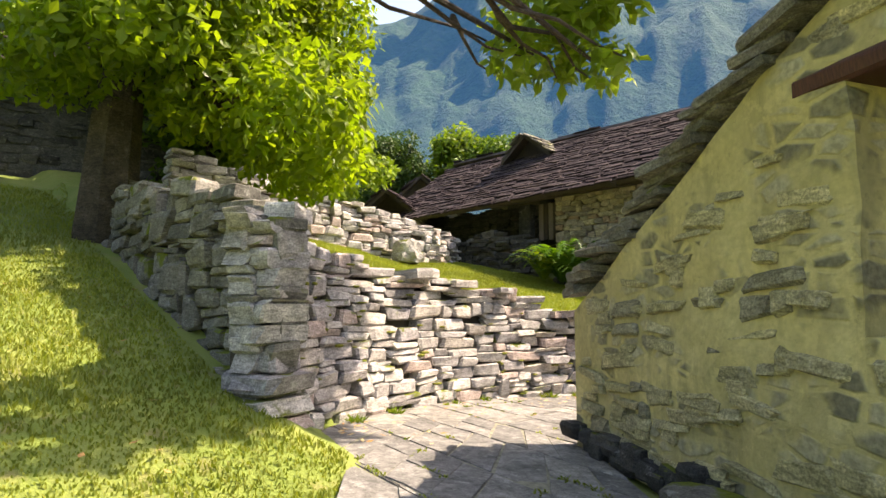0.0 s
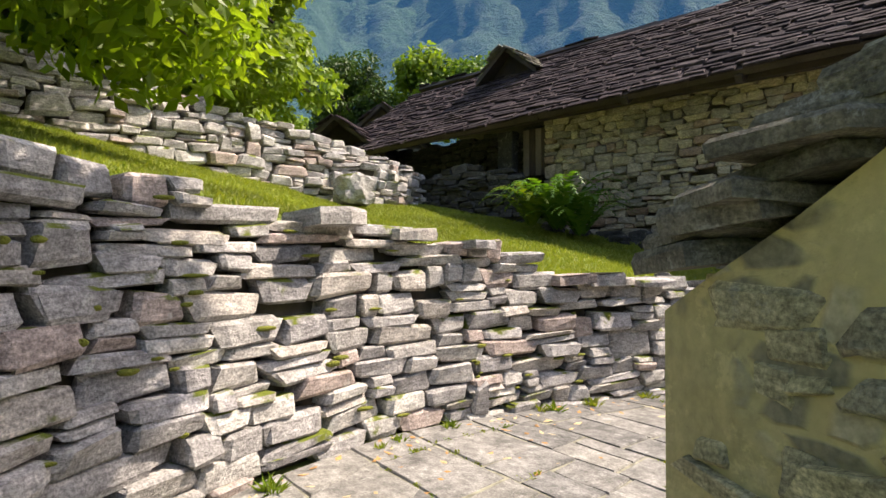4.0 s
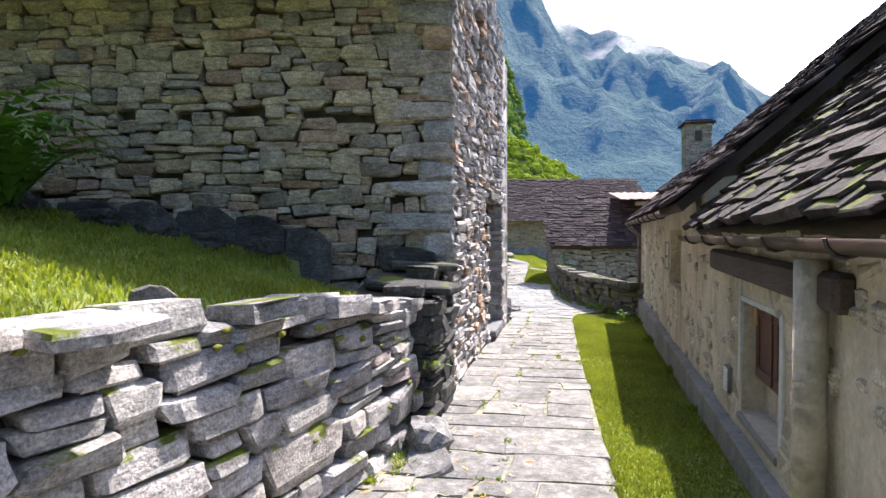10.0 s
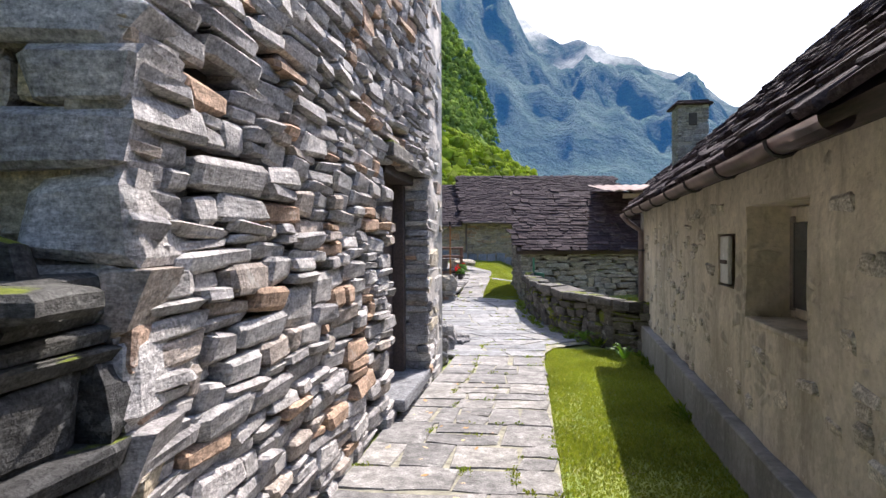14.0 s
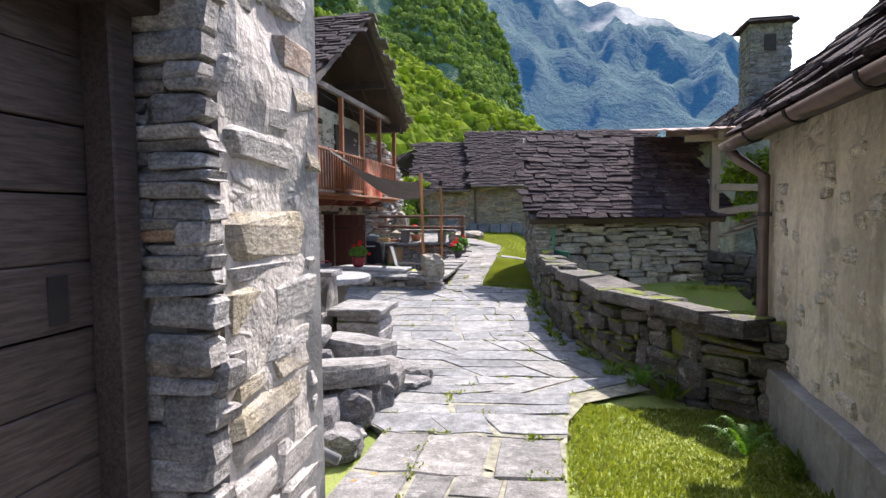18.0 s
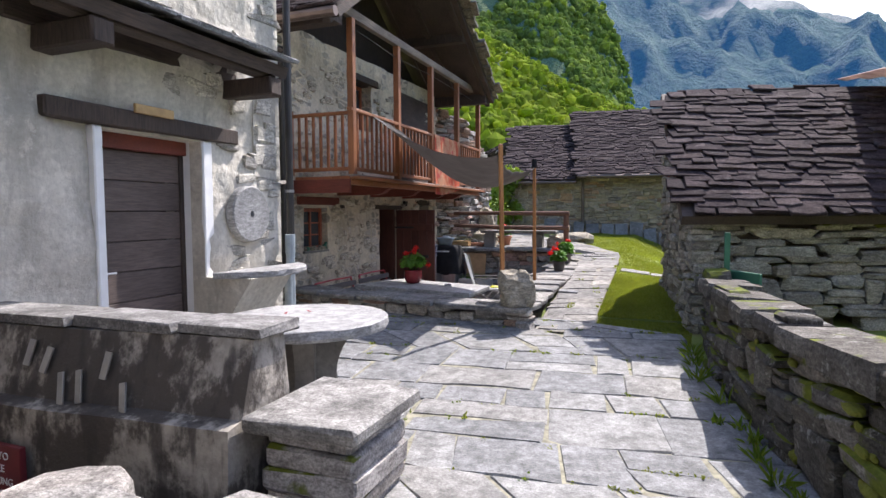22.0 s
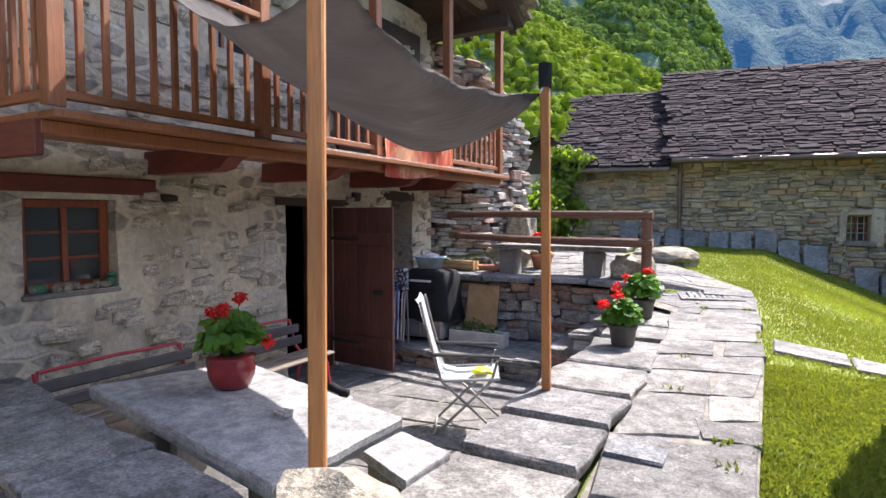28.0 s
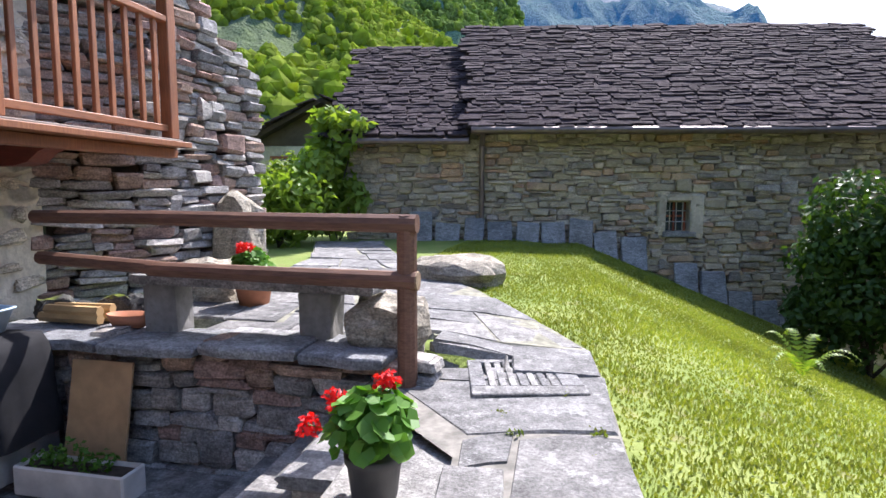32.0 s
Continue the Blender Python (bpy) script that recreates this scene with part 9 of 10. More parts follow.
part("seat", plate([(-3.03, 17.06), (-2.93, 17.36), (-2.55, 17.24), (-2.57, 16.84)], -0.055, 0.002, 0.006, 4), M_GRANITE, gbench)
for cx, cy in ((-2.78, 17.11),):
    part("support", box(-0.12, 0.12, -0.14, 0.14, -0.45, -0.056, 0.015, Matrix.Translation((cx, cy, 0)) @ Matrix.Rotation(-0.48, 4, "Z"), 0.006), M_PEDESTAL, gbench)
loose_stone("pebble", (-3.12, 16.62, 0.285), (0.045, 0.03, 0.02), "small grey stone lying on the granite table", 311)


def geranium(at, profile, pot_mat, pot_label, spread, flowers, seed, label, lift=0.0):
    """A turned pot with soil, round crinkled leaves on stalks and heads of small petals."""
    r = random.Random(seed)
    x, y, z = at
    ob = thing("potted_geranium", at, label, "potted plant")
    part("pot", lathe(x, y, [(rad, z + h) for rad, h in profile], 24), pot_mat, ob, pot_label, True)
    rim = max(p[1] for p in profile)
    part("soil", lathe(x, y, [(0.1, z + rim - 0.03), (profile[-1][0] * 0.9, z + rim - 0.03), (profile[-1][0] * 0.5, z + rim + 0.004)], 14), M_SOIL, ob)
    stalks, vs, fs, n = [], [], [], 0
    for k in range(150):
        a, ph = r.uniform(0, 6.283), math.acos(r.uniform(-0.15, 1))
        d = Vector((math.cos(a) * math.sin(ph), math.sin(a) * math.sin(ph), math.cos(ph)))
        p = Vector((x, y, z + rim + spread * 0.45)) + Vector((d.x * spread, d.y * spread, d.z * spread * 1.0)) * r.uniform(0.55, 1.08)
        if k % 6 == 0:
            stalks.append(tube([(x + d.x * 0.03, y + d.y * 0.03, z + rim - 0.02), (x + d.x * spread * 0.4, y + d.y * spread * 0.4, z + rim + spread * 0.3), tuple(p)], 0.004, 5))
        nrm = (d + Vector((0, 0, 0.7)) + Vector([r.uniform(-0.5, 0.5) for _ in range(3)])).normalized()
        u = nrm.cross(Vector((r.uniform(-1, 1), r.uniform(-1, 1), 0.2))).normalized()
        w = nrm.cross(u)
        size = r.uniform(0.028, 0.05)
        vs.append(tuple(p - nrm * 0.012))
        m = 9
        for j in range(m):
            q = 0.35 + 5.6 * j / (m - 1)
            rad = size * (1 + 0.12 * (j % 2))
            vs.append(tuple(p + u * math.cos(q) * rad + w * math.sin(q) * rad + nrm * (0.006 * (j % 2))))
        fs += [(n, n + j, n + j + 1) for j in range(1, m)]
        n += m + 1
    part("stalk", merged(*stalks), M_GERANIUM, ob)
    base = np.array(at)
    link_mesh("foliage", arrays_mesh("foliage", np.array(vs) - base, fs, M_GERANIUM), ob)
    for dx, dy, dz in flowers:
        part("flower_stalk", tube([(x + dx * 0.3, y + dy * 0.3, z + rim + spread * 0.4), (x + dx, y + dy, z + dz)], 0.003, 5), M_GERANIUM, ob)
        v, f = leaf_cloud(70, [(x + dx, y + dy, z + dz, 0.035, 0.035, 0.03)], 0.028, r.randrange(9999))
        link_mesh("flower_head", arrays_mesh("flower_head", np.asarray(v) - base, f, M_PETAL), ob, "bright red flower head")
    return ob


POT_A = [(0.075, 0), (0.10, 0.015), (0.125, 0.07), (0.13, 0.12), (0.12, 0.155), (0.132, 0.175), (0.125, 0.185)]
POT_B = [(0.10, 0), (0.105, 0.01), (0.125, 0.15), (0.135, 0.155), (0.138, 0.185), (0.13, 0.19)]
geranium((-3.72, 16.83, 0.285), POT_A, M_REDPOT, "glossy dark red glazed pot", 0.17, ((0.02, 0.05, 0.5), (-0.08, -0.05, 0.42), (0.20, 0.08, 0.26), (0.06, -0.1, 0.46)), 321, "red geranium in a glossy red pot on the granite table")
geranium((-2.0, 18.78, 0.335), [(a * 0.75, b * 0.78) for a, b in POT_B], M_GREYPOT, "dark grey pot", 0.115, ((-0.13, -0.03, 0.28), (-0.04, 0.02, 0.34)), 322, "geranium in a dark grey pot on the kerb")
geranium((-2.05, 19.78, 0.37), [(a * 0.75, b * 0.85) for a, b in POT_B], M_GREYPOT, "dark grey pot", 0.15, ((0.03, 0.05, 0.40), (-0.21, -0.06, 0.26), (-0.13, 0.0, 0.34)), 323, "large red geranium in a dark grey pot on the kerb")
geranium((-3.75, 22.0, 0.5), [(0.1, 0), (0.14, 0.2), (0.155, 0.2), (0.158, 0.25), (0.15, 0.255)], M_TERRA, "terracotta pot", 0.15, ((0.02, -0.1, 0.5), (-0.1, 0, 0.46), (-0.06, -0.05, 0.5)), 324, "geranium in a terracotta pot on the upper terrace")


def slat_bench(y0, y1, label):
    """A garden bench: two bent red tube frames, dark back slats and a grey seat."""
    ob = thing("garden_bench", (-4.95, (y0 + y1) / 2, -0.43), label, "bench", "benches along the house")
    for y in (y0 + 0.08, y1 - 0.08):
        part("tube_frame", tube([(-4.62, y, -0.43), (-4.66, y, -0.12), (-4.70, y, -0.05), (-4.98, y, -0.06), (-5.06, y, 0.02), (-5.13, y, 0.25)], 0.014, 9), M_REDMETAL, ob, "red painted steel tube")
        part("rear_leg", tube([(-5.06, y, -0.43), (-4.98, y, -0.06)], 0.014, 9), M_REDMETAL, ob, "red painted steel tube")
    part("top_rail", tube([(-5.10, y0 + 0.08, 0.18), (-5.13, y0 + 0.1, 0.25), (-5.135, (y0 + y1) / 2, 0.26), (-5.13, y1 - 0.1, 0.25), (-5.10, y1 - 0.08, 0.18)], 0.013, 9), M_REDMETAL, ob, "red painted steel tube")
    for zz, x in ((0.16, -5.085), (0.055, -5.05)):
        part("back_slat", beam((x, y0, zz), (x, y1, zz), 0.028, 0.085, 0.012), M_BENCHWOOD, ob)
    for x in (-4.68, -4.79, -4.90):
        part("seat_slat", beam((x, y0, -0.03), (x, y1, -0.03), 0.095, 0.025, 0.008), M_GREYWOOD, ob)
    return ob


slat_bench(16.42, 17.62, "weathered bench of dark slats on a red tube frame")
slat_bench(17.72, 18.82, "second dark slatted bench with red tube frame")
for k, y in enumerate((18.58, 18.74)):
    ob = thing("shoe", (-4.55, y, -0.43), "dark walking shoe with pale sole under the bench", "shoe", "pair of shoes")
    bm = box(-4.68, -4.40, y - 0.045, y + 0.045, -0.43, -0.405, 0.008)
    part("sole", bm, M_WHITEPL, ob, "pale rubber sole")
    bm = rock(-4.54, y, -0.405, 0.135, 0.042, 0.045, 330 + k, 2, 0.08)
    for v in bm.verts:
        v.co.z += 0.045 * ease((-4.54 - v.co.x) / 0.1) * (1 if v.co.z > -0.39 else 0)
    part("upper", bm, M_BLACKCLOTH, ob, smooth=True)

# pale new poles with the grey sail
for k, (x, y, z0, z1, xt, yt2) in enumerate(((-2.12, 15.72, 0.235, 2.05, -2.17, 15.80), (-2.15, 17.6, 0.26, 2.0, -2.14, 17.5))):
    ob = thing("sail_pole", (x, y, z0), "squared reddish pine pole holding the shade sail", "pole", "poles of the sail")
    part("post", beam((x, y, z0), (xt, yt2, z1), 0.045, 0.045, 0.006), M_POLE, ob)
    part("hook", tube([(xt, yt2, z1 - 0.08), (xt - 0.04, yt2, z1 - 0.07), (xt - 0.06, yt2, z1 - 0.1)], 0.006, 6), M_STEEL, ob, "steel hook")
    if k:
        part("rope_binding", tube([(xt, yt2, z1 - 0.1), (xt, yt2, z1 + 0.02)], 0.036, 8), M_BLACKCLOTH, ob, "dark tape and rope")
SC = [Vector((-4.36, 16.82, 2.68)), Vector((-2.22, 15.9, 1.95)), Vector((-2.15, 17.46, 1.87)), Vector((-4.33, 18.62, 2.35))]
bm = bmesh.new()
N = 28
grid = {}
for i in range(N + 1):
    for j in range(N + 1):
        u, v = i / N, j / N
        p = (SC[0] * (1 - u) + SC[1] * u) * (1 - v) + (SC[3] * (1 - u) + SC[2] * u) * v
        p.z -= 0.42 * (4 * u * (1 - u)) ** 0.8 * (0.5 + 0.5 * v) + 0.10 * 4 * v * (1 - v) * u
        mid = (SC[0] + SC[1] + SC[2] + SC[3]) / 4
        pull = 0.10 * (4 * v * (1 - v)) * abs(2 * u - 1) ** 2 + 0.09 * (4 * u * (1 - u)) * abs(2 * v - 1) ** 2
        p.x += (mid.x - p.x) * pull
        p.y += (mid.y - p.y) * pull
        crease = math.exp(-((u * 9) ** 2)) + math.exp(-(((1 - u) * 7) ** 2))
        p.z += 0.007 * math.sin(30 * v) * crease + 0.012 * noise.fractal(Vector((u * 5, v * 5, 3)), 1, 2, 3)
        grid[i, j] = bm.verts.new(p)
for i in range(N):
    for j in range(N):
        bm.faces.new((grid[i, j], grid[i + 1, j], grid[i + 1, j + 1], grid[i, j + 1]))
bmesh.ops.solidify(bm, geom=list(bm.faces), thickness=0.003)
sail = thing("shade_sail", tuple(SC[0]), "grey cloth shade sail sagging from balcony to poles", "shade sail")
part("cloth", bm, M_SAIL, sail, smooth=True)
for a, b in ((SC[1], Vector((-2.17, 15.8, 1.98))), (SC[2], Vector((-2.14, 17.5, 1.92)))):
    part("cord", tube([tuple(a), tuple(b)], 0.006, 6), M_WHITEPL, sail, "white cord")

# folding chair
chair = thing("folding_chair", (-3.33, 18.64, -0.43), "folding camping chair with white cloth and dark armrests", "chair")
cen = Vector((-3.16, 18.66, -0.43))
W2 = 0.22
# the back stands on the side of the table, the seat faces the house door
bx = Vector((-0.90, -0.44, 0)).normalized()
sd = Vector((0.44, -0.90, 0)).normalized()


def cp(fwd, side, z):
    return cen - bx * fwd + sd * side + Vector((0, 0, z + 0.43 - 0.0))


for s in (-W2, W2):
    part("leg", tube([cp(0.27, s, -0.43), cp(-0.20, s, 0.0), cp(-0.30, s, 0.35), cp(-0.36, s, 0.60)], 0.011, 8), M_ALU, chair)
    part("leg", tube([cp(-0.26, s * 0.92, -0.43), cp(0.18, s * 0.92, 0.0), cp(0.22, s * 0.92, 0.15)], 0.011, 8), M_ALU, chair)
    part("seat_tube", tube([cp(-0.2, s, 0.0), cp(0.24, s, 0.02)], 0.011, 8), M_ALU, chair)
    part("armrest", beam(cp(-0.28, s, 0.2), cp(0.24, s, 0.19), 0.045, 0.022, 0.008), M_BLACK, chair, "dark plastic armrest")
part("foot_bar", tube([cp(0.27, -W2, -0.42), cp(0.27, W2, -0.42)], 0.011, 8), M_ALU, chair)
part("foot_bar", tube([cp(-0.26, -W2, -0.42), cp(-0.26, W2, -0.42)], 0.011, 8), M_ALU, chair)


def cloth_strip(pts, side, mat_name, mat, parent, label=""):
    bm = bmesh.new()
    rows = [[bm.verts.new(cp(f, s, z - 0.02 * (1 - (s / side) ** 2))) for s in np.linspace(-side, side, 7)] for f, z in pts]
    for one, two in zip(rows, rows[1:]):
        for j in range(6):
            bm.faces.new((one[j], one[j + 1], two[j + 1], two[j]))
    bmesh.ops.solidify(bm, geom=list(bm.faces), thickness=0.008)
    return part(mat_name, bm, mat, parent, label, True)


cloth_strip([(0.24, 0.03), (0.1, 0.01), (-0.08, 0.0), (-0.2, 0.02)], W2, "seat", M_WHITEPL, chair, "white cloth seat")
cloth_strip([(-0.2, 0.02), (-0.27, 0.2), (-0.33, 0.42), (-0.37, 0.58), (-0.40, 0.62)], W2, "backrest", M_WHITEPL, chair, "white cloth back")
glove = rock(cp(0.1, 0.02, 0).x, cp(0.1, 0.02, 0).y, 0.0 + 0.02, 0.06, 0.09, 0.018, 341, 2, 0.3)
tagged(part("work_glove", merged(glove, *[tube([cp(0.1 + 0.02 * k, 0.02 + 0.03 * k, 0.035), cp(0.16 + 0.02 * k, 0.0 + 0.05 * k, 0.03)], 0.012, 6) for k in range(3)]), M_YELLOWGLOVE, None, smooth=True), "yellow work glove lying on the chair", "glove")

# grill under its cover, loungers, board, planter
grill = thing("covered_grill", (-4.62, 20.52, -0.215), "gas grill with a black cover and grey steel doors", "grill")
part("cabinet", box(-4.88, -4.32, 20.32, 20.76, -0.16, 0.28, 0.01), M_STEEL, grill, "grey steel cabinet")
for x0, x1 in ((-4.87, -4.605), (-4.595, -4.33)):
    part("cabinet_door", box(x0, x1, 20.295, 20.318, -0.13, 0.26, 0.006), M_STEEL, grill)
for x in (-4.84, -4.36):
    for y in (20.36, 20.72):
        part("wheel", tube([(x, y - 0.015, -0.185), (x, y + 0.015, -0.185)], 0.03, 12), M_BLACK, grill)
bm = bmesh.new()
N = 18
rows = []
for i, (k, zz) in enumerate(((1.13, 0.04), (1.12, 0.14), (1.10, 0.24), (1.05, 0.36), (1.04, 0.46), (1.0, 0.55), (0.93, 0.60), (0.6, 0.615))):
    ring = []
    for j in range(4 * N // 2):
        a = 2 * math.pi * j / (2 * N)
        c, s = math.cos(a), math.sin(a)
        sq = 1 / max(abs(c), abs(s)) ** 0.75
        w = 1 + 0.05 * noise.noise(Vector((c * 3, s * 3, zz * 6))) + (0.03 * math.sin(11 * a + zz * 8) if i < 3 else 0)
        ring.append(bm.verts.new((-4.60 + 0.30 * c * sq * k * w, 20.53 + 0.24 * s * sq * k * w, zz + 0.03 * noise.noise(Vector((c * 2, s * 2, i))))))
    rows.append(ring)
for one, two in zip(rows, rows[1:]):
    for j in range(2 * N):
        bm.faces.new((one[j], one[(j + 1) % (2 * N)], two[(j + 1) % (2 * N)], two[j]))
bm.faces.new(rows[-1])
part("cover", bm, M_BLACKCLOTH, grill, "creased black cloth cover", True)
part("logo_bar", box(-4.72, -4.44, 20.258, 20.268, 0.49, 0.515, 0.002), M_WHITEPL, grill, "pale printed bar")
basket = thing("laundry_basket", (-4.62, 20.55, 0.62), "pale blue plastic basket standing on the covered grill", "basket")
bm = bmesh.new()
prof = [(0.10, 0.0), (0.115, 0.004), (0.155, 0.13), (0.17, 0.132), (0.17, 0.145), (0.148, 0.14), (0.11, 0.012)]
rings = []
for rad, h in prof:
    ring = []
    for j in range(24):
        a = 2 * math.pi * j / 24
        c, s = math.cos(a), math.sin(a)
        sq = 1 / max(abs(c), abs(s)) ** 0.6
        ring.append(bm.verts.new((-4.62 + rad * 1.1 * c * sq, 20.55 + rad * 0.75 * s * sq, 0.62 + h)))
    rings.append(ring)
for one, two in zip(rings, rings[1:]):
    for j in range(24):
        bm.faces.new((one[j], one[(j + 1) % 24], two[(j + 1) % 24], two[j]))
bm.faces.new(rings[0][::-1])
bm.faces.new(rings[-1])
part("tub", bm, M_BASKET, basket, smooth=True)
part("laundry", rock(-4.62, 20.55, 0.70, 0.11, 0.08, 0.06, 345, 2, 0.35), M_WHITEPL, basket, "white cloth")
for k, (x, mat, lab) in enumerate(((-4.98, M_BLUE, "folded sun lounger with blue tubes leaning on the wall"), (-4.82, M_ALU, "folded sun lounger with grey slats and floral cushion"))):
    ob = thing("folded_lounger", (x, 20.1, -0.215), lab, "sun lounger", "folded loungers")
    y0 = 20.06 - 0.04 * k
    for dx in (-0.17, 0.17):
        part("side_tube", tube([(x + dx, y0 - 0.02, -0.215), (x + dx, y0 + 0.02, 0.3), (x + dx, y0 + 0.09, 0.62)], 0.012, 8), mat, ob)
        part("back_tube", tube([(x + dx * 0.85, y0 + 0.14, -0.215), (x + dx * 0.85, y0 + 0.10, 0.55)], 0.011, 8), mat, ob)
    for zz in (-0.15, 0.3, 0.6):
        part("cross_tube", tube([(x - 0.17, y0 + 0.03 + 0.06 * (zz > 0.4), zz), (x + 0.17, y0 + 0.03 + 0.06 * (zz > 0.4), zz)], 0.010, 8), mat, ob)
    for q in range(7):
        xx = x - 0.14 + 0.047 * q
        part("cord", tube([(xx, y0 - 0.01, -0.14), (xx, y0 + 0.01, 0.3), (xx, y0 + 0.075, 0.58)], 0.009, 6), M_WHITEPL if k else M_GREYPIPE, ob)
    if k:
        bm = box(x - 0.19, x + 0.19, y0 + 0.0, y0 + 0.10, 0.40, 0.66, 0.02)
        bmesh.ops.subdivide_edges(bm, edges=list(bm.edges), cuts=3, use_grid_fill=True)
        for v in bm.verts:
            v.co += Vector((0, 0.015, 0.01)) * noise.noise(v.co * 9)
        part("cushion", bm, M_FLORAL, ob, "dark blue and white floral cushion", True)
part("strap", tube([(-4.72, 20.0, 0.5), (-4.70, 19.97, 0.1), (-4.75, 19.95, -0.15), (-4.68, 19.9, -0.22)], 0.009, 6), M_BLUE, bpy.data.objects["folded_lounger"], "bright blue strap")
tagged(part("plywood_board", box(-0.20, 0.20, -0.009, 0.009, 0.0, 0.66, 0.002, Matrix.Translation((-4.02, 20.66, -0.21)) @ Matrix.Rotation(radians(-11), 4, "X")), M_PLY, None), "brown plywood board leaning on the terrace wall", "board")
planter = thing("flower_box", (-3.95, 20.55, -0.215), "weathered white trough planter with seedlings", "planter")
bm = box(-4.30, -3.62, 20.42, 20.60, -0.215, -0.05, 0.01)
top = max(bm.faces, key=lambda q: q.calc_center_median().z)
bmesh.ops.inset_individual(bm, faces=[top], thickness=0.016)
bmesh.ops.translate(bm, verts=top.verts, vec=(0, 0, -0.03))
part("trough", bm, M_PLANTER, planter)
part("soil", box(-4.28, -3.64, 20.44, 20.58, -0.12, -0.075, 0), M_SOIL, planter)
v, f = leaf_cloud(260, [(-4.2 + 0.1 * k, 20.51, -0.04 + 0.03 * (k % 3), 0.07, 0.06, 0.06) for k in range(5)], 0.035, 352)
link_mesh("seedlings", arrays_mesh("seedlings", np.asarray(v) - np.array([-3.95, 20.55, -0.215]), f, M_GERANIUM), planter)
r = random.Random(353)
for k in range(5):
    y, zz = 21.1 + 0.07 * (k % 3), 0.60 + 0.05 * (k // 3)
    ob = thing("firewood_log", (-4.5, y, zz - 0.035), "split pale firewood log on the terrace wall", "firewood", "firewood")
    part("wood", tube([(-4.72 + r.uniform(-0.05, 0.05), y, zz), (-4.3, y + r.uniform(-0.05, 0.05), zz)], 0.034, 6), M_NEWWOOD, ob)
dish = thing("terracotta_dish", (-4.12, 21.12, 0.56), "shallow brown terracotta trough", "dish")
part("trough", lathe(-4.12, 21.12, [(0.11, 0.56), (0.15, 0.64), (0.14, 0.64), (0.10, 0.58)], 18, 0.6), M_TERRA, dish, smooth=True)
for k in range(9):
    loose_stone("ledge_stone", (-5.0 + 0.12 * k, 21.25 + r.uniform(0, 0.2), 0.5), (r.uniform(0.06, 0.13), r.uniform(0.06, 0.12), r.uniform(0.05, 0.12)), "dark stone lying on the upper terrace", 360 + k, M_DARK, k)

# upper terrace: log rail, stone bench, boulders
rail = thing("log_railing", (-2.9, 20.75, 0.2), "railing of round brown logs at the terrace edge", "railing")
for zz, a in ((1.25, -3.66), (0.965, -3.70)):
    part("rail", tube([(a, 20.80, zz + 0.015), (-2.9, 20.77, zz + 0.006), (-2.14, 20.75, zz)], 0.042, 10, 0.048), M_LOG, rail)
part("post", tube([(-2.2, 20.77, 0.2), (-2.2, 20.77, 1.29)], 0.052, 12), M_LOG, rail)
part("rail_end", tube([(-4.55, 20.9, 1.26), (-3.6, 20.8, 1.265)], 0.04, 10), M_LOG, rail)
part("rail_end", tube([(-4.55, 20.92, 1.01), (-3.65, 20.8, 0.985)], 0.04, 10), M_LOG, rail)
part("log_end", tube([(-2.145, 20.75, 0.965), (-2.135, 20.75, 0.965)], 0.049, 10), M_CUTLOG, rail, "pale sawn end")
ubench = thing("stone_bench", (-3.2, 21.12, 0.5), "stone slab bench on two upright blocks", "bench")
part("seat", plate([(-4.02, 21.02), (-4.0, 21.38), (-2.42, 21.2), (-2.42, 20.9)], 0.85, 0.905, 0.012, 371), M_CAP, ubench)
for x in (-3.84, -2.83):
    part("support", box(x - 0.11, x + 0.11, 21.05, 21.25, 0.48, 0.849, 0.02, rough=0.012), M_PEDESTAL, ubench)
loose_stone("boulder", (-2.40, 21.12, 0.45), (0.22, 0.2, 0.2), "pale round boulder by the railing post", 372, M_BOULDER)
loose_stone("boulder", (-2.44, 23.45, 0.42), (0.44, 0.32, 0.21), "flat pale rock outcrop at the lawn edge", 373, M_BOULDER, -0.3)
loose_stone("standing_rock", (-4.45, 23.0, 0.5), (0.22, 0.2, 0.5), "tall pale rock standing at the house corner", 374, M_BOULDER)
loose_stone("standing_rock", (-4.25, 22.2, 0.5), (0.3, 0.22, 0.2), "rough rock by the flower pot", 375, M_BOULDER)
grate = thing("drain_grate_slab", (-1.6, 21.3, 0.4), "stone slab with eight drain slots in the path", "drain cover", kind="structure")
gz = path_z(0, 21.0) + 0.036
gm = Matrix.Translation((-1.62, 21.02, gz)) @ Matrix.Rotation(radians(12), 4, "Z")
for k in range(9):
    x0, x1 = (-0.205 + 0.052 * (k - 1), -0.205 + 0.052 * (k - 1) + 0.036) if 0 < k < 8 else ((-0.30, -0.222) if k == 0 else (0.158, 0.27))
    part("bar", box(x0, x1, -0.2, 0.2, -0.04, 0.0, 0.004, gm), M_CAP, grate)
for y0, y1 in ((-0.32, -0.203), (0.203, 0.31)):
    part("edge", box(-0.30, 0.27, y0, y1, -0.04, 0.0, 0.005, gm), M_CAP, grate)
# Black plate close under the bars stands in for dark slot depth.
part("pit", box(-0.29, 0.26, -0.3, 0.3, -0.045, -0.03, 0, gm), M_BLACK, grate)
cz = path_z(0, 17.3) + 0.03
tagged(part("cover_slab", box(-1.72, -1.47, 17.1, 17.55, cz - 0.05, cz, 0.008, rough=0.004), M_SLATE, None), "dark square cover slab let into the path", "cover", kind="structure")
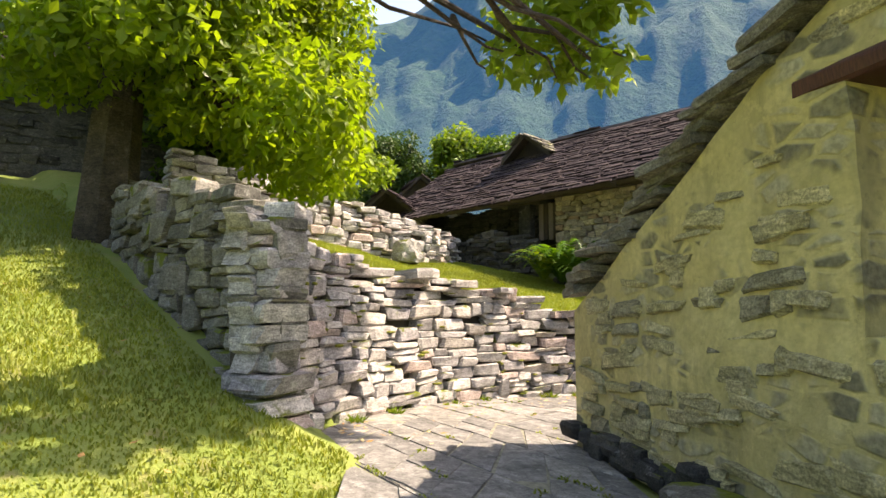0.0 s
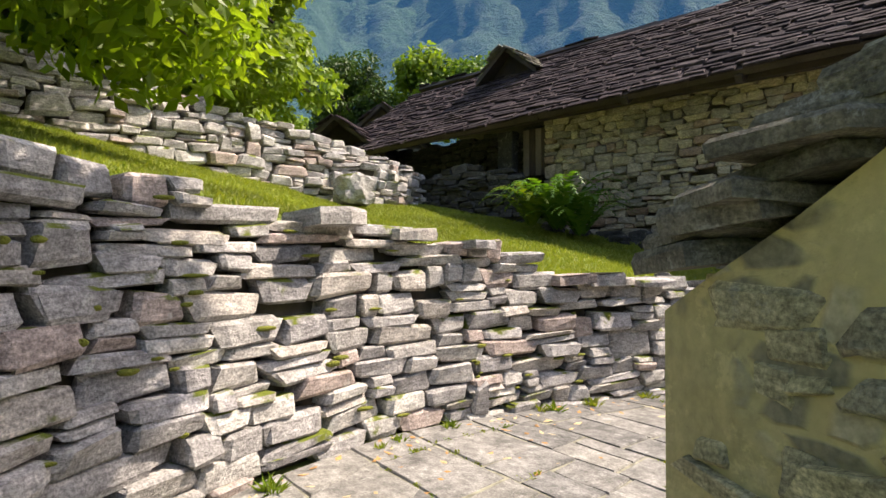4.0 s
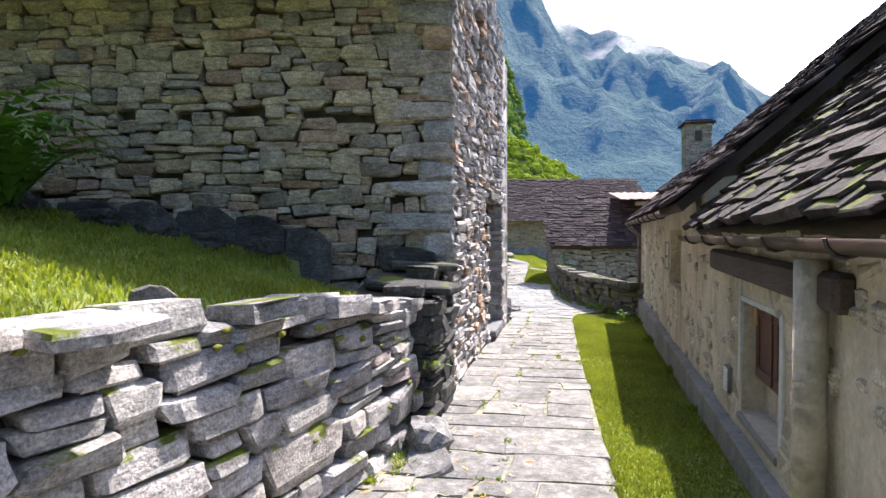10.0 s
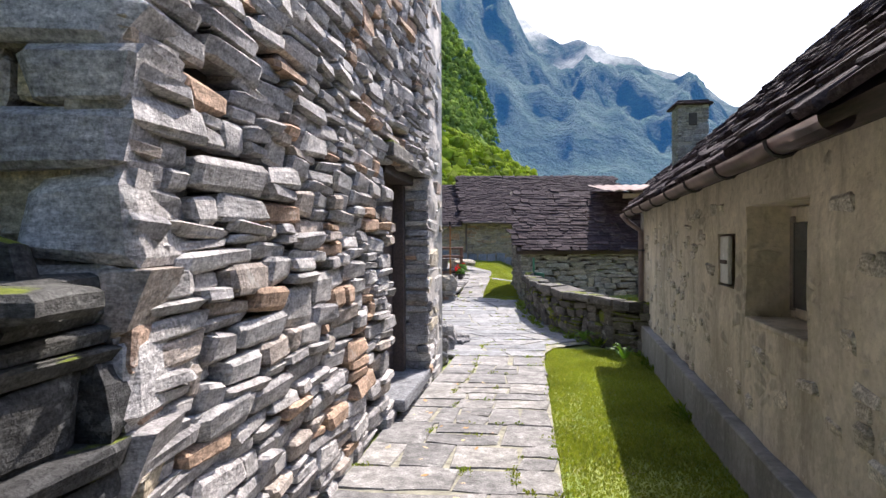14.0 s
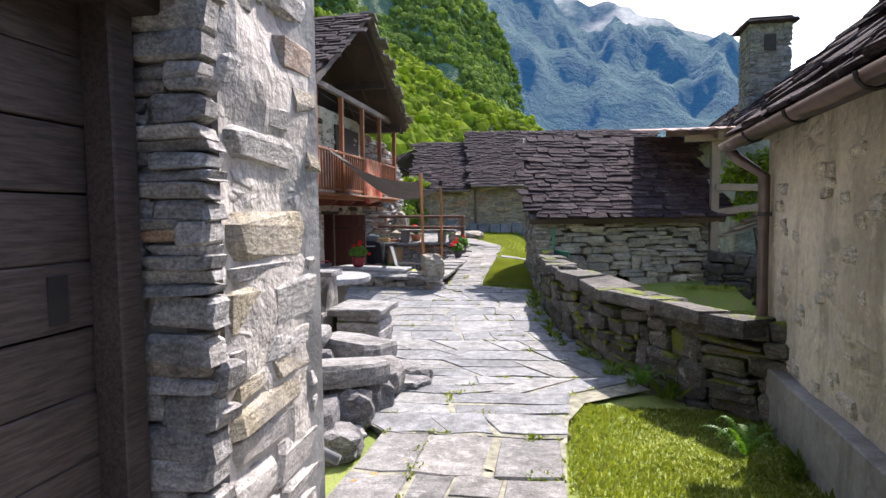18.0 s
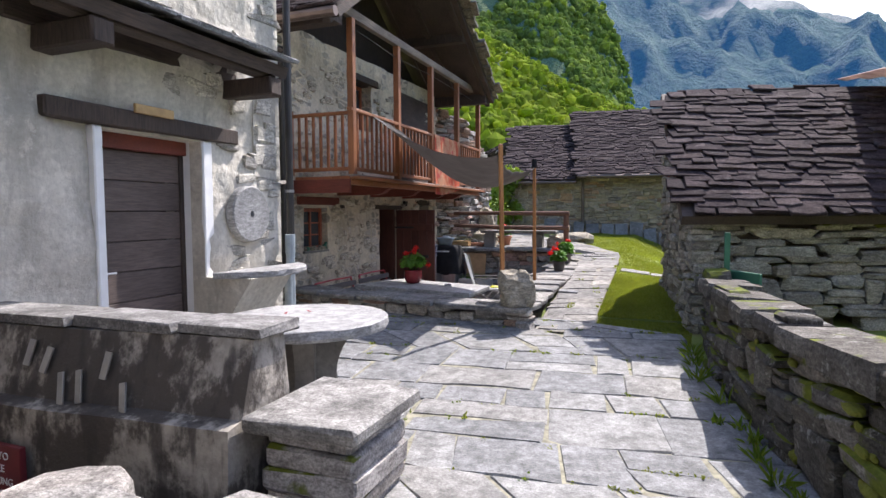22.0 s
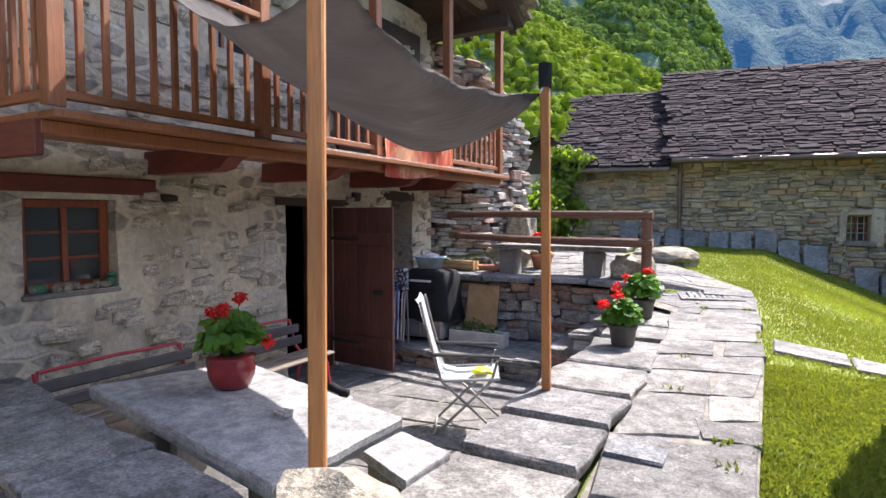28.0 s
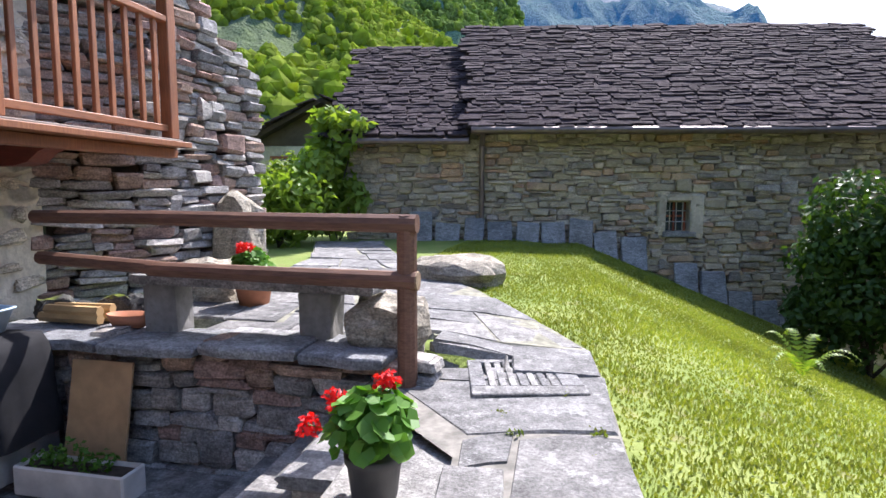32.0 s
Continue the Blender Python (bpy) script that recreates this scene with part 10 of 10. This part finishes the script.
for k, (x0, x1, y0) in enumerate(((-1.08, -0.62, 19.08), (-0.6, -0.12, 19.02), (-0.1, 0.4, 18.9), (0.42, 0.95, 18.75))):
    bm = box(x0, x1, y0, y0 + 0.42, -0.065, 0.012, 0.012, rough=0.008)
    for v in bm.verts:
        v.co.z += ground_z(v.co.x, v.co.y)
    tagged(part("stepping_slab", bm, M_CAP, None), "pale stepping slab crossing the lawn", "stepping stone", "stepping slabs")

# ---- house with the balcony: timber, door, windows ----
def wall_x(y):
    return -5.36 + 0.14 * (y - 15.95) / 5.65


balcony = thing("balcony", (-4.8, 19.1, 1.78), "red-brown larch balcony with turned-out rail and roof posts", "balcony")
BX = -4.35
n = 0
x = -5.22
while x < BX:
    part("floor_board", box(x, x + 0.138, 16.2, 21.98, 1.735, 1.775, 0.004), M_LARCH, balcony)
    x += 0.145
part("edge_board", box(BX + 0.0, BX + 0.05, 16.18, 22.0, 1.765, 1.80, 0.005), M_GREYWOOD, balcony, "weathered grey edge board")
part("fascia", box(-5.3, BX + 0.01, 16.17, 16.215, 1.55, 1.735, 0.006), M_RED, balcony, "red-brown stained fascia")
part("front_beam", box(BX - 0.08, BX + 0.015, 16.2, 21.98, 1.66, 1.732, 0.006), M_LARCH, balcony)
for y in (17.5, 18.66, 19.95, 20.9):
    bm = bmesh.new()
    pr = [(-5.4, 1.56), (-4.60, 1.56), (-4.50, 1.58), (-4.42, 1.64), (-4.36, 1.66), (-4.36, 1.732), (-5.4, 1.732)]
    for yy in (y - 0.07, y + 0.07):
        bm.faces.new([bm.verts.new((a, yy, b)) for a, b in pr])
    bm.verts.ensure_lookup_table()
    for j in range(7):
        bm.faces.new((bm.verts[j], bm.verts[(j + 1) % 7], bm.verts[7 + (j + 1) % 7], bm.verts[7 + j]))
    part("bracket_beam", bm, M_RED, balcony, "red-brown stained bracket")
posts = (16.27, 17.70, 19.10, 20.50, 21.92)
for y in posts:
    part("post", box(BX - 0.045, BX + 0.045, y - 0.045, y + 0.045, 1.80, 3.86, 0.006), M_LARCH, balcony)
part("top_beam", box(BX - 0.05, BX + 0.05, 15.9, 22.1, 3.86, 3.97, 0.01, rough=0.006), M_GREYWOOD, balcony, "weathered grey top beam")
part("top_rail", box(BX - 0.04, BX + 0.04, 16.2, 21.98, 2.64, 2.685, 0.006), M_LARCH_H, balcony)
for y0, y1 in zip(posts, posts[1:]):
    part("bottom_rail", box(BX - 0.02, BX + 0.02, y0 + 0.046, y1 - 0.046, 1.85, 1.90, 0.005), M_LARCH_H, balcony)
    k = round((y1 - y0) / 0.14)
    for j in range(1, k):
        y = y0 + (y1 - y0) * j / k
        part("baluster", box(BX - 0.015, BX + 0.015, y - 0.019, y + 0.019, 1.90, 2.64, 0.004), M_LARCH, balcony)
part("side_rail", box(-5.33, BX - 0.045, 16.245, 16.295, 2.60, 2.645, 0.006), M_LARCH_H, balcony)
part("side_bottom_rail", box(-5.33, BX - 0.045, 16.25, 16.29, 1.85, 1.90, 0.005), M_LARCH_H, balcony)
part("wall_post", box(-5.35, -5.30, 16.23, 16.31, 1.8, 2.7, 0.005), M_LARCH, balcony)
for j in range(1, 8):
    x = -5.3 + 0.115 * j
    part("baluster", box(x - 0.019, x + 0.019, 16.255, 16.285, 1.90, 2.60, 0.004), M_LARCH, balcony)
part("wire", tube([(BX, 16.27, 3.75), (BX, 17.7, 3.68), (BX, 19.1, 3.72), (BX, 21.9, 3.7)], 0.006, 6), M_BLACK, balcony, "washing line")
# towel over the rail
bm = bmesh.new()
N, K = 30, 22
g = {}
for i in range(N + 1):
    for j in range(K + 1):
        u, v = i / N, j / K
        y = 19.14 + 1.32 * u + 0.03 * math.sin(9 * v) * v
        if v < 0.2:
            x, zz = BX - 0.045 - 0.0, 2.69 - (0.2 - v) * 2.0
        elif v < 0.27:
            x, zz = BX - 0.045 + (v - 0.2) / 0.07 * 0.095, 2.692
        else:
            x, zz = BX + 0.055, 2.69 - (v - 0.27) / 0.73 * (1.02 + 0.06 * math.sin(3 * u + 1))
            x += 0.022 * math.sin(22 * u + 3 * v) * (v - 0.2) + 0.012 * noise.noise(Vector((u * 6, v * 4, 2)))
        g[i, j] = bm.verts.new((x, y, zz))
for i in range(N):
    for j in range(K):
        bm.faces.new((g[i, j], g[i + 1, j], g[i + 1, j + 1], g[i, j + 1]))
bmesh.ops.solidify(bm, geom=list(bm.faces), thickness=0.004)
tagged(part("patterned_cloth", bm, M_CLOTH, None, smooth=True), "orange and cream patterned cloth hung over the balcony rail", "cloth")

win = thing("window_1", (-5.55, 16.88, 1.04), "small red-brown casement window with six panes", "window", kind="structure")
wx = -5.49
part("window_frame", merged(box(wx, wx + 0.06, 16.575, 16.63, 0.73, 1.36, 0.004), box(wx, wx + 0.06, 17.13, 17.185, 0.73, 1.36, 0.004), box(wx, wx + 0.06, 16.631, 17.129, 1.30, 1.355, 0.004), box(wx, wx + 0.06, 16.631, 17.129, 0.73, 0.78, 0.004)), M_FRAME, win)
part("mullion", box(wx + 0.01, wx + 0.055, 16.86, 16.90, 0.781, 1.299, 0.004), M_FRAME, win)
for zz in (0.95, 1.13):
    for y0, y1 in ((16.631, 16.859), (16.901, 17.129)):
        part("glazing_bar", box(wx + 0.015, wx + 0.045, y0, y1, zz - 0.01, zz + 0.01, 0.002), M_FRAME, win)
for y0, y1 in ((16.631, 16.859), (16.901, 17.129)):
    for z0, z1 in ((0.78, 0.94), (0.96, 1.12), (1.14, 1.30)):
        ob = part("pane", box(wx + 0.026, wx + 0.032, y0, y1, z0, z1, 0), M_GLASS, win)
        ob.visible_shadow = False
part("window_head", box(-5.58, wall_x(16.9) - 0.05, 16.56, 17.2, 1.365, 1.42, 0.005), M_RED, win)
part("lintel", box(-5.6, wall_x(17) + 0.04, 16.42, 17.50, 1.40, 1.52, 0.012, rough=0.005), M_RED, win, "red-brown timber lintel")
part("window_sill", box(-5.5, wall_x(16.9) + 0.02, 16.55, 17.21, 0.68, 0.722, 0.01, rough=0.004), M_PEDESTAL, win, "stone sill")
r = random.Random(381)
for k in range(8):
    loose_stone("sill_stone", (-5.37 + r.uniform(-0.03, 0.02), 16.63 + 0.07 * k, 0.722), (r.uniform(0.025, 0.045), r.uniform(0.02, 0.035), r.uniform(0.02, 0.035)), "small pebble lined up on the window sill", 385 + k, M_BOULDER, k)
tagged(part("green_ornament", merged(rock(-5.36, 17.15, 0.722, 0.03, 0.035, 0.045, 395, 2, 0.1), rock(-5.34, 17.15, 0.80, 0.022, 0.028, 0.02, 396, 2, 0.1)), M_GREEN, None, smooth=True), "small green ceramic ornament on the sill", "ornament")
tagged(part("green_ornament", rock(-5.36, 16.66, 0.722, 0.035, 0.05, 0.035, 397, 2, 0.1), M_GREEN, None, smooth=True), "small round green ceramic ornament on the sill", "ornament")
door = thing("door_2", (-5.3, 19.6, -0.43), "open red-brown board door of the house", "door", kind="structure")
a = Vector((-5.28, 19.6, 0))
dd = Vector((0.86, -0.06, 0)).normalized()
dn = Vector((dd.y, -dd.x, 0))
for k in range(5):
    p = a + dd * (0.165 * k)
    part("board", beam(p + dd * 0.08 + Vector((0, 0, -0.36)), p + dd * 0.08 + Vector((0, 0, 1.33)), 0.162, 0.035, 0.006, math.atan2(dd.y, dd.x)), M_DOOR, door)
for zz in (-0.1, 1.0):
    part("ledge_board", beam(a + dd * 0.03 + dn * 0.034 + Vector((0, 0, zz)), a + dd * 0.79 + dn * 0.034 + Vector((0, 0, zz)), 0.03, 0.13, 0.005), M_DOOR, door)
    part("strap_hinge", beam(a + dd * 0.0 + dn * 0.054 + Vector((0, 0, zz)), a + dd * 0.4 + dn * 0.054 + Vector((0, 0, zz)), 0.008, 0.035, 0.002), M_BLACK, door, "black iron strap hinge")
part("latch", box(-0.02, 0.1, 0.022, 0.04, -0.03, 0.03, 0.003, Matrix.Translation(a + dd * 0.68 + Vector((0, 0, 0.45))) @ Matrix.Rotation(math.atan2(dd.y, dd.x) + math.pi, 4, "Z")), M_BLACK, door, "iron latch")
part("jamb", box(-5.7, -5.38, 18.87, 18.93, -0.45, 1.36, 0.006), M_DARKWOOD, door)
part("jamb", box(-5.7, -5.33, 19.57, 19.63, -0.45, 1.36, 0.006), M_DOOR, door, "red-brown jamb")
part("head", box(-5.7, -5.26, 18.75, 19.85, 1.345, 1.42, 0.008, rough=0.004), M_DARKWOOD, door)
part("threshold", box(-5.8, -5.24, 18.85, 19.65, -0.50, -0.415, 0.01), M_CAP, door, "stone threshold")
door3 = thing("door_3", (-5.5, 20.9, 0.3), "narrow dark brown side door", "door", kind="structure")
for k in range(3):
    part("board", box(-5.60, -5.56, 20.68 + 0.16 * k, 20.835 + 0.16 * k, 0.3, 1.45, 0.005), M_DOOR, door3)
part("head", box(-5.7, -5.22, 20.5, 21.3, 1.44, 1.56, 0.012, rough=0.006), M_DARKWOOD, door3)
win = thing("window_2", (-5.5, 18.35, 3.1), "upper window with dark frame and heavy lintel", "window", kind="structure")
part("window_frame", merged(box(-5.56, -5.50, 18.02, 18.08, 2.7, 3.5, 0.004), box(-5.56, -5.50, 18.61, 18.67, 2.7, 3.5, 0.004), box(-5.56, -5.50, 18.081, 18.609, 3.44, 3.5, 0.004), box(-5.56, -5.50, 18.081, 18.609, 2.7, 2.76, 0.004), box(-5.55, -5.51, 18.325, 18.365, 2.761, 3.439, 0.003)), M_FRAME, win)
for y0, y1 in ((18.081, 18.324), (18.366, 18.609)):
    part("pane", box(-5.535, -5.529, y0, y1, 2.761, 3.439, 0), M_GLASS, win).visible_shadow = False
part("lintel", box(-5.6, wall_x(18.4) + 0.05, 17.85, 18.85, 3.5, 3.62, 0.012, rough=0.006), M_DARKWOOD, win)
# Dark boards added where the wall under the roof lies in shade.
tagged(part("upper_door_panel", box(-5.26, -5.20, 19.6, 21.3, 1.80, 3.6, 0.01), M_DARKWOOD_H, None), "dark boards added over the shaded balcony wall", "boarding", kind="structure")
for y, zz in ((16.18, 1.30), (17.62, 1.36), (19.98, 1.46), (16.2, 1.60)):
    tagged(part("beam_stub", box(-5.5, wall_x(y) + 0.02, y - 0.07, y + 0.07, zz - 0.06, zz + 0.06, 0.02, rough=0.01), M_DARKWOOD, None), "charred dark beam end in the wall", "beam end", "beam ends in the house wall", "structure")
pipe = thing("downpipe", (-5.27, 16.0, 0.25), "black downpipe on the house corner", "downpipe")
part("pipe", tube([(-5.25, 15.98, 0.24), (-5.25, 15.98, 3.5)], 0.042, 12), M_PIPE, pipe)
for zz in (0.7, 2.0, 3.2):
    part("collar", tube([(-5.25, 15.98, zz), (-5.25, 15.98, zz + 0.06)], 0.05, 12), M_PIPE, pipe)
gut = thing("gutter", (-4.6, 15.2, 3.6), "dark half-round gutter at the eave", "gutter")
part("trough", tube([(-8.5, 15.22, 3.58), (-3.95, 15.22, 3.58)], 0.06, 10), M_GUTTER, gut)
part("outlet", tube([(-5.25, 15.25, 3.56), (-5.25, 15.6, 3.45), (-5.25, 15.98, 3.45)], 0.04, 10), M_GUTTER, gut)

# ---- far house details ----
gut = thing("gutter", tuple(far(2.0, 0.4, 2.38)), "brown half-round gutter along the far eave", "gutter")
part("trough", tube([far(-0.12, 0.38, 2.31), far(7.6, 0.38, 2.30)], 0.055, 10), M_GUTTER, gut)
part("trough_low", tube([far(-2.2, 0.33, 2.16), far(-0.16, 0.33, 2.15)], 0.05, 10), M_GUTTER, gut)
pipe = thing("downpipe", tuple(far(0.05, 0.08, 0.3)), "rusty brown downpipe on the far house", "downpipe")
part("pipe", tube([far(0.05, 0.36, 2.28), far(0.05, 0.1, 2.1), far(0.05, 0.08, 1.2), far(0.05, 0.08, 0.25)], 0.04, 10), M_GUTTER, pipe)
win = thing("window_3", tuple(far(3.4, -0.15, 1.04)), "small barred window in a pale plaster surround", "window", kind="structure")


def fbox(s0, s1, o0, o1, z0, z1, bev=0.006, rough=0.0):
    m = Matrix.Translation(FC) @ Matrix(((FD.x, FN.x, 0, 0), (FD.y, FN.y, 0, 0), (0, 0, 1, 0), (0, 0, 0, 1)))
    return box(s0, s1, o0, o1, z0, z1, bev, m, rough)


for q in ((2.78, 2.92, 0.70, 1.36), (3.30, 3.50, 0.70, 1.36)):
    part("surround", fbox(q[0], q[1], -0.2, 0.03, q[2], q[3], 0.02, 0.008), M_OCHRE, win, "pale plaster surround")
part("surround", fbox(2.921, 3.299, -0.2, 0.03, 1.25, 1.36, 0.02, 0.006), M_OCHRE, win, "pale plaster surround")
part("window_sill", fbox(2.86, 3.38, -0.2, 0.06, 0.69, 0.778, 0.012, 0.005), M_CAP, win, "stone sill")
part("window_frame", merged(fbox(2.921, 2.955, -0.24, -0.2, 0.78, 1.25, 0.003), fbox(3.265, 3.299, -0.24, -0.2, 0.78, 1.25, 0.003), fbox(3.095, 3.125, -0.24, -0.2, 0.78, 1.25, 0.003), fbox(2.956, 3.264, -0.24, -0.205, 1.0, 1.03, 0.003)), M_FRAME, win)
part("pane", fbox(2.925, 3.295, -0.235, -0.225, 0.785, 1.245, 0), M_GLASS, win).visible_shadow = False
for k in range(3):
    part("bar", tube([far(3.01 + 0.1 * k, -0.1, 0.78), far(3.01 + 0.1 * k, -0.1, 1.25)], 0.008, 6), M_ALU, win, "iron bar")
for zz in (0.93, 1.10):
    part("bar", tube([far(2.92, -0.1, zz), far(3.30, -0.1, zz)], 0.008, 6), M_ALU, win, "iron bar")
part("dark_back", fbox(2.7, 3.6, -1.2, -0.5, 0.5, 1.6, 0), M_INSIDE, win, "unlit room behind the panes")
# Near-black block in place of a hole, its darkness put into the colour.
tagged(part("vent_hole", fbox(4.13, 4.27, -0.05, 0.03, 1.24, 1.33, 0.01), M_INSIDE, None), "small near-black block standing in for a vent hole in the far house wall", "vent", kind="structure")
r = random.Random(391)
for k in range(15):
    s = -0.9 + 0.41 * k
    w, h = r.uniform(0.28, 0.40), r.uniform(0.24, 0.46)
    p = far(s, 0.22)
    p.z = ground_z(p.x, p.y) - 0.02
    if k in (9,):
        continue
    bm = box(-w / 2, w / 2, -0.03, 0.03, -0.08, h, 0.008, None, 0.018)
    bm.transform(Matrix.Translation(p) @ Matrix.Rotation(math.atan2(FD.y, FD.x), 4, "Z") @ Euler((radians(-13), radians(r.uniform(-6, 6)), 0)).to_matrix().to_4x4())
    tagged(part("leaning_slate", bm, M_SLATE, None), "blue-grey slate slab leaning on the far house foot", "stone slab", "slates leaning on the far house")


# ---- single stones, slabs and flags, laid last ----
lay_pieces()
for ob, jobs, mat, z, lift, r in PAVING:
    for quad in jobs:
        slab_quad(ob, "flagstone", quad, z, mat, 0.05, r, lift)
